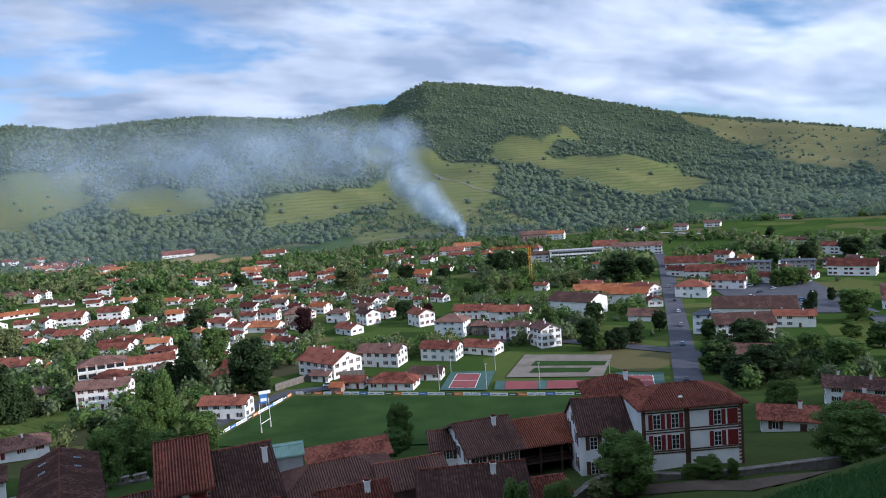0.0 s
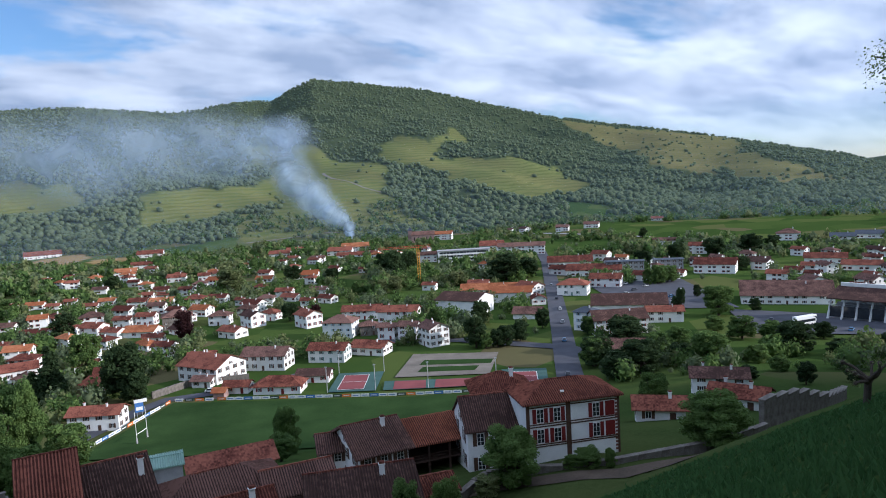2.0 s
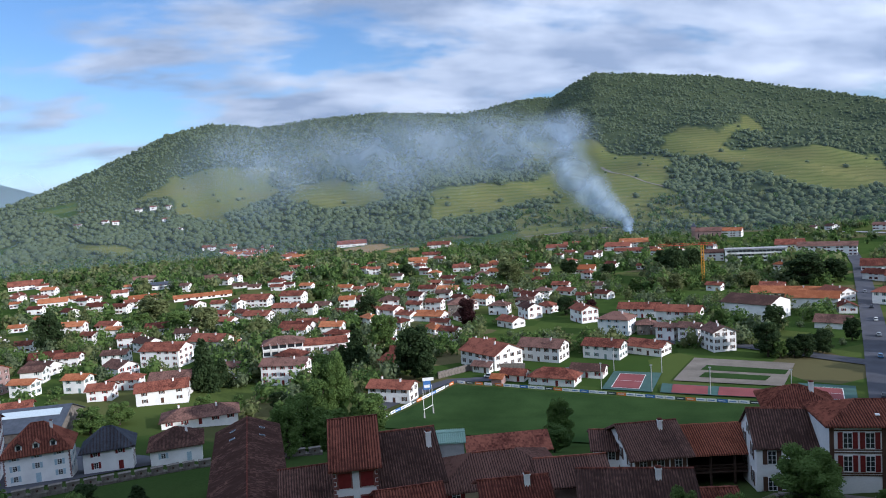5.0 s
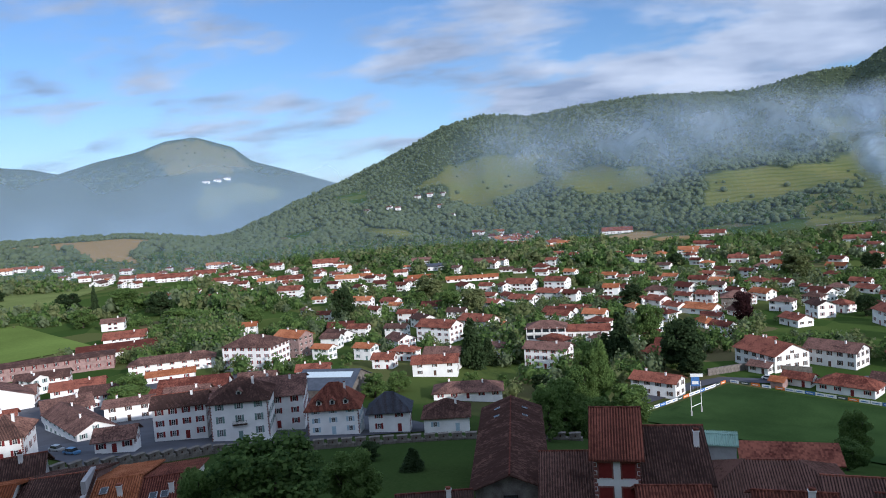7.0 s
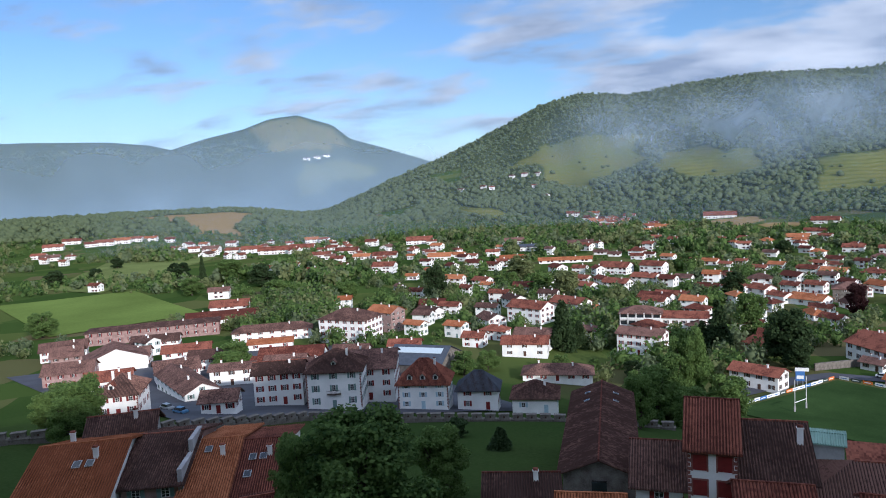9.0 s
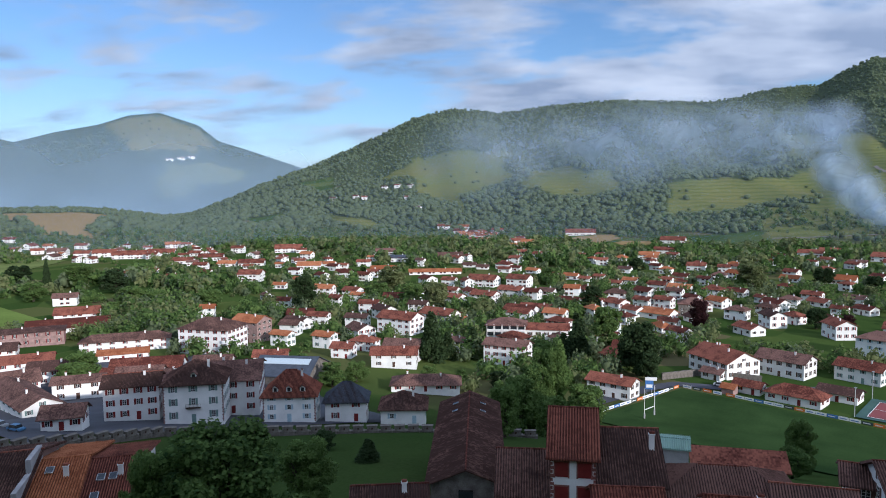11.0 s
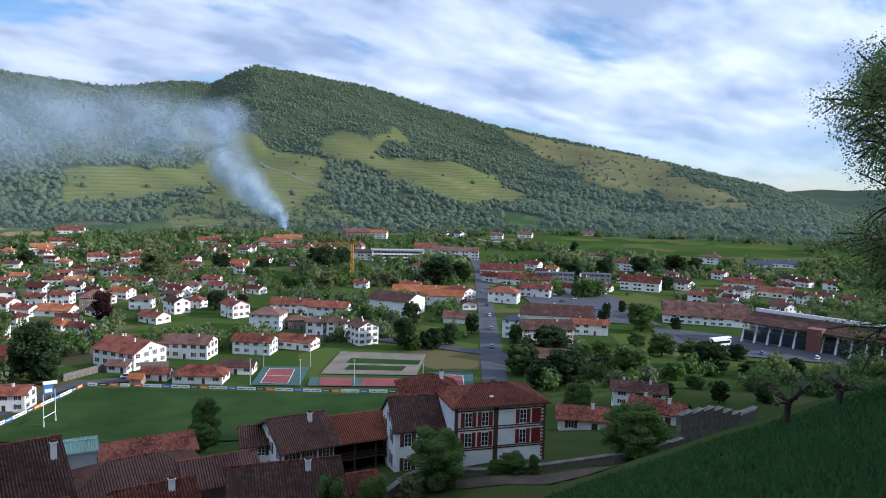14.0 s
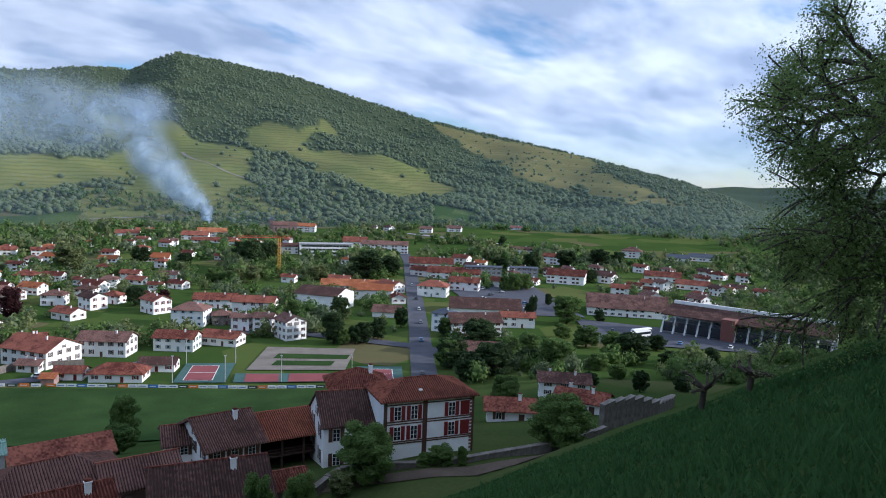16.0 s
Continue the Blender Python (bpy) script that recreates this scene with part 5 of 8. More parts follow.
far_house(-424.6, 395.7, 0.2, 18.2, 12.7, 6.2, 27, "g", "r", "w", "r", 1)
far_house(-374.0, 376.1, -0.4, 9.1, 6.4, 3.4, 25, "g", "o", "w", "r", 1)
house(-342.0, 331.4, -0.4, 7.0, 5.6, 3.6, -14, "g", "d", "w", "n", level=2, group=HOMES, chim=2, side=1)
far_house(-590.8, 610.6, 0.3, 30.6, 18.4, 5.0, 39, "g", "r", "w", "n", 1)
far_house(-566.6, 606.2, 0.6, 11.2, 6.7, 4.0, 38, "g", "r", "w", "r", 1)
far_house(-789.0, 601.1, -0.8, 17.9, 12.5, 5.4, 53, "g", "o", "w", "r", 1)
far_house(-840.3, 453.0, 1.2, 13.8, 9.6, 4.6, 62, "g", "r", "w", "n", 1)
far_house(-809.8, 460.4, 0.2, 20.4, 14.3, 5.5, 40, "g", "d", "w", "r", 1)
far_house(-773.3, 468.1, -0.5, 17.1, 12.0, 4.4, 39, "g", "r", "w", "n", 1)
far_house(-746.7, 478.5, -0.4, 25.0, 15.0, 5.2, 47, "g", "r", "w", "r", 1)
far_house(-704.4, 480.5, -0.8, 34.6, 17.3, 5.0, 46, "g", "r", "w", "r", 1)
far_house(-702.8, 520.2, -1.0, 29.3, 17.6, 4.2, 43, "g", "r", "w", "r", 1)
far_house(-587.9, 458.3, 0.7, 20.9, 12.5, 3.6, 42, "g", "r", "w", "r", 1)
far_house(-646.6, 584.0, -0.7, 14.3, 11.4, 6.1, 28, "g", "r", "w", "r", 1)
far_house(-513.0, 479.7, 0.2, 23.4, 14.0, 3.4, 37, "g", "r", "w", "r", 1)
far_house(-446.5, 488.1, -0.4, 21.3, 12.8, 3.9, 32, "g", "o", "w", "n", 1)
far_house(-442.5, 508.4, -0.2, 14.3, 8.6, 3.3, 21, "g", "o", "w", "r", 1)
far_house(-1020.5, 396.8, 9.6, 14.6, 10.2, 4.7, 69, "g", "r", "w", "r", 1)
far_house(-1018.9, 416.2, 9.6, 24.1, 14.5, 5.3, 58, "g", "r", "w", "r", 1)
far_house(-1017.9, 439.3, 10.1, 24.3, 14.6, 5.4, 57, "g", "o", "w", "n", 1)
far_house(-1016.1, 460.0, 10.9, 17.4, 10.4, 5.4, 46, "g", "r", "w", "r", 1)
far_house(-1002.3, 475.4, 10.3, 17.3, 10.4, 5.4, 45, "g", "o", "w", "r", 1)
far_house(-972.0, 488.1, 8.0, 18.0, 10.8, 5.3, 43, "g", "r", "w", "r", 1)
far_house(-960.1, 310.7, 4.1, 16.7, 10.0, 4.9, 52, "g", "r", "w", "n", 1)
far_house(-1032.2, 353.2, 8.8, 25.0, 15.0, 5.3, 61, "g", "r", "w", "n", 1)
far_house(-932.7, 313.8, 2.7, 22.5, 13.5, 4.2, 61, "g", "d", "w", "r", 1)
far_house(-1069.2, 391.0, 13.1, 23.7, 14.2, 4.9, 60, "g", "r", "w", "r", 1)
far_house(-594.4, 499.9, 0.3, 24.3, 14.6, 3.8, 40, "g", "r", "w", "r", 1)
far_house(-531.8, 466.3, -0.0, 17.2, 10.3, 3.4, 29, "g", "o", "w", "n", 1)
far_house(-385.7, 1028.0, 0.6, 44.5, 22.2, 4.7, 21, "g", "r", "w", "r", 1)
far_house(-613.1, 998.7, 6.8, 20.3, 14.2, 5.7, 22, "g", "r", "w", "n", 1)
far_house(-582.2, 1011.3, 6.6, 17.7, 12.4, 5.0, 20, "g", "o", "w", "g", 1)
far_house(-521.2, 1014.7, 2.1, 17.3, 12.1, 4.9, 17, "g", "r", "w", "r", 1)
far_house(-222.7, 928.0, -0.1, 30.0, 18.0, 4.6, 3, "g", "r", "w", "g", 1)
far_house(-198.8, 788.6, -1.2, 21.1, 12.7, 4.4, 4, "g", "r", "w", "n", 1)
far_house(-194.8, 709.1, -0.4, 21.4, 12.8, 4.8, 5, "g", "o", "w", "r", 1)
far_house(-553.8, 991.2, 0.3, 15.0, 10.5, 3.7, -1, "g", "r", "w", "n", 1)
far_house(-448.2, 836.8, 0.1, 16.1, 11.3, 4.1, 8, "g", "o", "w", "r", 1)
far_house(-539.8, 976.4, -0.5, 11.4, 8.0, 3.6, -1, "g", "o", "w", "r", 1)
far_house(-430.5, 904.0, -0.5, 13.5, 9.4, 3.8, 15, "g", "r", "w", "r", 1)
far_house(-412.4, 877.6, -0.2, 12.6, 8.8, 3.1, 5, "g", "o", "w", "r", 1)
far_house(-469.2, 847.7, -0.2, 17.7, 12.4, 4.2, 19, "g", "r", "w", "r", 1)
far_house(-383.2, 831.1, 0.4, 16.0, 11.2, 3.9, 5, "g", "o", "w", "n", 1)
far_house(-494.7, 930.9, 0.0, 15.9, 11.2, 3.4, 18, "g", "r", "w", "r", 1)
far_house(-555.3, 954.1, -0.8, 21.8, 15.2, 4.1, 90, "g", "o", "w", "r", -1)
far_house(-516.9, 902.9, -0.2, 11.6, 8.1, 4.5, 90, "g", "o", "w", "r", -1)
far_house(-531.2, 937.2, -0.2, 16.3, 11.4, 4.1, 10, "g", "o", "w", "r", 1)
far_house(-573.6, 992.4, 2.0, 13.9, 9.8, 4.9, 10, "g", "r", "w", "r", 1)
far_house(-526.9, 967.3, -0.3, 15.0, 10.5, 3.6, -1, "g", "o", "w", "r", 1)
far_house(-384.4, 789.3, 0.9, 8.7, 6.1, 2.8, 6, "g", "o", "w", "n", 1)
far_house(-371.0, 791.6, 0.7, 13.9, 9.7, 2.8, 5, "g", "o", "w", "n", 1)
far_house(-527.8, 958.2, -0.2, 16.0, 11.2, 3.5, -1, "g", "o", "w", "r", 1)
far_house(-579.7, 988.8, 1.3, 21.1, 14.8, 4.3, 20, "g", "r", "w", "n", 1)
far_house(-500.1, 945.1, -0.0, 18.7, 13.1, 3.5, -2, "g", "r", "w", "r", 1)
far_house(-410.9, 845.5, 0.3, 18.4, 12.9, 3.5, 86, "g", "r", "w", "g", -1)
far_house(-545.3, 998.4, 0.3, 21.3, 14.9, 3.7, 89, "g", "r", "w", "r", -1)
far_house(-489.2, 933.9, -0.0, 15.2, 10.6, 3.4, 88, "g", "o", "w", "g", -1)
far_house(-478.4, 857.6, -0.2, 16.1, 11.3, 3.7, -1, "g", "r", "w", "g", 1)
far_house(-535.4, 962.5, -0.4, 13.8, 9.6, 3.6, 19, "g", "r", "w", "n", 1)
far_house(-463.1, 846.6, -0.1, 12.8, 8.9, 3.1, 89, "g", "r", "w", "r", -1)
far_house(-498.8, 957.5, -0.1, 12.5, 8.8, 4.7, 8, "g", "o", "w", "r", 1)
far_house(-506.0, 918.9, 0.0, 20.1, 14.1, 3.4, 89, "g", "r", "w", "r", -1)
far_house(-554.9, 480.6, 0.2, 10.6, 7.4, 4.4, 109, "g", "r", "w", "g", -1)
far_house(-527.3, 533.0, 0.9, 13.7, 9.6, 3.2, 105, "g", "r", "w", "n", -1)
far_house(-565.3, 532.9, 0.7, 15.8, 11.1, 4.6, 107, "g", "d", "w", "r", -1)
far_house(-497.5, 461.0, -0.0, 8.9, 6.2, 2.9, 27, "g", "r", "w", "r", 1)
far_house(-637.1, 534.6, -0.4, 13.5, 9.4, 4.9, 110, "g", "r", "w", "n", -1)
far_house(-565.4, 452.6, 0.4, 10.3, 7.2, 3.9, 41, "g", "d", "w", "n", 1)
far_house(-493.1, 519.7, 0.2, 8.4, 5.9, 3.9, 14, "g", "d", "w", "g", 1)
far_house(-659.3, 532.9, -0.5, 15.0, 10.5, 3.7, 21, "g", "r", "w", "n", 1)
far_house(-767.7, 508.7, -0.2, 12.1, 8.5, 5.5, 116, "g", "d", "w", "r", -1)
far_house(-683.7, 421.5, 0.5, 12.6, 8.8, 4.8, 118, "g", "r", "w", "n", -1)
far_house(-764.5, 427.4, -0.5, 17.5, 12.3, 4.2, 121, "g", "d", "w", "g", -1)
far_house(-477.4, 481.3, -0.1, 8.2, 5.7, 4.0, 25, "g", "o", "w", "n", 1)
far_house(-483.2, 514.7, 0.0, 9.6, 6.7, 3.8, 33, "g", "r", "w", "r", 1)
far_house(-857.2, 518.8, 1.8, 15.5, 10.9, 4.9, 29, "g", "r", "w", "n", 1)
far_house(-898.0, 475.4, 3.0, 17.8, 12.5, 4.9, 122, "g", "r", "w", "n", -1)
far_house(-648.1, 508.2, -0.2, 11.8, 8.3, 3.6, 32, "g", "r", "w", "r", 1)
house(-133.8, 325.6, -0.0, 10.7, 7.4, 5.6, -3, "h", "r", "w", "r", level=2, group=HOMES, side=1, chim=2)
house(-18.0, 406.6, 0.0, 8.7, 6.8, 3.0, -57, "g", "r", "w", "r", level=2, group=HOMES, side=1, chim=2)
house(-190.0, 240.9, 1.2, 11.1, 7.5, 4.6, 8, "h", "r", "w", "r", level=1, group=HOMES, side=1)
house(-158.3, 302.1, 0.0, 8.0, 5.9, 3.0, -2, "g", "o", "w", "r", level=2, group=HOMES, side=1, chim=0)
far_house(-311.2, 315.9, -0.2, 9.0, 6.9, 4.6, 20, "g", "r")
house(-89.2, 277.6, 0.0, 11.3, 8.6, 3.0, -42, "g", "r", "w", "r", level=1, group=HOMES, side=1, chim=0)
far_house(-187.1, 435.6, -0.0, 10.6, 8.1, 3.0, -2, "g", "d")
far_house(-297.9, 366.7, -0.4, 11.8, 8.7, 5.4, -1, "g", "r")
house(-105.2, 314.3, 0.0, 8.9, 6.4, 3.0, 9, "g", "r", "w", "n", level=2, group=HOMES, side=1, chim=0)
far_house(-285.2, 355.9, -0.3, 8.5, 5.6, 4.6, 9, "g", "o")
house(-196.8, 191.7, 4.0, 12.3, 7.4, 4.6, 36, "g", "r", "w", "g", level=1, group=HOMES, side=1, chim=2)
house(-89.5, 364.6, -0.0, 9.5, 5.9, 3.0, -6, "g", "r", "w", "n", level=2, group=HOMES, side=1)
house(-228.5, 284.4, 0.4, 11.4, 7.0, 5.4, 14, "g", "d", "w", "g", level=2, group=HOMES, side=1, chim=2)
house(-154.7, 259.9, 0.1, 8.5, 5.9, 5.6, 6, "g", "d", "w", "n", level=1, group=HOMES, side=1, chim=2)
house(-227.2, 228.8, 1.4, 9.4, 6.0, 5.6, 5, "g", "o", "w", "g", level=1, group=HOMES, side=1, chim=0)
house(-50.4, 418.2, 0.1, 10.0, 8.3, 5.4, -13, "h", "d", "w", "r", level=2, group=HOMES, side=1, chim=2)
far_house(-78.1, 434.2, 0.1, 11.4, 8.6, 4.6, -30, "g", "o")
house(-144.2, 346.2, -0.0, 11.3, 8.2, 5.6, 3, "g", "o", "w", "g", level=2, group=HOMES, side=1)
far_house(-108.2, 455.3, 0.2, 9.7, 7.1, 5.6, -7, "g", "d")
house(-252.4, 325.7, -0.1, 11.2, 7.2, 5.6, 18, "g", "r", "w", "r", level=2, group=HOMES, side=1)
far_house(-93.8, 438.8, 0.1, 8.8, 7.1, 4.6, -28, "g", "r")
house(-140.6, 298.9, 0.0, 10.7, 7.9, 4.6, 0, "g", "r", "w", "r", level=2, group=HOMES, side=1, chim=2)
far_house(-240.6, 398.7, -0.3, 11.2, 7.0, 5.4, 1, "g", "r")
far_house(-139.4, 432.5, 0.0, 12.4, 10.0, 5.6, 8, "h", "d")
house(-136.6, 280.7, 0.0, 12.3, 9.0, 5.4, -14, "h", "r", "w", "g", level=1, group=HOMES, side=1, chim=0)
house(-84.7, 418.7, 0.1, 11.5, 7.3, 4.6, -49, "g", "o", "w", "r", level=2, group=HOMES, side=1, chim=2)
house(-57.5, 310.4, 0.0, 10.8, 6.7, 3.0, 0, "g", "r", "w", "r", level=1, group=HOMES, side=1, chim=2)
house(-253.3, 282.6, 0.3, 10.6, 7.1, 4.6, 17, "g", "r", "w", "n", level=2, group=HOMES, side=1, chim=0)
far_house(-187.7, 413.6, -0.0, 9.2, 7.7, 5.4, -1, "g", "r")
house(-120.3, 293.2, 0.0, 12.7, 8.7, 4.6, -38, "g", "d", "w", "n", level=1, group=HOMES, side=1, chim=2)
far_house(-125.3, 448.2, 0.2, 11.8, 9.4, 5.4, -24, "g", "r")
house(-47.9, 433.4, 0.1, 12.6, 9.1, 5.6, -34, "g", "r", "w", "g", level=2, group=HOMES, side=1, chim=2)
house(-132.7, 374.1, -0.0, 11.1, 7.1, 4.6, -40, "h", "o", "w", "r", level=2, group=HOMES, side=1)
house(-110.1, 330.6, 0.0, 10.0, 6.4, 5.6, -22, "g", "o", "w", "g", level=2, group=HOMES, side=1, chim=0)
far_house(-285.4, 335.1, -0.2, 8.3, 6.5, 5.4, 0, "g", "r")
house(-207.2, 259.8, 0.7, 11.7, 9.8, 5.4, -21, "g", "d", "w", "r", level=2, group=HOMES, side=1)
house(-81.5, 382.0, -0.0, 8.3, 6.4, 3.0, -48, "g", "d", "w", "r", level=2, group=HOMES, side=1)
far_house(-27.3, 466.0, 0.2, 12.1, 8.1, 3.0, -37, "g", "r")
house(-160.8, 338.3, -0.0, 11.2, 8.3, 5.6, 0, "g", "r", "w", "g", level=2, group=HOMES, side=1, chim=0)
house(-142.7, 399.8, -0.0, 11.6, 8.5, 5.4, -5, "h", "r", "w", "n", level=2, group=HOMES, side=1, chim=2)
house(-112.2, 359.8, -0.0, 10.5, 7.9, 4.6, -23, "h", "r", "w", "g", level=2, group=HOMES, side=1, chim=2)
house(-89.0, 348.8, -0.0, 11.7, 7.3, 3.0, -46, "h", "o", "w", "n", level=2, group=HOMES, side=1)
house(-35.2, 400.7, 0.0, 9.1, 7.8, 4.6, -35, "h", "r", "w", "r", level=2, group=HOMES, side=1, chim=0)
house(-89.3, 295.1, 0.0, 12.5, 9.7, 3.0, 7, "g", "r", "w", "g", level=1, group=HOMES, side=1)
house(-187.3, 223.3, 1.9, 8.7, 7.4, 4.6, 20, "g", "r", "w", "r", level=1, group=HOMES, side=1, chim=2)
house(-243.1, 250.7, 0.9, 9.1, 6.9, 5.6, 19, "g", "d", "w", "g", level=2, group=HOMES, side=1, chim=0)
far_house(-347.2, 586.8, 0.5, 12.9, 8.5, 5.4, -9, "g", "r")
far_house(-51.7, 527.1, 0.6, 10.2, 6.6, 3.0, -14, "h", "r")
far_house(-374.7, 450.6, -0.1, 12.8, 9.5, 4.6, 15, "g", "r")
far_house(-183.6, 677.4, -0.5, 12.1, 9.8, 5.6, -5, "h", "o")
far_house(-215.5, 688.8, -0.5, 12.6, 10.6, 3.0, -8, "h", "o")
far_house(-54.5, 600.6, 0.3, 10.6, 8.2, 5.4, -25, "g", "r")
far_house(-15.4, 540.2, 0.3, 9.1, 6.7, 5.4, -38, "h", "r")
far_house(-244.5, 714.8, -0.7, 12.0, 7.9, 3.0, -21, "g", "r")
far_house(-293.0, 586.1, 0.1, 11.3, 7.9, 3.0, -33, "g", "r")
far_house(-15.6, 695.4, -0.2, 12.9, 8.0, 4.6, -39, "g", "r")
far_house(-375.3, 398.0, -0.4, 12.2, 7.8, 4.6, -17, "g", "o")
far_house(-295.9, 665.6, 0.1, 8.7, 7.0, 5.4, -1, "g", "r")
far_house(-273.0, 451.0, -0.6, 10.0, 7.8, 4.6, 6, "g", "r")
far_house(62.6, 683.5, 0.4, 12.1, 8.7, 5.4, -45, "g", "o")
far_house(-109.0, 678.7, -1.3, 12.7, 9.0, 3.0, -21, "h", "o")
far_house(-34.8, 656.8, 0.2, 11.3, 9.0, 3.0, -22, "h", "r")
far_house(-345.8, 440.4, -0.2, 11.0, 7.2, 5.6, 8, "g", "r")
far_house(-352.3, 460.4, -0.0, 9.0, 6.6, 5.4, 27, "g", "r")
far_house(-389.2, 470.3, 0.0, 11.3, 7.0, 3.0, -20, "h", "r")
far_house(-411.6, 524.5, 0.2, 12.3, 8.7, 4.6, 28, "g", "r")
far_house(-177.0, 652.7, -0.7, 10.3, 7.6, 5.4, -45, "h", "r")
far_house(3.4, 614.3, 0.6, 11.0, 7.7, 3.0, -40, "g", "r")
far_house(-121.0, 526.1, 0.2, 10.4, 6.7, 3.0, -7, "g", "r")
far_house(44.7, 699.9, 0.6, 11.9, 8.7, 4.6, -44, "h", "o")
far_house(-104.1, 659.9, -1.1, 10.2, 7.9, 3.0, -16, "h", "r")
far_house(-53.2, 575.8, 0.5, 12.8, 8.6, 3.0, -15, "g", "o")
far_house(97.4, 718.0, 0.1, 8.3, 5.7, 5.6, -48, "h", "r")
far_house(-80.2, 748.9, -1.2, 12.5, 10.0, 5.4, -19, "g", "r")
far_house(-217.4, 634.8, -0.4, 10.1, 7.0, 5.6, 9, "g", "r")
far_house(-171.7, 441.5, -0.0, 9.7, 8.2, 5.4, 11, "g", "o")
far_house(-296.0, 612.1, 0.1, 10.1, 8.0, 5.6, 1, "g", "r")
far_house(-39.0, 757.4, -1.1, 12.3, 9.0, 3.0, -22, "g", "r")
far_house(-224.7, 398.2, -0.2, 10.6, 7.5, 5.6, -31, "g", "r")
far_house(-128.0, 511.9, 0.3, 9.1, 6.5, 5.4, -6, "g", "r")
far_house(-175.4, 730.1, -0.9, 11.2, 9.3, 4.6, -11, "g", "r")
far_house(-288.2, 444.5, -0.7, 12.4, 9.6, 5.4, -27, "g", "r")
far_house(-89.9, 570.8, 0.5, 12.8, 9.2, 5.4, -31, "g", "o")
far_house(-104.6, 528.6, 0.3, 9.1, 6.0, 5.4, -14, "g", "r")
far_house(-81.8, 704.8, -1.0, 8.8, 6.3, 4.6, -23, "g", "o")
far_house(-134.6, 652.7, -0.8, 12.2, 8.1, 4.6, -8, "h", "r")
far_house(-47.9, 709.4, -0.7, 8.1, 5.2, 4.6, -21, "g", "r")
far_house(-508.3, 552.3, 0.7, 12.3, 9.2, 5.6, 13, "g", "o")
far_house(-425.3, 446.7, -0.2, 9.9, 7.2, 4.6, 14, "g", "r")
far_house(-255.8, 682.1, -0.4, 10.3, 7.3, 4.6, -4, "g", "r")
far_house(-380.1, 429.5, -0.3, 10.3, 8.2, 4.6, -18, "g", "r")
far_house(-320.7, 678.9, -0.1, 12.7, 9.3, 5.4, 15, "g", "r")
far_house(-415.3, 485.9, -0.2, 10.5, 7.8, 4.6, 1, "g", "r")
far_house(-432.0, 564.6, 0.5, 8.9, 6.0, 4.6, 12, "g", "o")
far_house(-259.9, 388.1, -0.3, 9.9, 6.3, 5.4, -26, "g", "r")
far_house(-95.6, 707.0, -1.1, 8.4, 6.7, 3.0, -32, "g", "r")
far_house(-229.4, 645.2, -0.2, 10.1, 6.5, 5.4, -40, "h", "o")
far_house(-148.2, 594.1, -0.6, 10.1, 7.1, 4.6, -6, "h", "o")
far_house(-284.1, 564.7, 0.1, 12.9, 9.4, 4.6, 2, "h", "r")
far_house(-459.8, 528.7, -0.0, 8.7, 6.7, 5.4, -19, "h", "r")
far_house(-168.6, 459.3, -0.0, 10.8, 9.0, 3.0, -40, "h", "r")
far_house(-108.3, 627.8, -0.4, 9.6, 8.0, 4.6, -0, "g", "r")
far_house(-304.3, 636.4, -0.0, 12.9, 10.8, 3.0, -34, "g", "r")
far_house(-219.4, 517.8, -0.5, 10.0, 6.2, 4.6, -2, "g", "r")
far_house(-503.5, 510.7, 0.4, 10.6, 8.9, 4.6, -15, "g", "r")
far_house(-420.8, 504.8, -0.0, 8.7, 7.0, 3.0, 20, "g", "r")
far_house(369.2, 428.8, -0.3, 9.3, 6.0, 4.6, -51, "g", "r")
house(271.9, 277.9, 0.7, 11.8, 9.1, 5.6, -104, "h", "d", "w", "r", level=2, group=HOMES, side=1)
far_house(336.6, 376.2, 0.2, 12.0, 7.4, 5.4, -102, "g", "d")
far_house(360.7, 494.4, -0.3, 11.4, 7.5, 5.4, -66, "g", "r")
house(276.7, 309.4, 0.4, 10.3, 6.7, 5.4, -102, "h", "d", "w", "n", level=2, group=HOMES, side=1, chim=2)
far_house(267.5, 387.0, 0.1, 11.9, 8.1, 5.4, -45, "g", "r")
far_house(219.9, 428.1, -0.2, 8.6, 5.9, 5.6, -87, "h", "d")
far_house(251.7, 496.5, -0.6, 8.9, 7.2, 4.6, -87, "g", "d")
far_house(404.2, 467.7, -0.5, 11.5, 9.0, 4.6, -66, "g", "d")
far_house(246.1, 520.8, -0.9, 11.0, 7.9, 4.6, -85, "g", "d")
far_house(228.2, 467.8, -0.3, 8.3, 5.3, 5.4, -86, "h", "d")
far_house(370.1, 472.2, -0.2, 11.1, 7.1, 5.6, -78, "h", "d")
far_house(292.2, 497.2, -0.9, 8.9, 6.7, 4.6, -60, "g", "d")
far_house(352.9, 385.5, 0.1, 9.8, 7.9, 3.0, -67, "g", "r")
far_house(316.9, 423.1, 0.0, 11.0, 7.7, 3.0, -47, "g", "r")
far_house(313.5, 403.6, 0.2, 12.9, 7.9, 5.4, -98, "g", "d")
far_house(295.1, 410.5, 0.1, 9.9, 7.8, 3.0, -46, "g", "r")
far_house(357.8, 359.0, 0.3, 8.8, 6.3, 5.4, -70, "g", "r")
far_house(266.1, 480.3, -0.5, 8.4, 6.6, 5.6, -54, "g", "d")
far_house(304.1, 354.5, 0.2, 8.6, 5.9, 5.6, -81, "g", "r")
far_house(201.4, 430.6, -0.1, 13.0, 9.4, 4.6, -50, "g", "r")
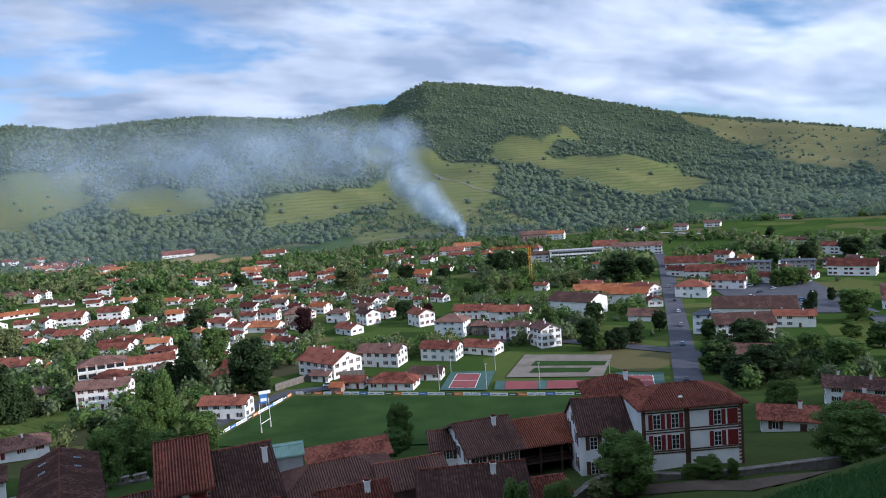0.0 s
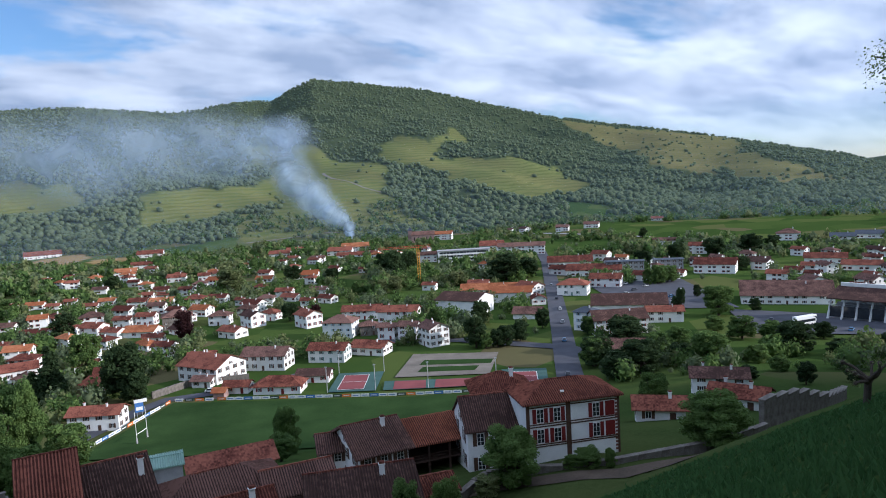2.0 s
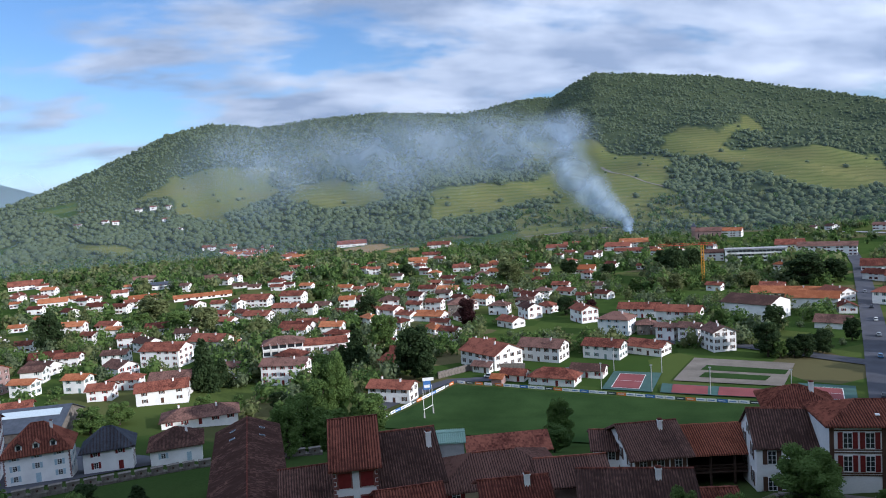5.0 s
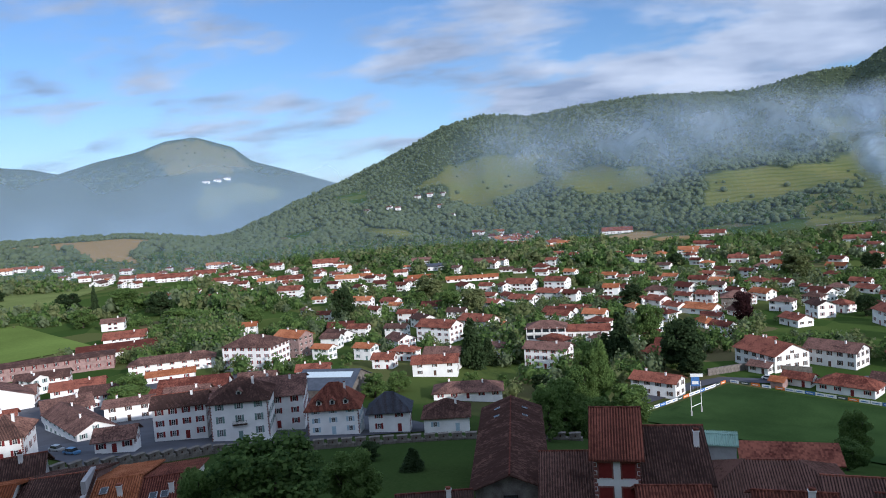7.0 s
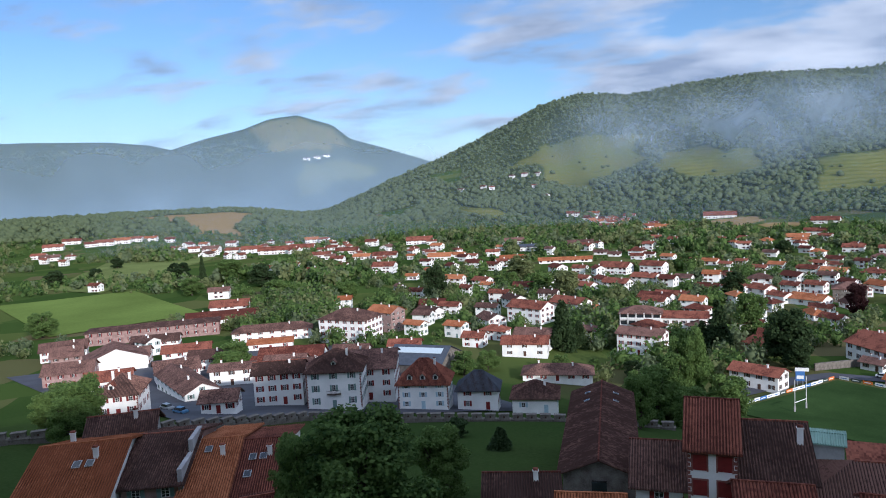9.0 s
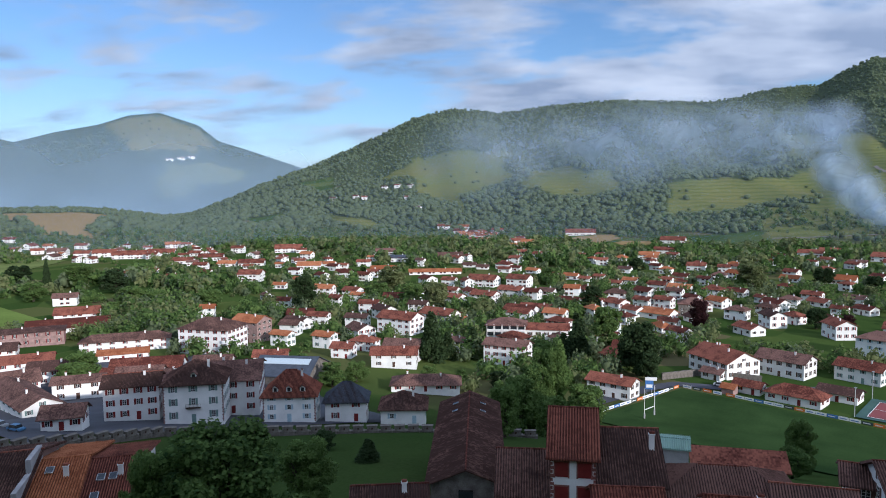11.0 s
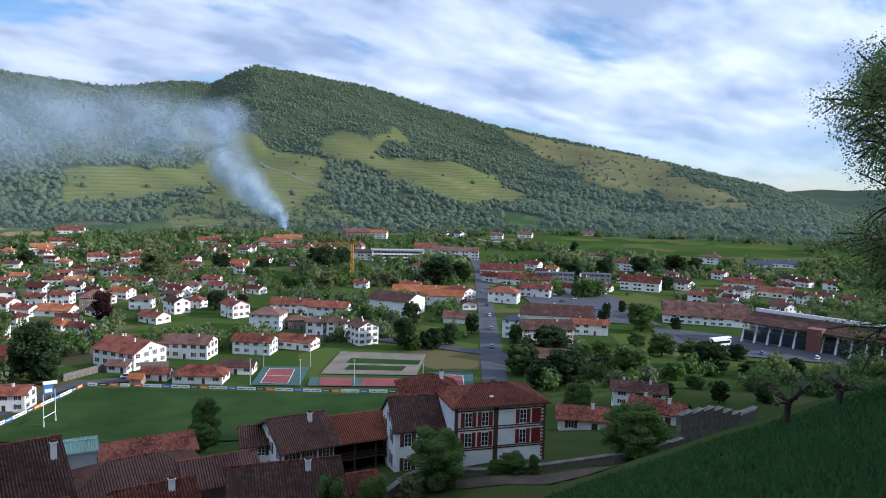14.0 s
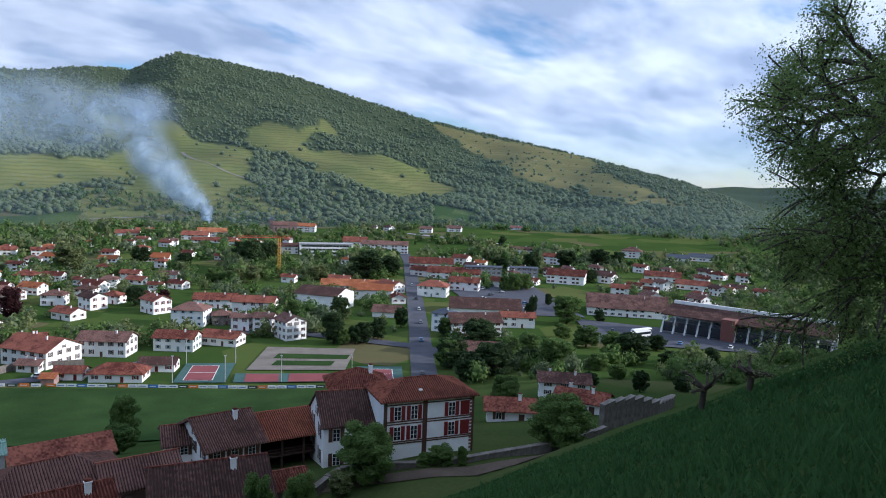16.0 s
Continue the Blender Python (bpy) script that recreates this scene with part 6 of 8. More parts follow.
far_house(292.2, 440.1, -0.1, 11.3, 9.1, 5.6, -64, "g", "d")
far_house(368.1, 392.7, -0.1, 12.2, 8.9, 3.0, -68, "g", "d")
far_house(411.5, 432.2, -0.2, 10.1, 6.4, 5.6, -64, "g", "r")
far_house(286.9, 381.2, 0.2, 8.0, 5.5, 4.6, -57, "g", "r")
far_house(380.3, 445.1, -0.2, 8.8, 6.9, 3.0, -51, "g", "d")
far_house(266.8, 354.8, 0.2, 12.0, 10.1, 5.4, -97, "g", "d")
house(272.7, 324.7, 0.3, 11.7, 8.6, 4.6, -70, "g", "r", "w", "r", level=2, group=HOMES, side=1, chim=2)
far_house(291.5, 341.3, 0.2, 11.9, 9.7, 5.6, -80, "g", "d")
far_house(229.4, 441.5, -0.3, 11.9, 8.1, 3.0, -47, "g", "r")
far_house(402.1, 449.7, -0.3, 12.5, 9.0, 4.6, -67, "h", "r")
far_house(212.4, 509.6, -0.3, 10.0, 7.8, 5.6, -48, "g", "d")
far_house(315.3, 494.4, -0.7, 12.3, 8.8, 5.6, -53, "h", "d")
far_house(209.9, 570.5, -0.5, 9.5, 5.8, 3.0, -60, "g", "d")
house(-166.2, 127.8, 10.2, 12.0, 7.8, 4.6, 27, "g", "d", "w", "r", level=1, group=HOMES, side=1, chim=2)
house(-187.9, 141.5, 8.0, 9.3, 7.7, 4.6, -7, "g", "r", "w", "r", level=1, group=HOMES, side=1, chim=2)
house(-200.1, 132.0, 8.1, 12.6, 10.0, 5.4, 27, "g", "r", "w", "r", level=1, group=HOMES, side=1, chim=0)
far_house(-792.1, 566.1, -0.1, 10.2, 7.4, 3.0, 44, "g", "r")
far_house(-490.2, 372.2, 0.2, 10.0, 7.5, 3.0, 33, "g", "r")
far_house(-863.5, 439.9, 1.7, 11.1, 8.4, 5.6, 38, "g", "r")
far_house(-873.7, 486.4, 2.6, 12.8, 9.1, 5.4, 31, "g", "o")
far_house(-534.7, 436.9, -0.1, 12.6, 9.8, 4.6, 31, "g", "r")
far_house(-860.7, 303.6, 0.5, 9.3, 6.7, 5.6, 31, "g", "r")
far_house(-778.7, 447.2, -0.5, 9.1, 6.0, 5.4, 0, "g", "o")
far_house(-825.1, 558.7, 0.8, 8.1, 6.8, 4.6, 31, "h", "r")
far_house(-907.6, 298.7, 1.5, 8.3, 6.4, 5.6, 42, "g", "r")
far_house(-673.0, 487.0, -0.6, 12.3, 9.2, 5.6, 24, "g", "r")
far_house(-770.0, 608.1, -0.8, 13.0, 8.4, 5.6, 27, "g", "r")
far_house(-719.0, 579.0, -0.5, 8.8, 5.5, 5.6, -9, "g", "o")
far_house(-699.6, 567.4, -0.5, 11.6, 7.1, 4.6, 21, "g", "r")
far_house(-561.2, 218.9, 1.8, 8.6, 7.1, 5.6, 29, "g", "r")
far_house(-702.7, 418.2, 0.3, 8.2, 6.1, 5.4, -1, "g", "r")
far_house(-524.5, 349.8, 0.7, 8.5, 6.7, 5.6, 46, "g", "r")
far_house(-918.6, 332.4, 2.5, 11.8, 7.2, 4.6, 30, "h", "r")
far_house(-544.0, 394.6, 0.4, 8.9, 6.6, 3.0, 14, "g", "r")
far_house(-476.9, 394.1, -0.1, 12.6, 8.0, 5.4, 10, "g", "r")
far_house(-673.0, 563.0, -0.6, 8.3, 6.1, 5.4, 25, "g", "r")
# hamlet on the spur, and a farm on the far mountain
for i, (x, y) in enumerate(((-886, 1136), (-888, 1209), (-861, 1218), (-832, 1224), (-804, 1170), (-937, 1099), (-899, 1125), (-707, 1062))):
    far_house(x, y, land_z(x, y), 11 + i % 3, 8, 5.0, 30 - 9 * (i % 4), "g", "rd"[i % 2])
for x, y in ((-2561, 1954), (-2579, 2028), (-2594, 2093)):
    far_house(x, y, land_z(x, y), 32, 16, 9.0, 50, "g", "d")
join_far_houses()

# ---- ground surfaces, sports ground, streets ----


def ribbon(name, pts, width, mat, lift, label, category, step=4.0):
    """A strip laid on the land along a line."""
    line = [Vector(p) for p in pts]
    dense = []
    for a, b in zip(line, line[1:]):
        n = max(1, int((b - a).length / step))
        dense += [a.lerp(b, i / n) for i in range(n)]
    dense.append(line[-1])
    bm = bmesh.new()
    rows = []
    for i, p in enumerate(dense):
        t = (dense[min(i + 1, len(dense) - 1)] - dense[max(i - 1, 0)]).normalized()
        s = Vector((-t.y, t.x)) * width / 2
        rows.append([bm.verts.new((q.x, q.y, land_z(q.x, q.y) + lift)) for q in (p + s, p + s / 3, p - s / 3, p - s)])
    for a, b in zip(rows, rows[1:]):
        for k in range(3):
            bm.faces.new((a[k], a[k + 1], b[k + 1], b[k]))
    return tagged(part(name, bm, mat), label, category, kind="structure")


def patch(name, corners, mat, lift, label, category="ground", n=10):
    """A four-cornered surface laid on the land."""
    a, b, c, d = [Vector(p) for p in corners]
    bm = bmesh.new()
    rows = []
    for i in range(n + 1):
        row = []
        for j in range(n + 1):
            p = a.lerp(b, j / n).lerp(d.lerp(c, j / n), i / n)
            row.append(bm.verts.new((p.x, p.y, max(land_z(p.x, p.y), 0.0) + lift)))
        rows.append(row)
    for i in range(n):
        for j in range(n):
            bm.faces.new((rows[i][j], rows[i][j + 1], rows[i + 1][j + 1], rows[i + 1][j]))
    return tagged(part(name, bm, mat), label, category, kind="structure")


patch("rugby_pitch", ((-74, 196), (40, 168), (58, 219), (-57, 249)), TURF, 0.35, "mown dark green rugby pitch", n=24)
ribbon("street", [(66, 190), (74.7, 215), (88.2, 260.5), (99.6, 298), (123.4, 378), (147, 459), (179, 568.5), (206, 678)], 9.5, ASPHALT, 0.30, "grey asphalt main street running away through the town", "road")
ribbon("side_street", [(20, 318), (54, 306), (93, 275), (104, 250), (118, 232)], 8, ASPHALT, 0.34, "grey asphalt side street meeting a roundabout", "road")
ribbon("pitch_road", [(-84, 200), (-66, 246), (-60, 254), (-45, 257), (-33, 261), (-14, 272)], 6, ASPHALT, 0.30, "narrow asphalt road beside the pitch", "road")
ribbon("upper_lane", [(206, 905), (244, 846), (270, 760), (330, 690)], 6, CONCRETE, 0.6, "pale lane across the upper meadow", "road")
ribbon("town_street", [(-240, 92), (-205, 88), (-170, 79), (-150, 76), (-130, 72)], 9, ASPHALT, 0.35, "asphalt street between town houses", "road")
ribbon("field_lane", [(-420, 240), (-395, 250), (-372, 258), (-340, 262)], 5, ASPHALT, 0.3, "country lane between meadows", "road")
ribbon("garden_path", [(4, 77.5), (17, 76.8), (31, 73.6), (46, 75.5)], 2.6, EARTH, 0.12, "trodden earth path along a stone wall", "path")
ribbon("vineyard_track", [(-5, 1452), (27, 1352), (65, 1274), (98, 1240)], 6, GRAVEL, 0.8, "pale earth track across the vineyard", "track", 12)
ribbon("vineyard_track", [(-117, 1023), (-51, 1029), (15, 1026)], 4, GRAVEL, 0.8, "pale earth track below the vineyard", "track", 12)
patch("town_paving", ((-150, 72), (-100, 146), (-240, 200), (-310, 84)), ASPHALT, 0.22, "grey asphalt and paved yards between the town houses", n=30)
patch("car_park", ((150, 340), (200, 320), (225, 430), (165, 450)), ASPHALT, 0.35, "asphalt car park with trees", n=10)
patch("stadium_yard", ((170, 262), (228, 226), (246, 262), (192, 318)), ASPHALT, 0.45, "grey asphalt yard before the stand", n=10)
patch("meadow", ((-400, 130), (-560, 150), (-530, 235), (-390, 212)), material("lush_meadow", (0.135, 0.185, 0.045), 1.0, 0.18, 0.02, 0.6, 0.2, spec=0.0), 0.4, "bright green hay meadow", n=20)
patch("meadow", ((-545, 215), (-620, 205), (-880, 370), (-740, 430)), material("hay_meadow", (0.15, 0.18, 0.06), 1.0, 0.2, 0.02, 0.6, 0.2, spec=0.0), 0.5, "pale green mown meadow", n=24)
patch("tennis_court_base", ((-4.5, 243), (12, 239.5), (17, 264), (0, 267)), COURT_GREEN, 0.40, "green hard court surround")
patch("tennis_court", ((-1.2, 244.5), (8, 242.5), (11.2, 261), (2.2, 263)), COURT_RED, 0.48, "red tennis court with white lines")
patch("court_strip", ((14.5, 239), (52, 230), (54.5, 240.5), (16, 250)), COURT_GREEN, 0.42, "green all-weather court")
patch("court_strip", ((32, 235), (45, 231.8), (47, 241.8), (34, 245)), COURT_RED, 0.50, "red all-weather court")
patch("court_strip", ((18, 238.5), (29, 235.8), (30.5, 245.6), (19.5, 248.5)), COURT_RED, 0.50, "faded red all-weather court")
patch("handball_court", ((54, 231), (70, 226), (75.5, 246), (59.5, 250)), COURT_GREEN, 0.42, "blue-green ball court surround")
patch("handball_court", ((58, 231), (67, 228.2), (70.5, 242), (61.5, 244.7)), COURT_RED, 0.50, "red ball court with white lines")
patch("gravel_ground", ((20, 254), (54, 246), (65, 277), (31, 287)), GRAVEL, 0.36, "pale gravel riding ground with grass islands")
patch("grass_island", ((29, 258), (50, 253), (53, 259), (32, 264.5)), TURF, 0.44, "clipped grass island")
patch("grass_island", ((31, 268), (58, 261), (60.5, 267), (34, 275)), TURF, 0.44, "clipped grass island")
# court lines
for (ax, ay), (bx, by) in (((-1.2, 244.5), (8, 242.5)), ((8, 242.5), (11.2, 261)), ((11.2, 261), (2.2, 263)), ((2.2, 263), (-1.2, 244.5)), ((0.5, 253.8), (9.6, 251.7)),
                           ((58, 231), (67, 228.2)), ((67, 228.2), (70.5, 242)), ((70.5, 242), (61.5, 244.7)), ((61.5, 244.7), (58, 231)), ((59.7, 237.8), (68.7, 235.1))):
    ribbon("court_line", [(ax, ay), (bx, by)], 0.22, LINE, 0.56, "white painted court line", "line", 6)


def beam_between(bm, a, b, t, mat=0):
    a, b = Vector(a), Vector(b)
    z = (b - a).normalized()
    x = z.orthogonal().normalized()
    y = z.cross(x)
    q = [[bm.verts.new(p + x * sx * t + y * sy * t) for sx, sy in ((-1, -1), (1, -1), (1, 1), (-1, 1))] for p in (a, b)]
    for i in range(4):
        bm.faces.new((q[0][i], q[0][(i + 1) % 4], q[1][(i + 1) % 4], q[1][i])).material_index = mat
    bm.faces.new(q[0][::-1]), bm.faces.new(q[1])


# goal posts
posts = empty("rugby_goal", pose(-57.9, 211.7, 0.35, 0, 0, 74))
for s in (-2.8, 2.8):
    bm = bmesh.new()
    beam_between(bm, (s, 0, 0), (s, 0, 9.6), 0.06)
    part("upright", bm, LINE, posts)
    bm = bmesh.new()
    beam_between(bm, (s, 0, 0), (s, 0, 1.9), 0.2)
    part("post_pad", bm, CONCRETE, posts)
bm = bmesh.new()
beam_between(bm, (-2.8, 0, 3.0), (2.8, 0, 3.0), 0.08)
part("crossbar", bm, LINE, posts)
tagged(posts, "white rugby goal standing on the pitch", "goal")

# boards round the pitch
BOARD_COLOURS = [LINE, LINE, material("orange_board", (0.6, 0.16, 0.03), 0.6), LINE, material("blue_board", (0.06, 0.16, 0.4), 0.6), LINE, material("dark_board", (0.04, 0.06, 0.05), 0.6)]


def boards(a, b, first):
    a, b = Vector(a), Vector(b)
    n = int((b - a).length / 3.1)
    ang = math.degrees(math.atan2(b.y - a.y, b.x - a.x))
    for i in range(n):
        p = a.lerp(b, (i + 0.5) / n)
        bm = bmesh.new()
        box(bm, -1.5, -0.04, 0.0, 1.5, 0.04, 1.0)
        c = BOARD_COLOURS[(i * 3 + first) % 7]
        ob = part("advertising_board", bm, c)
        ob.matrix_basis = pose(p.x, p.y, max(land_z(p.x, p.y), 0) + 0.35, 0, 0, ang)
        tagged(ob, "painted advertising board standing at the pitch edge", "board", "boards round the pitch")
        bm = bmesh.new()
        box(bm, -1.1, -0.05, 0.35, 0.9, -0.04, 0.6)
        part("lettering_bar", bm, BOARD_COLOURS[4] if c is LINE else LINE, ob)


boards((-75.5, 196), (-58, 249.5), 0)
boards((-57, 250.5), (-43, 247.2), 3)
boards((-42, 247), (58, 220.5), 2)

# scoreboard
sb = empty("scoreboard", pose(-65.0, 237.5, 0.0, 0, 0, 22) @ Matrix.Scale(0.78, 4))
for s in (-1.0, 1.0):
    bm = bmesh.new()
    beam_between(bm, (s, 0.2, 0), (s, 0.2, 6.8), 0.1)
    part("pole", bm, METAL, sb)
bm = bmesh.new()
box(bm, -1.7, -0.1, 2.2, 1.7, 0.15, 6.6)
part("panel", bm, BOARD_COLOURS[4], sb)
bm = bmesh.new()
box(bm, -1.9, -0.14, 6.2, 3.2, 0.15, 7.6)
part("header_board", bm, LINE, sb)
bm = bmesh.new()
box(bm, -1.3, -0.13, 3.0, 1.3, -0.1, 4.4)
part("score_display", bm, LINE, sb)
tagged(sb, "blue and white scoreboard on poles beside the pitch", "scoreboard")

# flood-light masts and fences by the courts
for x, y in ((-4.5, 243), (12, 240), (17, 264), (0, 267), (30, 236), (53, 231)):
    p = empty("floodlight_mast", pose(x, y, land_z(x, y) + 0.3))
    bm = bmesh.new()
    beam_between(bm, (0, 0, 0), (0, 0, 9), 0.09)
    part("pole", bm, METAL, p)
    bm = bmesh.new()
    box(bm, -0.4, -0.25, 8.9, 0.4, 0.1, 9.2)
    part("lamp_head", bm, METAL, p)
    tagged(p, "slim grey floodlight mast beside a court", "mast", "court masts")

# clubhouse sheds at the far touchline
house(-21.0, 252.5, 0.0, 17, 9, 3.2, -14, "h", "r", "w", "r", rise=2.4, level=1, chim=0, group="club buildings")
house(-36.0, 257.0, 0.0, 9, 6, 2.8, -14, "g", "r", "w", "r", rise=1.4, level=1, chim=0, group="club buildings")
house(-41.5, 251.5, 0.0, 4, 4, 2.6, -14, "g", "o", "p", "r", rise=1.0, level=1, chim=0, group="club buildings", windows=False)
house(-9.0, 262.0, 0.0, 12, 7, 3.0, -14, "g", "d", "w", "r", rise=1.6, level=1, chim=0, group="club buildings")


# ---- public buildings ----
def hotel():
    p = empty("hotel", pose(-144.1, 287.8, 0.0, 0, 0, 22))
    w, d, e = 17.5, 12, 9.4
    bm = bmesh.new()
    box(bm, -w / 2, -d / 2, -2, w / 2, d / 2, e), box(bm, w / 2, -4, -2, w / 2 + 19, 6, e - 2)
    part("wall", bm, WHITE, p)
    bm = bmesh.new()
    roof_mesh(bm, w, d, e, 2.4, "h", False, 0.8)
    part("roof", bm, ROOF_DARK, p)
    bm = bmesh.new()
    roof_mesh(bm, 19.5, 10, e - 2, 2.0, "g", False, 0.7)
    part("wing_roof", bm, ROOF_RED, p).matrix_basis = pose(w / 2 + 9.4, 1.0, 0)
    for k in range(3):
        for i in range(5):
            bm = bmesh.new()
            box(bm, -1.4, -0.03, 0.0, 1.4, 0.02, 2.3)
            x = -w / 2 + w * (i + 0.5) / 5
            rec = part("balcony_opening", bm, GLASS, p)
            rec.matrix_basis = pose(x, -d / 2, 0.8 + 3.0 * k)
            bm = bmesh.new()
            box(bm, -1.45, -0.6, -0.15, 1.45, 0.0, 0.0), box(bm, -1.45, -0.62, 0.0, 1.45, -0.56, 0.75), box(bm, -1.6, -0.62, -0.15, -1.45, 0.0, 2.7), box(bm, 1.45, -0.62, -0.15, 1.6, 0.0, 2.7)
            part("balcony", bm, LINE, rec, "white railing and partitions")
    for k in range(2):
        for i in range(5):
            window_set(p, pose(w / 2 + 2 + 3.7 * i, -4.0, 1.4 + 3.2 * k), 1.1, 1.4, "n", 1)
    tagged(p, "white three-storey hotel with rows of balconies", "hotel")


hotel()


def school():
    p = empty("school", pose(118, 622, 0, 0, 0, -6))
    bm = bmesh.new()
    box(bm, -23, -6, -3, 23, 6, 10.4)
    part("wall", bm, WHITE, p)
    bm = bmesh.new()
    box(bm, -23.6, -6.6, 10.4, 23.6, 6.6, 10.9)
    part("roof", bm, CONCRETE, p)
    for k in range(3):
        bm = bmesh.new()
        box(bm, -22, -6.08, 1.6 + 3.2 * k, 22, -5.98, 3.3 + 3.2 * k)
        band = part("window_band", bm, GLASS, p)
        for i in range(15):
            bm = bmesh.new()
            box(bm, -21.8 + 3.0 * i, -6.13, 1.6 + 3.2 * k, -21.55 + 3.0 * i, -6.08, 3.3 + 3.2 * k)
            part("mullion", bm, WHITE, band)
    tagged(p, "long white three-storey school with window bands", "school")


school()


def church():
    p = empty("church", pose(112, 848, 1.0, 0, 0, -8))
    bm = bmesh.new()
    box(bm, -14, -6, -3, 14, 6, 10)
    for s in (-1, 1):
        a, b, c = [bm.verts.new(q) for q in ((s * 14, -6, 10), (s * 14, 6, 10), (s * 14, 0, 14))]
        bm.faces.new((a, b, c) if s > 0 else (c, b, a))
    part("nave", bm, PINK, p)
    bm = bmesh.new()
    roof_mesh(bm, 28, 12, 10, 4, "g", False, 0.5)
    part("roof", bm, ROOF_DARK, p)
    bm = bmesh.new()
    box(bm, -18, -3, -3, -13, 3, 16)
    part("tower", bm, PINK, p)
    bm = bmesh.new()
    roof_mesh(bm, 5.4, 6.4, 16, 4, "h", False, 0.4)
    part("spire", bm, SLATE, p).matrix_basis = pose(-15.5, 0, 0)
    for i in range(5):
        bm = bmesh.new()
        box(bm, -11 + 5 * i, -6.06, 3, -9.8 + 5 * i, -5.98, 7.5)
        part("window", bm, GLASS, p)
    tagged(p, "pinkish stone village church with a short tower", "church")


church()


def halls():
    for x, y, w, d, e, yaw, roof, wall, rise in ((70, 372, 24, 22, 8.5, -38, "d", "w", 3.0), (103, 398, 24, 16, 6.0, -20, "o", "w", 2.5),
                                               (205, 470, 26, 10, 9.0, -18, "s", "k", 0.5), (238, 470, 20, 10, 8.0, -20, "s", "k", 0.5)):
        house(x, y, 0, w, d, e, yaw, "g", roof, wall, "n", rise=rise, level=1, chim=0, windows=e > 7.5 and roof == "s", group="halls", note="of a plain hall")


halls()


def stand():
    """Grandstand: white raking frames, stepped seats, a brick tower and a long roof."""
    p = empty("grandstand", pose(241, 250, 1.0, 0, 0, -58))
    n, step = 13, 5.6
    L = n * step
    for i in range(8):
        bm = bmesh.new()
        box(bm, -L / 2, -6 + 1.3 * i, -1, L / 2, -4.7 + 1.3 * i, 1.0 + 0.75 * i)
        part("seating_step", bm, CONCRETE, p)
    for i in range(n + 1):
        x = -L / 2 + step * i
        bm = bmesh.new()
        beam_between(bm, (x, -8.2, 0), (x, -3.2, 9.4), 0.32)
        beam_between(bm, (x, -3.2, 9.4), (x, 6.5, 11.2), 0.25)
        part("frame", bm, WHITE, p)
        if i < n:
            bm = bmesh.new()
            box(bm, x + 0.6, -6.6, 1.4, x + step - 0.6, -6.3, 6.2)
            part("glazing", bm, GLASS, p)
    bm = bmesh.new()
    v = [bm.verts.new(q) for q in ((-L / 2 - 1, -6.5, 9.0), (L / 2 + 1, -6.5, 9.0), (L / 2 + 1, 9, 12.6), (-L / 2 - 1, 9, 12.6))]
    w = [bm.verts.new(q.co + Vector((0, 0, 0.5))) for q in v]
    bm.faces.new(v[::-1]), bm.faces.new(w)
    for i in range(4):
        bm.faces.new((v[i], v[(i + 1) % 4], w[(i + 1) % 4], w[i]))
    part("roof", bm, ROOF_DARK, p)
    bm = bmesh.new()
    box(bm, -L * 0.12, -8.0, -1, -L * 0.12 + 6, -2, 11.0)
    part("stair_tower", bm, QUOIN, p)
    bm = bmesh.new()
    box(bm, -L / 2, 8, -1, L / 2, 9, 14.5)
    part("back_wall", bm, WHITE, p)
    tagged(p, "grandstand with white raking frames and brown roof", "grandstand")


stand()


# tower crane
def crane():
    p = empty("tower_crane", pose(60.5, 490, 0))
    yellow = material("yellow_paint", (0.6, 0.30, 0.03), 0.5)
    red = material("red_paint", (0.5, 0.05, 0.03), 0.5)
    bm = bmesh.new()
    for sx, sy in ((-1, -1), (1, -1), (1, 1), (-1, 1)):
        beam_between(bm, (sx * 0.7, sy * 0.7, 0), (sx * 0.7, sy * 0.7, 27), 0.09)
    for i in range(13):
        z = 2.0 * i
        for a, b in (((-1, -1), (1, -1)), ((1, -1), (1, 1)), ((1, 1), (-1, 1)), ((-1, 1), (-1, -1))):
            beam_between(bm, (*a, z), (*b, z + 2), 0.05)
    part("mast", bm, yellow, p)
    bm = bmesh.new()
    for y, z in ((-0.6, 27), (0.6, 27), (0, 28.2)):
        beam_between(bm, (-28, y, z), (9, y, z), 0.06)
    for i in range(18):
        beam_between(bm, (-28 + 2 * i, 0, 28.2), (-27 + 2 * i, -0.6, 27), 0.035)
        beam_between(bm, (-27 + 2 * i, -0.6, 27), (-26 + 2 * i, 0, 28.2), 0.035)
    part("jib", bm, red, p)
    bm = bmesh.new()
    box(bm, 7, -0.8, 25.4, 9, 0.8, 27)
    part("counterweight", bm, CONCRETE, p)
    tagged(p, "yellow tower crane with a red and white jib", "crane")


crane()


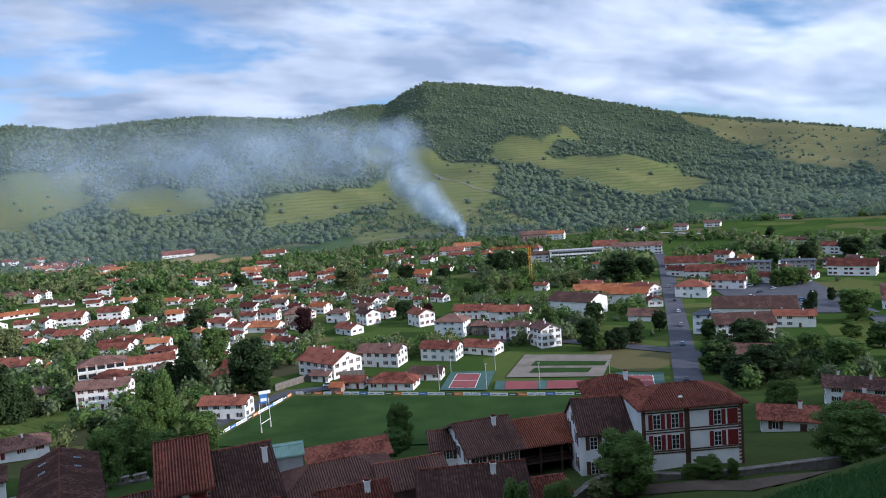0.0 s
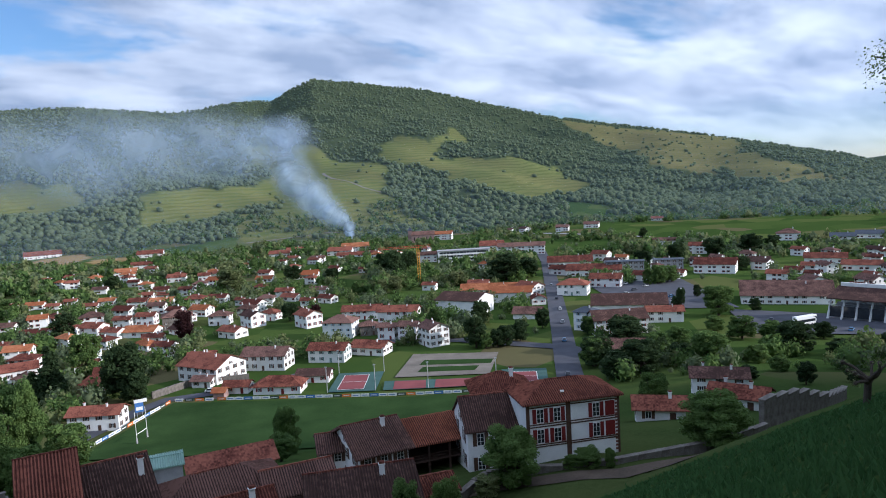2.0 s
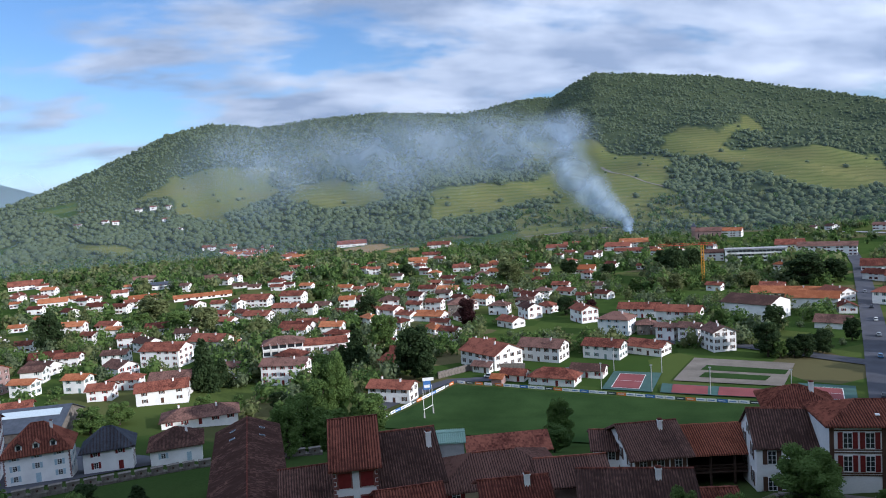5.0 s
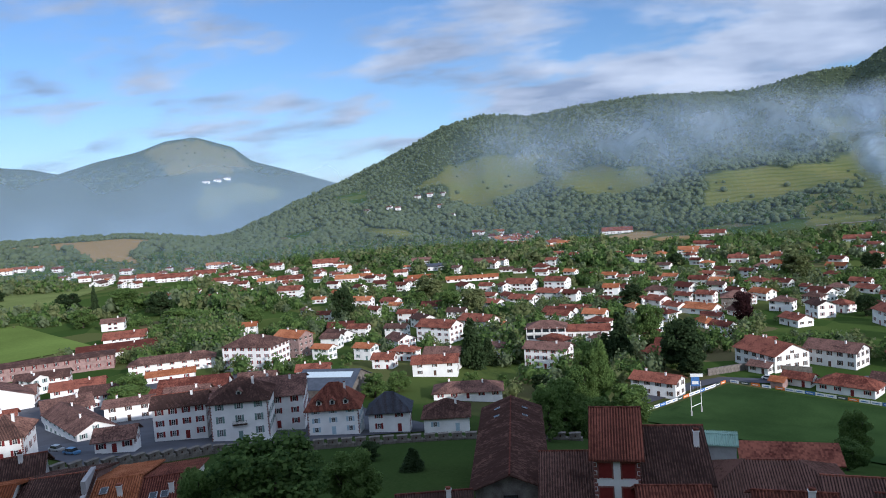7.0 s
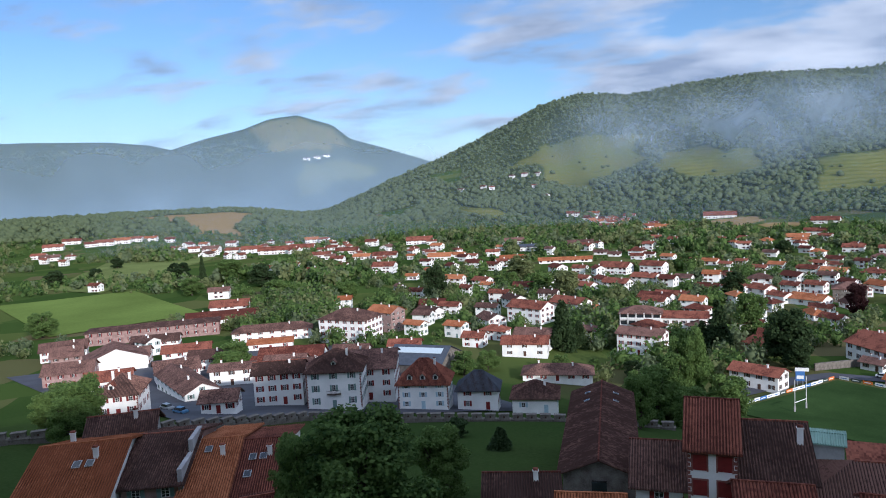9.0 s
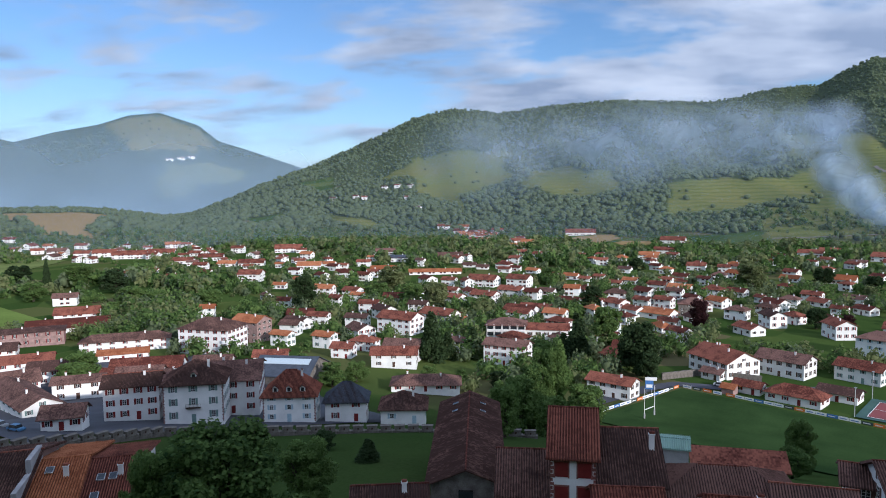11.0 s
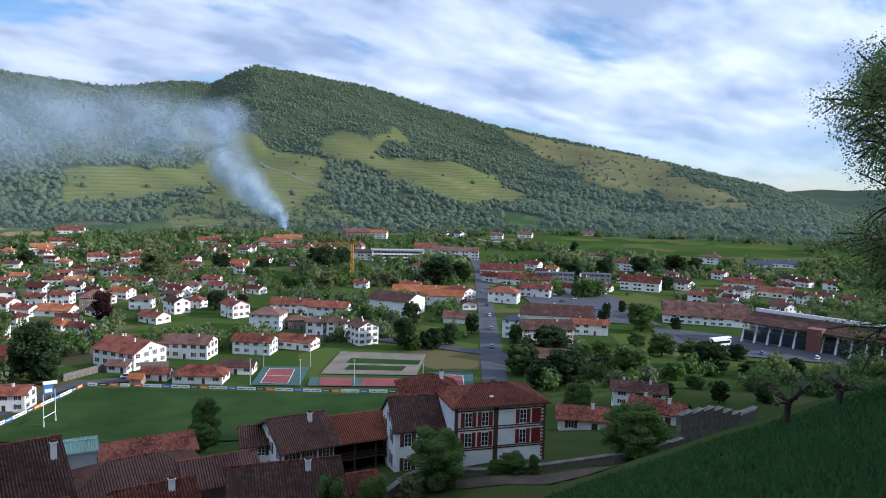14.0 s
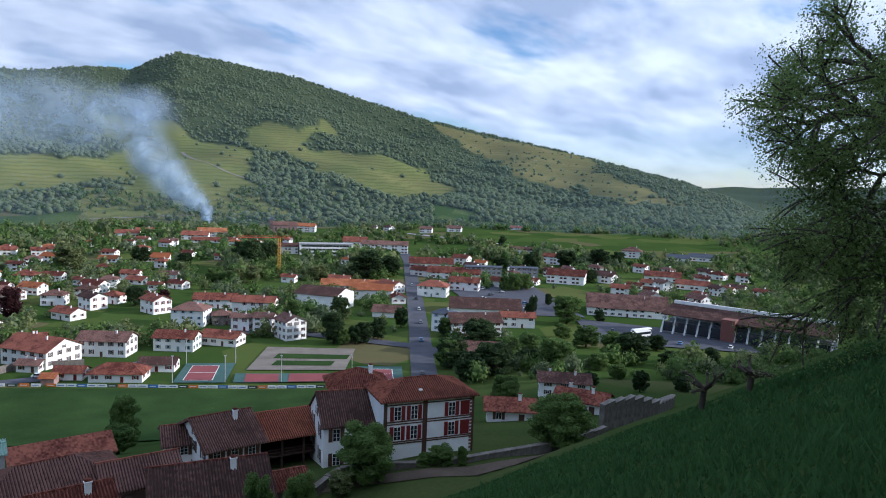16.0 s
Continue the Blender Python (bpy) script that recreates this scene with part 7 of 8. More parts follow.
# cars
def car_master():
    p = empty("car", Matrix())
    bm = bmesh.new()
    box(bm, -2.05, -0.85, 0.3, 2.05, 0.85, 0.85)
    bmesh.ops.bevel(bm, geom=bm.edges[:], offset=0.12, segments=2, affect="EDGES")
    part("body", bm, WHITE, p)
    bm = bmesh.new()
    v = box(bm, -1.5, -0.76, 0.85, 1.1, 0.76, 1.42)
    for q in v[4:]:
        q.co.x *= 0.72
        q.co.y *= 0.85
    part("cabin", bm, GLASS, p)
    bm = bmesh.new()
    box(bm, -1.0, -0.62, 1.42, 0.72, 0.62, 1.47)
    part("roof", bm, WHITE, p)
    for x in (-1.25, 1.25):
        for y in (-0.8, 0.8):
            bm = bmesh.new()
            bmesh.ops.create_cone(bm, cap_ends=True, segments=14, radius1=0.32, radius2=0.32, depth=0.2)
            part("wheel", bm, ASPHALT, p).matrix_basis = pose(x, y, 0.32, 90)
    return p


CAR_PAINT = [WHITE, material("silver_paint", (0.4, 0.42, 0.44), 0.35, 0.1, 1, 20, 0, 0.5), material("dark_paint", (0.03, 0.035, 0.05), 0.35, 0.1, 1, 20, 0), material("blue_paint", (0.10, 0.22, 0.38), 0.35, 0.1, 1, 20, 0)]
CAR_WORDS = ["white", "silver", "dark grey", "light blue"]
first_car = car_master()


def car(x, y, yaw, paint, lift=0.36):
    c = copy_thing(first_car, pose(x, y, max(land_z(x, y), 0) + lift, 0, 0, yaw))
    for o in c.children:
        if o.name.startswith(("body", "roof")):
            o.data = o.data.copy()
            o.data.materials[0] = CAR_PAINT[paint]
    tagged(c, CAR_WORDS[paint] + " car standing on the asphalt", "car", "cars of the town")


for row in ((79, 232, 72, 2), (96, 285, 73, 3), (108, 322, 73, 1), (118, 355, 73, 0), (127, 388, 73, 2), (140, 437, 73, 1), (60, 304, -20, 0), (70, 297, -22, 0), (-46, 258.5, -4, 0), (-38, 260, 15, 1),
            (-157, 77.5, 10, 3), (-170, 80.5, 8, 1), (165, 360, 20, 1), (172, 372, 20, 2), (180, 350, 20, 0), (186, 364, 20, 3), (178, 395, 20, 2), (190, 405, 20, 1), (200, 380, 20, 0), (207, 415, 20, 2),
            (195, 430, 20, 1), (183, 420, 20, 0), (205, 250, 40, 3), (186, 272, 50, 1), (192, 283, 50, 2), (222, 238, 40, 0)):
    car(*row)
first_car.matrix_basis = pose(168, 384, 0.36, 0, 0, 20)
tagged(first_car, "white car standing on the asphalt", "car", "cars of the town")


def coach(x, y, yaw):
    p = empty("coach", pose(x, y, land_z(x, y) + 0.45, 0, 0, yaw))
    bm = bmesh.new()
    box(bm, -6, -1.25, 0.4, 6, 1.25, 3.3)
    bmesh.ops.bevel(bm, geom=bm.edges[:], offset=0.2, segments=2, affect="EDGES")
    part("body", bm, WHITE, p)
    for s in (-1, 1):
        bm = bmesh.new()
        box(bm, -5.6, s * 1.26 - 0.02, 1.7, 5.6, s * 1.26 + 0.02, 2.8)
        part("window_band", bm, GLASS, p)
    for xx in (-3.8, 3.8):
        for s in (-1, 1):
            bm = bmesh.new()
            bmesh.ops.create_cone(bm, cap_ends=True, segments=14, radius1=0.5, radius2=0.5, depth=0.3)
            part("wheel", bm, ASPHALT, p).matrix_basis = pose(xx, s * 1.15, 0.5, 90)
    tagged(p, "white touring coach parked on the yard", "coach", "coaches")


coach(196, 267, 12), coach(200, 271.5, 12)


# ---- walls ----
def stone_wall(name, pts, tops, thick, depth, label, merlons=False):
    p = empty(name, Matrix())
    for i, (a, b) in enumerate(zip(pts, pts[1:])):
        a, b = Vector(a), Vector(b)
        n = max(1, int((b - a).length / 3.0))
        for k in range(n):
            q0, q1 = a.lerp(b, k / n), a.lerp(b, (k + 1) / n)
            z0 = tops[i] + (tops[i + 1] - tops[i]) * (k + 0.5) / n
            ang = math.degrees(math.atan2((q1 - q0).y, (q1 - q0).x))
            L = (q1 - q0).length
            bm = bmesh.new()
            box(bm, -L / 2 - 0.01, -thick / 2, -depth, L / 2 + 0.01, thick / 2, 0)
            box(bm, -L / 2, -thick / 2 - 0.12, 0, L / 2, thick / 2 + 0.12, 0.18)
            m = (q0 + q1) / 2
            s = part("wall_stretch", bm, STONE, p)
            s.matrix_basis = pose(m.x, m.y, z0, 0, 0, ang)
            if merlons:
                bm = bmesh.new()
                box(bm, -L * 0.36, -thick / 2, 0.18, L * 0.36, thick / 2, 1.15)
                box(bm, -L * 0.40, -thick / 2 - 0.06, 1.15, L * 0.40, thick / 2 + 0.06, 1.28)
                part("merlon", bm, STONE, s)
                # dark block painting the shade inside a slot; nothing is cut through
                bm = bmesh.new()
                box(bm, -0.18, -thick / 2 - 0.03, 0.45, 0.18, -thick / 2 + 0.1, 0.85)
                part("loophole", bm, TIMBER, s)
    return tagged(p, label, "wall")


stone_wall("rampart", [(-150, 18), (-129, 53), (-130, 94), (-87, 129), (-64, 142)], [31, 28.3, 18.8, 16.3, 15], 1.1, 8, "old grey stone town rampart with battlements", True)
stone_wall("garden_wall", [(16.4, 79.3), (31.2, 76.4), (44, 78.5), (56, 84)], [35.6, 36.6, 36.4, 35.5], 0.5, 3, "low mossy rubble wall beside the path")
stone_wall("terrace_wall", [(10, 72), (14.5, 77.5), (16.4, 79.3)], [35.2, 35.6, 35.6], 0.5, 3, "low rubble wall climbing beside a yard")
stone_wall("ruined_wall", [(60, 91), (70, 97), (79, 102), (92, 114)], [36.5, 35.0, 31.8, 28.3], 0.8, 7, "dark ruined rubble wall above a garden")
stone_wall("pitch_wall", [(-66, 258), (-56, 270), (-34, 272)], [2.4, 2.4, 2.2], 0.5, 3, "pale rendered boundary wall behind trees")


# ---- unseen wall added behind the viewpoint, keeping sky light off the foreground ----
def sky_block_wall():
    pts = [(-120, -48), (-44, -10), (52, -10), (100, -30)]
    for i, (a, b) in enumerate(zip(pts, pts[1:])):
        a, b = Vector(a), Vector(b)
        L = (b - a).length
        bm = bmesh.new()
        box(bm, -L / 2 - 0.4, -1.5, 40, L / 2 + 0.4, 1.5, 80)
        box(bm, -L / 2 - 0.4, -1.8, 80, L / 2 + 0.4, 1.8, 80.6)
        m = (a + b) / 2
        ob = part("wall_bastion_%d" % (i + 1), bm, STONE)
        ob.matrix_basis = pose(m.x, m.y, 0, 0, 0, math.degrees(math.atan2((b - a).y, (b - a).x)))
        tagged(ob, "unseen stone wall added behind the viewpoint to block sky light", "wall", kind="structure")


sky_block_wall()
# ---- trees ----


def leaf_cloud(rng, lobes, count, size):
    """Many small bent leaf sprays on a set of lobes: vertices and faces."""
    lob = np.array(lobes)
    wts = lob[:, 3] ** 2
    pick = rng.choice(len(lob), count, p=wts / wts.sum())
    d = rng.normal(size=(count, 3))
    d /= np.linalg.norm(d, axis=1)[:, None]
    rad = lob[pick, 3] * (0.45 + 0.75 * rng.uniform(0, 1, count) ** 0.6)
    c = lob[pick, :3] + d * rad[:, None] * np.array([1, 1, 0.85])
    e = d + 0.8 * rng.normal(size=(count, 3)) + np.array([0, 0, 0.3])
    e /= np.linalg.norm(e, axis=1)[:, None]
    a = np.cross(e, rng.normal(size=(count, 3)))
    a /= np.linalg.norm(a, axis=1)[:, None]
    b = np.cross(e, a) + 0.4 * e * rng.uniform(-1, 1, count)[:, None]
    s = size * rng.uniform(0.6, 1.4, count)[:, None]
    q = np.stack([c - a * s - b * s, c + a * s - b * s * 0.6, c + a * s * 0.8 + b * s, c - a * s * 0.9 + b * s * 0.8], 1)
    q += rng.normal(size=q.shape) * size * 0.15
    return q.reshape(-1, 3), np.arange(count * 4).reshape(-1, 4)


def fast_mesh(name, verts, faces, mats, smooth=False):
    me = bpy.data.meshes.new(name)
    n = faces.shape[1]
    me.vertices.add(len(verts)), me.loops.add(faces.size), me.polygons.add(len(faces))
    me.vertices.foreach_set("co", np.asarray(verts, np.float32).ravel())
    me.loops.foreach_set("vertex_index", faces.astype(np.int32).ravel())
    me.polygons.foreach_set("loop_start", np.arange(0, faces.size, n, dtype=np.int32))
    if smooth:
        me.polygons.foreach_set("use_smooth", np.ones(len(faces), bool))
    me.update(calc_edges=True)
    for m in mats:
        me.materials.append(m)
    return me


def limb(bm, a, b, r0, r1, sides=7):
    a, b = Vector(a), Vector(b)
    z = (b - a).normalized()
    x = z.orthogonal().normalized()
    y = z.cross(x)
    rings = []
    for p, r in ((a, r0), (b, r1)):
        rings.append([bm.verts.new(p + (x * math.cos(t) + y * math.sin(t)) * r) for t in [2 * math.pi * i / sides for i in range(sides)]])
    for i in range(sides):
        bm.faces.new((rings[0][i], rings[0][(i + 1) % sides], rings[1][(i + 1) % sides], rings[1][i]))


TREE_MESH = {}


def tree_meshes(kind, variant):
    """Trunk and crown of a tree ten metres high and about seven wide."""
    key = (kind, variant)
    if key in TREE_MESH:
        return TREE_MESH[key]
    rng = np.random.default_rng(hash_of(kind) + variant)
    bm = bmesh.new()
    if kind == "C":
        limb(bm, (0, 0, -1), (0, 0, 9.3), 0.28, 0.03)
        lobes = []
        for i in range(34):
            h = 0.8 + 8.6 * i / 33
            r = 2.5 * (1 - (h / 10)) + 0.15
            t = rng.uniform(0, 6.28)
            lobes.append((math.cos(t) * r * 0.6, math.sin(t) * r * 0.6, h, 0.35 + r * 0.5))
            if i % 3 == 0:
                limb(bm, (0, 0, h), (math.cos(t) * r * 0.8, math.sin(t) * r * 0.8, h - 0.3), 0.06, 0.02, 5)
    else:
        limb(bm, (0, 0, -1), (0.1, 0, 3.0), 0.34, 0.24)
        lobes = []
        for i in range(64):
            t, h = rng.uniform(0, 6.28), rng.uniform(1.5, 9.1)
            r = 2.75 * math.sqrt(max(0.08, 1 - ((h - 4.9) / 4.9) ** 2)) * (1 + 0.16 * math.sin(3 * t + variant) + 0.1 * math.sin(5 * t + h))
            q = rng.uniform(0.35, 1.0) ** 0.5
            p = (math.cos(t) * r * q, math.sin(t) * r * q, h)
            if i % 2:
                limb(bm, (0.1, 0, 2.2 + 0.03 * i), p, 0.13, 0.03, 5)
            lobes.append((*p, rng.uniform(0.42, 0.95)))
        lobes += [(0, 0, 5.2, 1.9), (0.3, 0.2, 7.6, 1.2)]
    me_t = bpy.data.meshes.new("trunk")
    bm.to_mesh(me_t)
    bm.free()
    me_t.materials.append(BARK)
    v, f = leaf_cloud(rng, lobes, {"L": 9500, "N": 26000, "D": 6500}.get(kind, 5000), {"L": 0.13, "N": 0.082, "D": 0.16}.get(kind, 0.17))
    mat = {"L": LEAF, "N": LEAF, "D": LEAF_DARK, "A": LEAF_PALE, "P": LEAF_PURPLE, "C": LEAF_DARK}[kind]
    me_c = fast_mesh("crown", v, f, [mat])
    TREE_MESH[key] = me_t, me_c
    return TREE_MESH[key]


def hash_of(s):
    return sum(ord(c) * 31 ** i for i, c in enumerate(s))


TREE_WORDS = {"L": "broad green tree in full spring leaf", "N": "broad green tree with fine spring leaves", "D": "dark green leafy tree with dense crown", "A": "pale young-leaved tree with loose crown",
              "P": "purple-leaved tree with rounded crown", "C": "dark pointed conifer with drooping branches"}
TREE_COUNT = [0]


def tree(x, y, z, height, width, kind="L"):
    TREE_COUNT[0] += 1
    k = TREE_COUNT[0]
    trunk, crown = tree_meshes(kind, k % 3)
    m = pose(x, y, z, 0, 0, (k * 77) % 360) @ Matrix.Diagonal((width / 7.2, width / 7.2, height / 10, 1))
    th = empty("tree", m)
    shared("trunk", trunk, th, Matrix())
    shared("crown", crown, th, Matrix())
    size = "tall " if height > 13 else "low " if height < 5 else ""
    return tagged(th, size + TREE_WORDS[kind] + " growing from grass", "tree", "trees of the valley")


def crown_blob(rng, leaves, size):
    """A lumpy little crown for far woods, with loose sprays on it."""
    bm = bmesh.new()
    bmesh.ops.create_icosphere(bm, subdivisions=1, radius=1.0)
    v = np.array([p.co[:] for p in bm.verts])
    f = np.array([[q.index for q in p.verts] for p in bm.faces])
    bm.free()
    v *= rng.uniform(0.62, 1.12, (len(v), 1))
    v[:, 2] = v[:, 2] * 1.05
    if leaves >= 20:
        v *= 0.66
    lv, lf = leaf_cloud(rng, [(0, 0, 0, 1.0), (0.4, 0.2, 0.2, 0.6), (-0.4, -0.1, -0.1, 0.65), (0.1, -0.4, 0.3, 0.55), (0.1, 0.1, 0.7, 0.45)], leaves, size)
    tri = np.vstack([lf[:, [0, 1, 2]], lf[:, [0, 2, 3]]])
    return np.vstack([v, lv]), np.vstack([f, tri + len(v)])


def wood_stuff(name, sites, mat, leaves, label, seed, size=0.14):
    """sites: x, y, z, half width, half height. One joined mesh."""
    rng = np.random.default_rng(seed)
    kinds = [crown_blob(rng, leaves, size) for _ in range(5)]
    vs, fs, n = [], [], 0
    for k, (v, f) in enumerate(kinds):
        s = sites[k::5]
        a = rng.uniform(0, 6.28, len(s))
        ca, sa = np.cos(a)[:, None], np.sin(a)[:, None]
        x = (v[None, :, 0] * ca - v[None, :, 1] * sa) * s[:, 3:4] + s[:, 0:1]
        y = (v[None, :, 0] * sa + v[None, :, 1] * ca) * s[:, 3:4] + s[:, 1:2]
        z = v[None, :, 2] * s[:, 4:5] + s[:, 2:3] + s[:, 4:5] * 0.85
        vs.append(np.stack([x, y, z], -1).reshape(-1, 3))
        fs.append((f[None] + (np.arange(len(s)) * len(v))[:, None, None]).reshape(-1, 3) + n)
        n += len(s) * len(v)
    me = fast_mesh(name, np.vstack(vs), np.vstack(fs), [mat], True)
    return tagged(new(name, me), label, "trees", kind="stuff")


# trees that stand out one by one
tree(-77.0, 179.9, 4.3, 25.5, 12.6, "N")
tree(-79.3, 173.1, 5.5, 18.3, 11.3, "N")
tree(-84.2, 165.3, 6.9, 12.7, 8.3, "L")
tree(-101.3, 264.6, -0.2, 21.8, 15.1, "C")
tree(-100.8, 300.4, -0.3, 19.6, 14.5, "L")
tree(-75.1, 259.1, -0.3, 21.9, 17.7, "D")
tree(-154.3, 239.1, 0.3, 21.3, 15.1, "C")
tree(-145.1, 257.4, -0.3, 13.1, 11.4, "C")
tree(-150.5, 245.6, 0.0, 12.5, 11.1, "C")
tree(-73.7, 360.2, -0.3, 16.2, 10.6, "P")
tree(-139.4, 388.1, -0.3, 15.3, 13.8, "D")
tree(-199.7, 354.1, -0.6, 9.2, 11.5, "L")
tree(-216.8, 341.6, -0.3, 18.9, 17.4, "A")
tree(-243.5, 357.6, -0.6, 14.4, 18.1, "L")
tree(-208.4, 487.8, -0.6, 13.2, 15.1, "L")
tree(-73.9, 228.7, 0.1, 4.0, 3.5, "L")
tree(-287.1, 395.4, -0.8, 19.9, 24.9, "A")
tree(-173.4, 597.6, -1.0, 13.0, 16.3, "D")
tree(-71.2, 515.3, 0.2, 19.8, 22.2, "A")
tree(-278.4, 372.0, -0.6, 11.3, 13.2, "L")
tree(-166.9, 316.7, -0.2, 7.2, 6.9, "D")
tree(-165.1, 225.0, 1.3, 6.4, 6.7, "L")
tree(-112.4, 217.1, 0.3, 6.7, 7.2, "D")
tree(-130.8, 223.0, -0.1, 4.0, 5.0, "L")
tree(-24.3, 389.3, -0.2, 11.2, 11.2, "D")
tree(38.3, 544.6, -0.1, 20.5, 12.9, "D")
tree(45.0, 509.9, -0.1, 25.2, 21.9, "D")
tree(57.5, 528.8, 0.1, 22.4, 15.1, "D")
tree(120.7, 478.8, 0.2, 20.0, 25.0, "D")
tree(136.8, 482.7, 0.1, 15.7, 19.1, "D")
tree(70.2, 334.5, -0.2, 13.4, 11.5, "D")
tree(58.3, 289.0, -0.3, 14.4, 11.4, "D")
tree(48.7, 341.4, -0.2, 10.5, 7.4, "L")
tree(83.8, 472.4, -0.1, 11.1, 13.7, "A")
tree(26.1, 471.2, -0.2, 9.4, 11.2, "A")
tree(16.2, 467.7, 0.0, 9.3, 8.9, "L")
tree(31.8, 460.8, -0.1, 10.9, 8.8, "A")
tree(40.7, 462.1, -0.0, 12.0, 11.0, "A")
tree(-10.6, 389.9, -0.2, 8.8, 7.5, "P")
tree(96.1, 315.9, -0.3, 10.4, 7.9, "D")
tree(71.1, 287.6, -0.3, 9.8, 8.6, "D")
tree(67.1, 286.5, -0.2, 8.4, 7.1, "D")
tree(61.8, 285.7, -0.2, 7.7, 5.7, "L")
tree(79.2, 294.2, -0.3, 10.0, 8.8, "D")
tree(93.2, 241.8, 0.2, 11.9, 13.9, "D")
tree(117.2, 271.4, 0.4, 12.6, 15.8, "D")
tree(111.5, 293.7, -0.1, 9.2, 9.1, "L")
tree(114.9, 236.6, 1.7, 11.0, 10.2, "L")
tree(130.3, 250.7, 1.5, 9.3, 10.9, "L")
tree(203.9, 414.0, -0.5, 12.7, 13.2, "L")
tree(213.0, 416.2, -0.5, 11.8, 11.1, "L")
tree(-0.0, 554.0, -0.0, 10.5, 13.1, "D")
tree(34.8, 542.8, -0.0, 10.3, 12.8, "L")
tree(-31.5, 565.2, 0.2, 13.5, 16.1, "D")
tree(106.9, 655.2, -0.4, 9.2, 11.5, "A")
tree(180.6, 306.8, 0.3, 15.4, 16.8, "L")
tree(201.8, 412.8, -0.5, 12.3, 7.8, "L")
tree(196.3, 413.3, -0.4, 11.8, 7.7, "L")
tree(113.5, 262.0, 0.5, 12.6, 15.7, "D")
tree(92.3, 242.7, 0.1, 11.5, 11.2, "L")
tree(100.3, 218.7, 2.9, 12.7, 15.9, "D")
tree(91.7, 219.2, 2.1, 9.7, 12.2, "D")
tree(118.7, 227.4, 2.7, 7.6, 9.5, "D")
tree(136.9, 209.1, 5.4, 6.7, 8.3, "L")
tree(185.3, 240.8, 2.3, 7.2, 9.0, "D")
tree(110.9, 293.9, -0.2, 6.8, 8.4, "D")
tree(130.5, 188.1, 8.5, 5.3, 6.7, "L")
tree(111.7, 175.4, 11.3, 4.4, 5.5, "D")
tree(130.3, 157.4, 13.5, 4.6, 5.8, "D")
tree(-124.1, 261.0, -0.3, 9.2, 8.4, "D")
tree(-107.0, 264.0, -0.3, 13.2, 11.0, "C")
tree(-70.7, 254.6, -0.2, 12.7, 11.6, "D")
tree(115.1, 236.5, 1.7, 10.3, 7.6, "D")
tree(123.6, 215.5, 4.4, 12.0, 15.0, "L")
tree(159.2, 253.6, 1.8, 10.1, 12.6, "L")
tree(157.9, 219.5, 3.9, 12.7, 14.2, "D")
tree(157.6, 232.5, 3.0, 10.7, 10.7, "L")
tree(53.8, 112.3, 27.2, 8.5, 6.1, "N")
tree(160.4, 276.9, 0.6, 7.1, 8.8, "L")
tree(168.1, 210.5, 4.4, 6.4, 7.9, "D")
tree(188.9, 212.5, 4.0, 6.6, 8.1, "D")
tree(114.6, 155.1, 15.1, 6.4, 5.6, "D")
tree(46.1, 79.0, 35.1, 7.5, 9.6, "N")
tree(311.9, 532.9, -1.3, 16.2, 20.1, "D")
tree(341.4, 528.8, -0.9, 17.8, 22.2, "D")
tree(376.5, 551.1, -1.1, 12.7, 15.9, "D")
tree(279.8, 444.7, -0.3, 10.1, 12.3, "D")
tree(230.3, 494.6, -0.8, 14.5, 15.3, "D")
tree(268.9, 515.6, -1.4, 16.7, 16.3, "D")
tree(322.4, 689.9, 2.7, 12.0, 10.6, "D")
tree(180.0, 341.5, -0.1, 10.0, 5.5, "D")
tree(199.2, 360.0, -0.4, 7.7, 5.0, "D")
tree(164.3, 316.4, 0.1, 10.1, 6.1, "D")
tree(201.9, 310.0, 0.2, 6.8, 7.0, "D")
tree(-13.4, 164.5, 8.6, 12.6, 7.5, "N")
tree(-12.0, 134.6, 18.6, 5.6, 7.2, "N")
tree(18.9, 76.6, 34.4, 8.0, 7.6, "N")
tree(5.3, 61.7, 34.9, 9.0, 4.2, "N")
tree(8.7, 60.2, 36.6, 7.7, 3.2, "N")
tree(28.2, 76.6, 35.8, 2.7, 3.5, "N")
tree(26.2, 77.3, 35.6, 1.8, 2.2, "N")
tree(30.5, 75.7, 35.8, 2.6, 1.6, "N")
tree(15.4, 74.2, 34.6, 3.1, 3.3, "A")
tree(-68.3, 134.1, 16.2, 12.4, 7.8, "L")
tree(-74.8, 155.4, 9.7, 14.7, 11.9, "L")
tree(-73.2, 160.5, 8.3, 12.0, 6.7, "L")
tree(-51.6, 42.5, 33.5, 15.9, 14.8, "N")
tree(-56.4, 39.5, 33.8, 13.4, 7.2, "N")
tree(-59.9, 62.7, 29.8, 10.6, 8.5, "N")
tree(-88.8, 98.6, 21.1, 4.0, 5.2, "D")
tree(-71.4, 45.9, 31.6, 5.5, 2.3, "N")
tree(-72.5, 91.4, 24.4, 4.4, 5.6, "C")
tree(-129.7, 44.1, 27.9, 9.4, 8.7, "N")
tree(-66.3, 154.8, 10.3, 10.2, 10.2, "L")
tree(-79.0, 160.0, 8.2, 7.4, 9.2, "L")
tree(-66.2, 178.5, 4.5, 13.2, 12.3, "L")
tree(-230.5, 136.3, 6.0, 11.3, 14.2, "L")
tree(-534.9, 293.9, 0.8, 22.7, 8.8, "C")
tree(-649.9, 220.7, 0.9, 13.7, 17.1, "D")
tree(-619.2, 229.4, 0.9, 7.0, 8.8, "D")
tree(-659.7, 257.9, 1.0, 11.0, 13.8, "D")
tree(-739.2, 311.9, 0.9, 11.9, 14.8, "D")
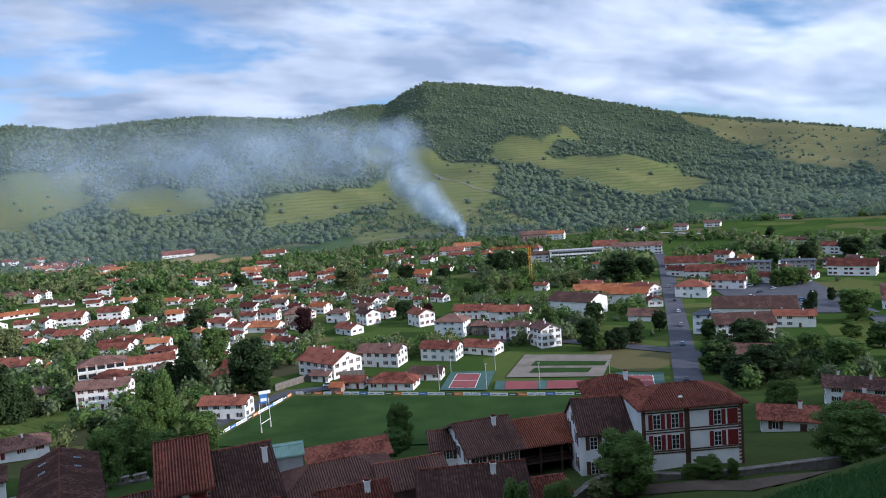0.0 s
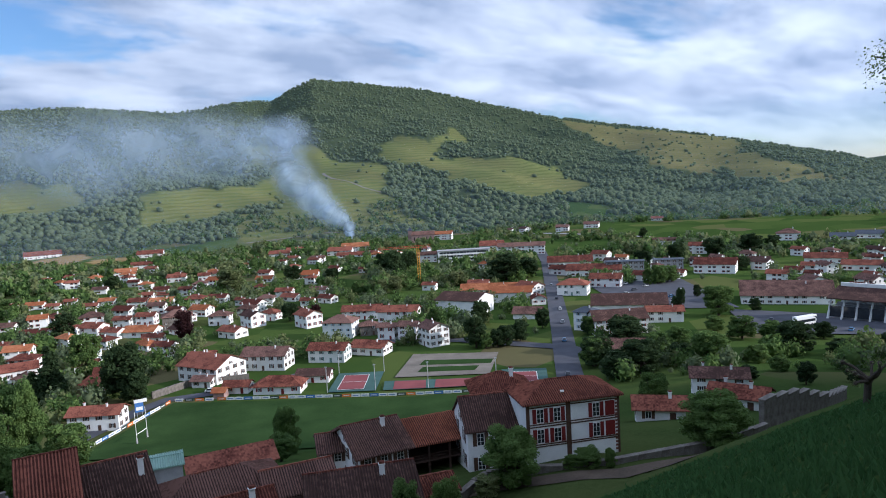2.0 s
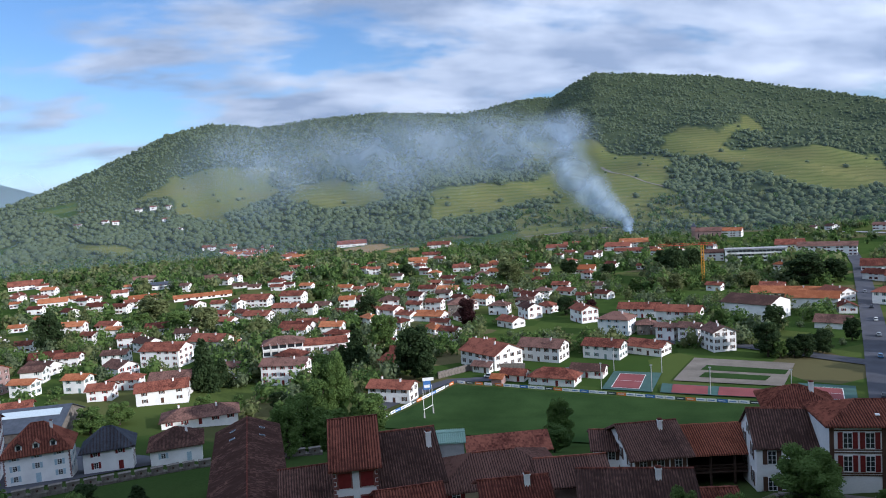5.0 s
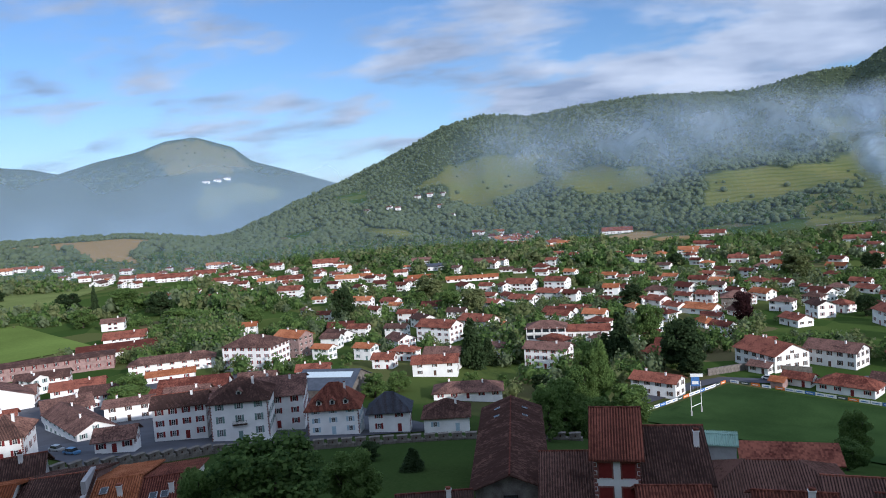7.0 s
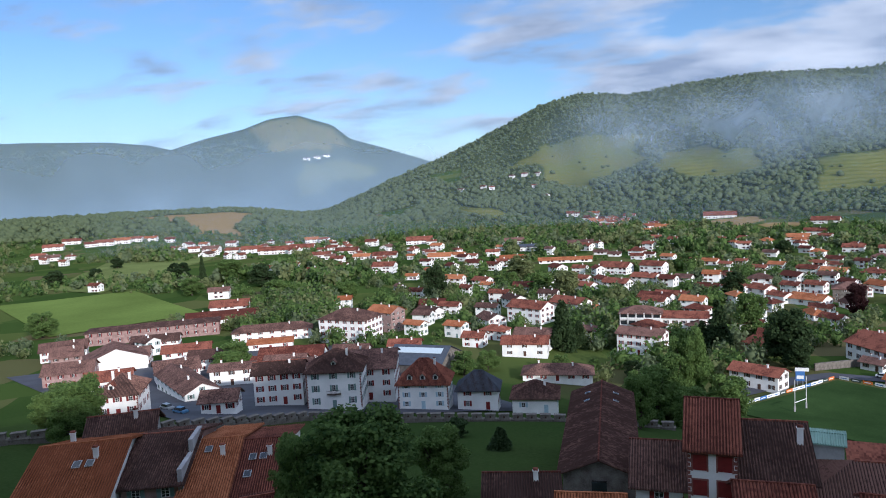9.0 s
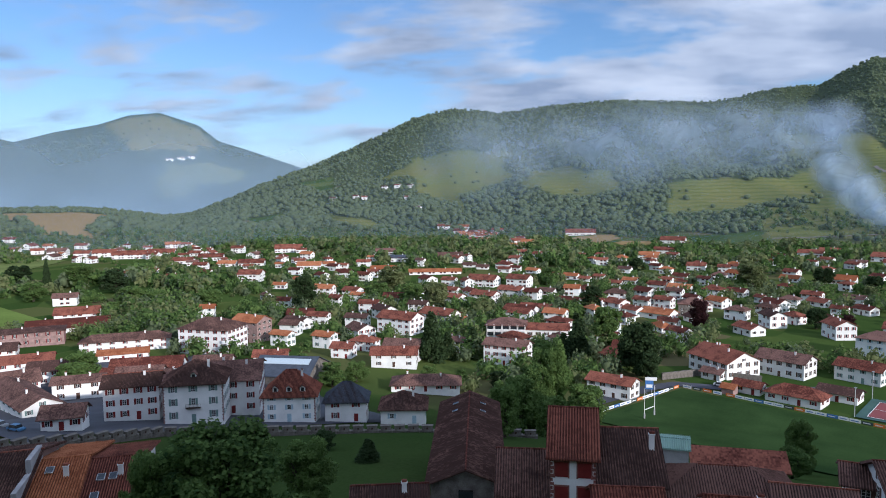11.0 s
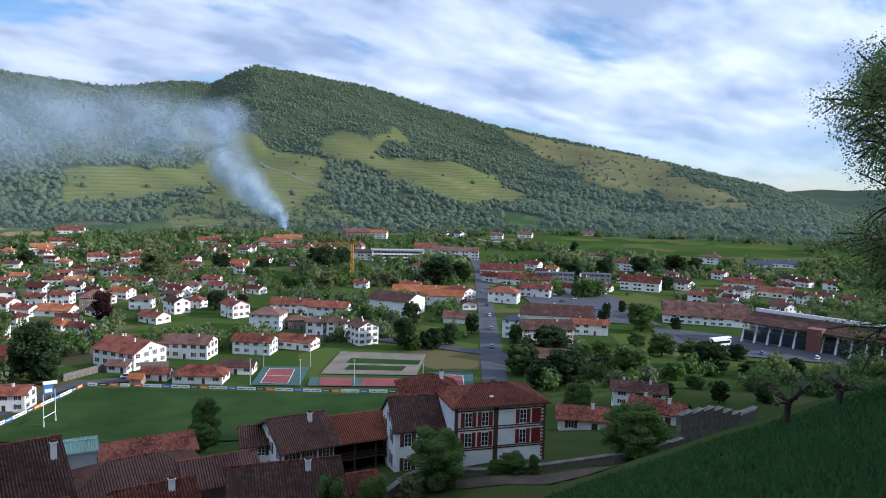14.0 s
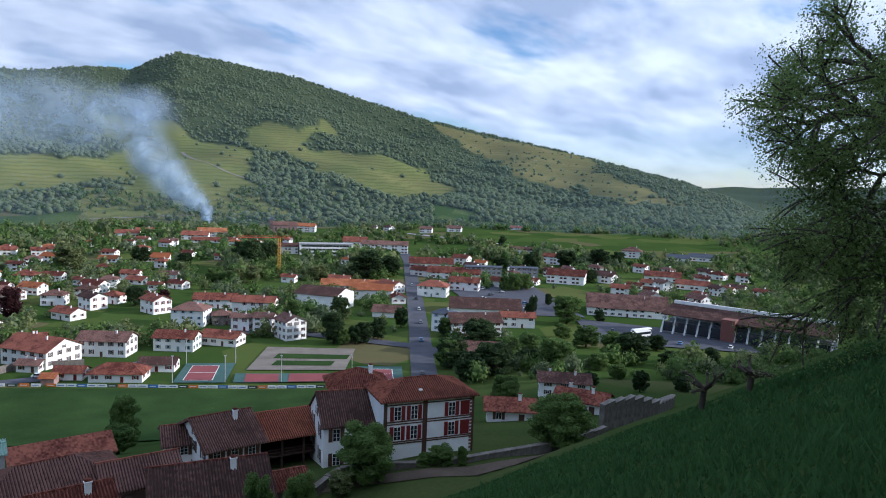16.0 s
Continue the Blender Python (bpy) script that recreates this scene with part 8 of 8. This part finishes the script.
tree(-811.2, 386.0, -0.1, 11.3, 14.1, "D")
tree(-402.6, 127.6, 0.6, 14.9, 16.5, "L")
tree(-507.4, 301.7, 0.7, 19.2, 24.0, "L")
tree(-455.3, 298.3, 0.6, 18.0, 22.4, "D")
tree(-385.3, 262.6, -0.3, 15.5, 19.4, "L")
tree(-369.2, 268.2, -0.3, 12.8, 16.0, "L")
tree(-345.8, 262.8, -0.3, 14.7, 9.7, "C")
tree(-347.8, 289.1, -0.3, 12.9, 16.1, "L")
tree(-287.7, 309.0, -0.4, 22.8, 16.5, "D")
tree(-562.4, 288.9, 1.0, 16.2, 20.2, "D")
tree(-468.7, 248.0, 0.5, 13.7, 17.1, "L")
tree(-330.0, 233.5, -0.0, 8.7, 10.9, "L")
tree(-379.2, 246.5, -0.2, 8.4, 10.6, "L")
tree(-349.9, 270.6, -0.4, 8.4, 10.6, "D")
tree(-284.5, 249.3, 0.2, 6.3, 7.9, "D")
tree(-137.0, 48.0, 26.6, 12.0, 11.0, "N")
tree(-144.0, 47.0, 26.2, 10.0, 10.0, "N")
tree(-221.0, 128.0, 6.9, 9.0, 13.0, "L")
tree(-155.0, 178.0, 4.4, 9.0, 10.0, "L")
tree(-155.0, 191.0, 3.2, 8.0, 9.0, "L")
tree(-177.0, 186.0, 4.0, 8.0, 8.0, "L")
tree(-135.0, 208.0, 1.2, 7.0, 7.0, "L")

# ---- woods and hedgerow trees, too many to count ----
CLEAR = []          # open ground: centre and half sizes, turned by an angle
for row in ((0, 232, 82, 46, -13), (-475, 180, 95, 60, 20), (-690, 320, 150, 75, 27), (190, 345, 70, 70, 0), (200, 262, 45, 45, 0),
            (420, 740, 180, 70, -30), (-345, 930, 75, 60, 0), (90, 440, 60, 26, 0), (48, 255, 48, 45, -12), (-235, 125, 95, 62, 0), (-150, 140, 40, 60, 0)):
    CLEAR.append(row)
STREET = [(66, 190), (75, 215), (88, 260), (100, 298), (123, 378), (147, 459), (179, 568), (206, 678)]


def valley_sites(rng, count, r0, r1, a0, a1):
    r = np.sqrt(rng.uniform(r0 ** 2, r1 ** 2, count))
    az = np.radians(rng.uniform(a0, a1, count))
    x, y = r * np.sin(az), r * np.cos(az)
    clump = np.sin(x * 0.021 + 2 * np.sin(y * 0.009)) + np.sin(y * 0.031 + x * 0.012) + 0.8 * np.sin(x * 0.06 - y * 0.02)
    keep = clump > rng.uniform(-1.4, 1.5, count) - 0.5 * smooth(400, 800, r)
    belt = np.zeros(count, bool)
    for outline in BELTS:
        belt |= inside(x, y, outline)
    keep |= belt
    for cx, cy, hx, hy, t in CLEAR:
        c, s = math.cos(radians(t)), math.sin(radians(t))
        u, w = (x - cx) * c + (y - cy) * s, -(x - cx) * s + (y - cy) * c
        keep &= ~((np.abs(u) < hx) & (np.abs(w) < hy))
    for (xa, ya), (xb, yb) in zip(STREET, STREET[1:]):
        t = np.clip(((x - xa) * (xb - xa) + (y - ya) * (yb - ya)) / ((xb - xa) ** 2 + (yb - ya) ** 2), 0, 1)
        keep &= np.hypot(x - xa - t * (xb - xa), y - ya - t * (yb - ya)) > 12
    rr, aa = np.hypot(x, y), np.arctan2(x, y)
    for ob in scene.objects:
        if ob.get("category") != "house" or ob.get("group") == "houses across the valley":
            continue
        hx, hy = ob.location.x, ob.location.y
        D, ha = math.hypot(hx, hy), math.atan2(hx, hy)
        w = HOUSE_HALF.get(ob.name, 7.0)
        keep &= np.hypot(x - hx, y - hy) > w + 1.5
        keep &= ~((np.abs(aa - ha) < (w + 2.0) / D) & (rr < D) & (rr > D - 3 - 0.026 * D))
    for hx, hy, w in FAR_SITES:
        D, ha = math.hypot(hx, hy), math.atan2(hx, hy)
        keep &= np.hypot(x - hx, y - hy) > w + 1.5
        keep &= ~((np.abs(aa - ha) < (w + 1.0) / D) & (rr < D) & (rr > D - 4 - 0.055 * D))
    for kind, outline in FIELDS:
        if kind in ("ripe", "meadow"):
            keep &= ~inside(x, y, outline)
    x, y, belt = x[keep], y[keep], belt[keep]
    h = rng.uniform(2.0, 5.2, len(x)) * np.where(rng.uniform(size=len(x)) < 0.35, 0.55, 1)
    h = np.where(belt, rng.uniform(3.4, 6.8, len(x)), h)
    return np.stack([x, y, land_height(x, y) - 0.3, h * rng.uniform(0.75, 1.05, len(x)), h], 1)


HOUSE_HALF = {ob.name: max(c.dimensions.x, c.dimensions.y) * 0.5 for ob in scene.objects if ob.get("category") == "house" for c in ob.children if c.name.startswith("roof")}
rng = np.random.default_rng(11)
v_sites = np.vstack([valley_sites(rng, 21000, 235, 1180, -80, 52), valley_sites(rng, 7000, 225, 540, -60, 48)])
v_sites = v_sites[np.random.default_rng(2).permutation(len(v_sites))]
v_far = np.hypot(v_sites[:, 0], v_sites[:, 1]) > 520
for far, leaves, size, where in ((False, 140, 0.11, "between the houses"), (True, 34, 0.22, "across the far valley floor")):
    group = v_sites[v_far == far]
    wood_stuff("valley_trees", group[::2], LEAF, leaves, "loose green hedgerow and garden trees " + where, 3, size)
    wood_stuff("valley_thicket", group[1::4], LEAF_PALE, leaves, "pale young-leaved thickets and orchard trees " + where, 4, size)
    wood_stuff("valley_copse", group[3::4], LEAF_WOOD, leaves, "dark green copses along field edges " + where, 5, size)


def hill_sites(rng, count, r0, r1, a0, a1, sparse):
    r = rng.uniform(r0, r1, count)
    az = np.radians(rng.uniform(a0, a1, count))
    x, y = r * np.sin(az), r * np.cos(az)
    wood, vine, ripe = cover_at(x, y)
    keep = wood > rng.uniform(0.05, 0.95, count)
    keep |= (wood < 0.1) & (vine > 0.9) & (rng.uniform(size=count) < sparse)
    x, y = x[keep], y[keep]
    h = rng.uniform(2.8, 6.2, len(x)) * (1 - 0.3 * smooth(1300, 1700, np.hypot(x, y)))
    return np.stack([x, y, land_height(x, y) - 1.5, h * rng.uniform(0.9, 1.3, len(x)), h], 1)


wood_stuff("hillside_woods", hill_sites(rng, 46000, 960, 2420, -52, 48, 0.012), LEAF_WOOD, 5, "mixed green woods covering the mountain side", 6, 0.2)
wood_stuff("far_woods", hill_sites(rng, 9000, 1150, 3900, -80, -42, 0.0) * np.array([1, 1, 1, 1.6, 1.3]), LEAF_WOOD, 6, "woods on the far mountain", 7, 0.3)

# column of smoke: place on the plan, height, half width, thickness
PLUME = [
    (30, 985, 2, 3.9, 0.95),
    (25, 984, 20, 8.7, 0.95),
    (14, 982, 35, 15.7, 0.90),
    (-10, 978, 54, 22.0, 0.85),
    (-34, 974, 76, 26.8, 0.80),
    (-52, 970, 100, 26.8, 0.75),
    (-52, 970, 125, 28.3, 0.60),
    (-37, 973, 149, 28.3, 0.50),
    (-92, 960, 135, 39.3, 0.45),
    (-159, 941, 125, 48.8, 0.42),
    (-227, 914, 126, 51.9, 0.40),
    (-296, 880, 123, 55.1, 0.36),
    (-362, 839, 121, 56.7, 0.32),
    (-424, 792, 120, 59.0, 0.28),
    (-479, 741, 119, 63.0, 0.22),
]


def smoke_haze_material(name, colour):
    m = bpy.data.materials.new(name)
    m.use_nodes = True
    nt = m.node_tree
    L, N = nt.links, nt.nodes
    N.remove(N["Principled BSDF"])
    att = N.new("ShaderNodeAttribute")
    att.attribute_name = "thin"
    tc, n1 = N.new("ShaderNodeTexCoord"), N.new("ShaderNodeTexNoise")
    n1.inputs["Scale"].default_value, n1.inputs["Detail"].default_value, n1.inputs["Roughness"].default_value = 0.022, 7.0, 0.62
    n1.inputs["Distortion"].default_value = 0.6
    L.new(tc.outputs["Object"], n1.inputs["Vector"])
    mr = N.new("ShaderNodeMapRange")
    mr.inputs[1].default_value, mr.inputs[2].default_value, mr.inputs[3].default_value, mr.inputs[4].default_value = 0.32, 0.68, 0.34, 1.0
    L.new(n1.outputs["Fac"], mr.inputs[0])
    mu = N.new("ShaderNodeMath")
    mu.operation, mu.use_clamp = "MULTIPLY", True
    L.new(att.outputs["Fac"], mu.inputs[0]), L.new(mr.outputs[0], mu.inputs[1])
    d, t, a, mx, tr = N.new("ShaderNodeBsdfDiffuse"), N.new("ShaderNodeBsdfTranslucent"), N.new("ShaderNodeMixShader"), N.new("ShaderNodeMixShader"), N.new("ShaderNodeBsdfTransparent")
    d.inputs[0].default_value = t.inputs[0].default_value = (*colour, 1)
    a.inputs[0].default_value = 0.5
    L.new(d.outputs[0], a.inputs[1]), L.new(t.outputs[0], a.inputs[2])
    L.new(mu.outputs[0], mx.inputs[0]), L.new(tr.outputs[0], mx.inputs[1]), L.new(a.outputs[0], mx.inputs[2])
    L.new(mx.outputs[0], N["Material Output"].inputs[0])
    return m


def soft_mesh(name, verts, faces, thin, mat, label):
    me = fast_mesh(name, verts, faces, [mat], True)
    att = me.color_attributes.new("thin", "FLOAT_COLOR", "POINT")
    att.data.foreach_set("color", np.repeat(np.asarray(thin, np.float32)[:, None], 4, 1).ravel())
    return tagged(new(name, me), label, "smoke", kind="stuff")


def plume():
    """Soft billows strung along the drift of the smoke."""
    rng = np.random.default_rng(5)
    pts = np.array(PLUME)
    seg = np.hypot(*np.diff(pts[:, [0, 2]], axis=0).T)
    s = np.concatenate([[0], np.cumsum(seg)])
    vs, fs, th, n = [], [], [], 0
    u = 0.0
    k = 11
    while u < s[-1]:
        x, y, z, r, a = [np.interp(u, s, pts[:, i]) for i in range(5)]
        x, z = x + rng.normal() * r * 0.15, z + rng.normal() * r * 0.15
        y += rng.normal() * r * 0.3
        gx, gz = np.meshgrid(np.linspace(-1, 1, k), np.linspace(-1, 1, k))
        rho = np.sqrt(gx ** 2 + gz ** 2)
        wide = 1.25 if r < 32 else 1.9
        bulge = 0.4 * r * np.cos(rho * 1.4) + 0.12 * r * np.sin(gx * 5 + u) * np.sin(gz * 4)
        vs.append(np.stack([x + gx * r * wide, y - bulge, z + gz * r * 1.2], -1).reshape(-1, 3))
        th.append((a * 1.25 * np.clip(1 - rho ** 2, 0, 1) ** 1.3).ravel())
        i, j = np.meshgrid(np.arange(k - 1), np.arange(k - 1), indexing="ij")
        fs.append(np.stack([i * k + j, i * k + j + 1, (i + 1) * k + j + 1, (i + 1) * k + j], -1).reshape(-1, 4) + n)
        n += k * k
        u += r * 1.15
    soft_mesh("smoke", np.vstack(vs), np.vstack(fs), np.concatenate(th), smoke_haze_material("white_smoke", (0.66, 0.79, 0.96)), "white smoke column drifting in a veil over the valley")


plume()


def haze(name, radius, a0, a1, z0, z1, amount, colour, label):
    """A see-through tinted curtain that paints haze over what lies behind, thickest near the ground."""
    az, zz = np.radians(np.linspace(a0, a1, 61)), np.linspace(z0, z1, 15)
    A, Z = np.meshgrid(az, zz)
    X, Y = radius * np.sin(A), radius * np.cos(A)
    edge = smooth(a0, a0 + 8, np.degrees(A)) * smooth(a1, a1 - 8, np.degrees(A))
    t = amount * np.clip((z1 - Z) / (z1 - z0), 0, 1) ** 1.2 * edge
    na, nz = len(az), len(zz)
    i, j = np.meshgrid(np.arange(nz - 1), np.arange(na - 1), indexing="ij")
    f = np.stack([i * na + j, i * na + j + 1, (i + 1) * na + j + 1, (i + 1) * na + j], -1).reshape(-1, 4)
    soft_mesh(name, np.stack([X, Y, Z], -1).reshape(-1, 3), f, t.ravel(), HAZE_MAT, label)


HAZE_MAT = smoke_haze_material("haze_sheet_tint", (0.50, 0.68, 0.92))
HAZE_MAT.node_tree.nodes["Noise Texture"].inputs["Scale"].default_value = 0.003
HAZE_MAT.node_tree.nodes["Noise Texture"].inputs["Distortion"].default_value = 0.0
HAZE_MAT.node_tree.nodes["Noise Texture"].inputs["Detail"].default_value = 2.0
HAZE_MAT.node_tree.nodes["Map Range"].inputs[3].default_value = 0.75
# air haze painted by tinted sheets, with drifting smoke before the far mountain
haze("far_haze", 2240, -100, -36, -20, 520, 0.66, None, "blue see-through sheet imitating smoke and air haze before the far mountain")
haze("valley_haze", 960, -72, 62, -10, 420, 0.10, None, "thin blue see-through sheet imitating air haze before the mountain side")


# ---- the tall tree on the bank, pollards, and grass ----
def bank_tree():
    rng = np.random.default_rng(21)
    x0, y0 = 29.4, 20.0
    z0 = land_z(x0, y0)
    th = empty("tree", pose(x0, y0, z0))
    bm = bmesh.new()
    tips = []

    def grow(p, d, length, r, depth):
        n = 3
        for i in range(n):
            q = p + d * (length / n)
            limb(bm, p, q, r * (1 - 0.22 * i / n * 1.0), r * (1 - 0.22 * (i + 1) / n), 8 if depth < 2 else 5)
            p = q
            d = (d + Vector(rng.normal(size=3)) * 0.13 + Vector((0, 0, 0.03 if depth < 3 else -0.07))).normalized()
            if depth >= 2:
                tips.append((*p, 0.72))
        if depth == 5:
            return
        kids = 4 if depth < 2 else 3
        for k in range(kids):
            side = Vector(rng.normal(size=3))
            side = (side - d * side.dot(d)).normalized()
            spread = rng.uniform(0.55, 1.1)
            nd = (d + side * spread + Vector((0, 0, 0.1 if depth < 2 else -0.1))).normalized()
            grow(p, nd, length * rng.uniform(0.62, 0.8), r * 0.6, depth + 1)

    grow(Vector((0, 0, -1)), Vector((-0.06, 0.0, 1)).normalized(), 5.5, 0.62, 0)
    # low boughs reaching over the bank
    for k in range(40):
        t, h = rng.uniform(2.0, 4.4), rng.uniform(0.6, 9.5)
        grow(Vector((-0.1, 0, h)), Vector((math.cos(t), math.sin(t), rng.uniform(-0.15, 0.35))).normalized(), rng.uniform(2.8, 4.0), 0.12, 3)
    part("trunk", bm, BARK, th, "dark furrowed trunk and boughs")
    lv, lf = leaf_cloud(rng, tips, 190000, 0.035)
    me = fast_mesh("crown", lv, lf, [foliage("backlit_leaves", (0.07, 0.115, 0.032), (0.20, 0.27, 0.085))])
    c = shared("crown", me, th, Matrix())
    tagged(th, "tall spreading tree with small spring leaves on the bank", "tree")


bank_tree()


def pollard(x, y, h, seed):
    rng = np.random.default_rng(seed)
    th = empty("pollard_tree", pose(x, y, land_z(x, y) - 0.1))
    bm = bmesh.new()
    limb(bm, (0, 0, -0.5), (0.1, 0, h * 0.45), 0.2, 0.17, 9)
    tips = []
    for k in range(7):
        a = k * 0.9 + rng.uniform(0, 0.4)
        p = Vector((0.1, 0, h * rng.uniform(0.35, 0.48)))
        d = Vector((math.cos(a), math.sin(a), rng.uniform(0.3, 1.0))).normalized()
        for i in range(3):
            q = p + d * h * 0.16
            limb(bm, p, q, 0.11 - 0.02 * i, 0.095 - 0.02 * i, 7)
            p, d = q, (d + Vector(rng.normal(size=3)) * 0.35).normalized()
        bmesh.ops.create_icosphere(bm, subdivisions=1, radius=0.13, matrix=Matrix.Translation(p))
        tips.append((*p, 0.28))
    part("trunk", bm, BARK, th, "knobbly lopped trunk and arms")
    lv, lf = leaf_cloud(rng, tips, 160, 0.04)
    shared("crown", fast_mesh("crown", lv, lf, [LEAF_PALE]), th, Matrix())
    tagged(th, "gnarled lopped pollard tree with few new leaves", "tree", "pollards")


pollard(26.6, 31.4, 2.9, 31), pollard(28.6, 30.0, 2.5, 32)


def grass():
    rng = np.random.default_rng(8)
    n = 42000
    r = rng.uniform(1.6, 7.2, n) ** 2
    a = np.radians(rng.uniform(8, 60, n))
    x, y = r * np.sin(a), r * np.cos(a)
    z = land_height(x, y)
    h = rng.uniform(0.07, 0.24, n) * np.where(rng.uniform(size=n) < 0.06, 2.0, 1)
    t = rng.uniform(0, 6.28, n)
    w = rng.uniform(0.012, 0.03, n) * (1 + r / 12)
    base = np.stack([x, y, z - 0.02], 1)
    side = np.stack([np.cos(t) * w, np.sin(t) * w, 0 * w], 1)
    lean = np.stack([rng.normal(size=n) * 0.4 * h, rng.normal(size=n) * 0.4 * h, h], 1)
    v = np.stack([base - side, base + side, base + lean], 1).reshape(-1, 3)
    me = fast_mesh("grass", v, np.arange(n * 3).reshape(-1, 3), [foliage("grass_blades", (0.020, 0.055, 0.016), (0.055, 0.115, 0.036))])
    tagged(new("grass", me), "long green grass on the bank", "grass", kind="stuff")


grass()
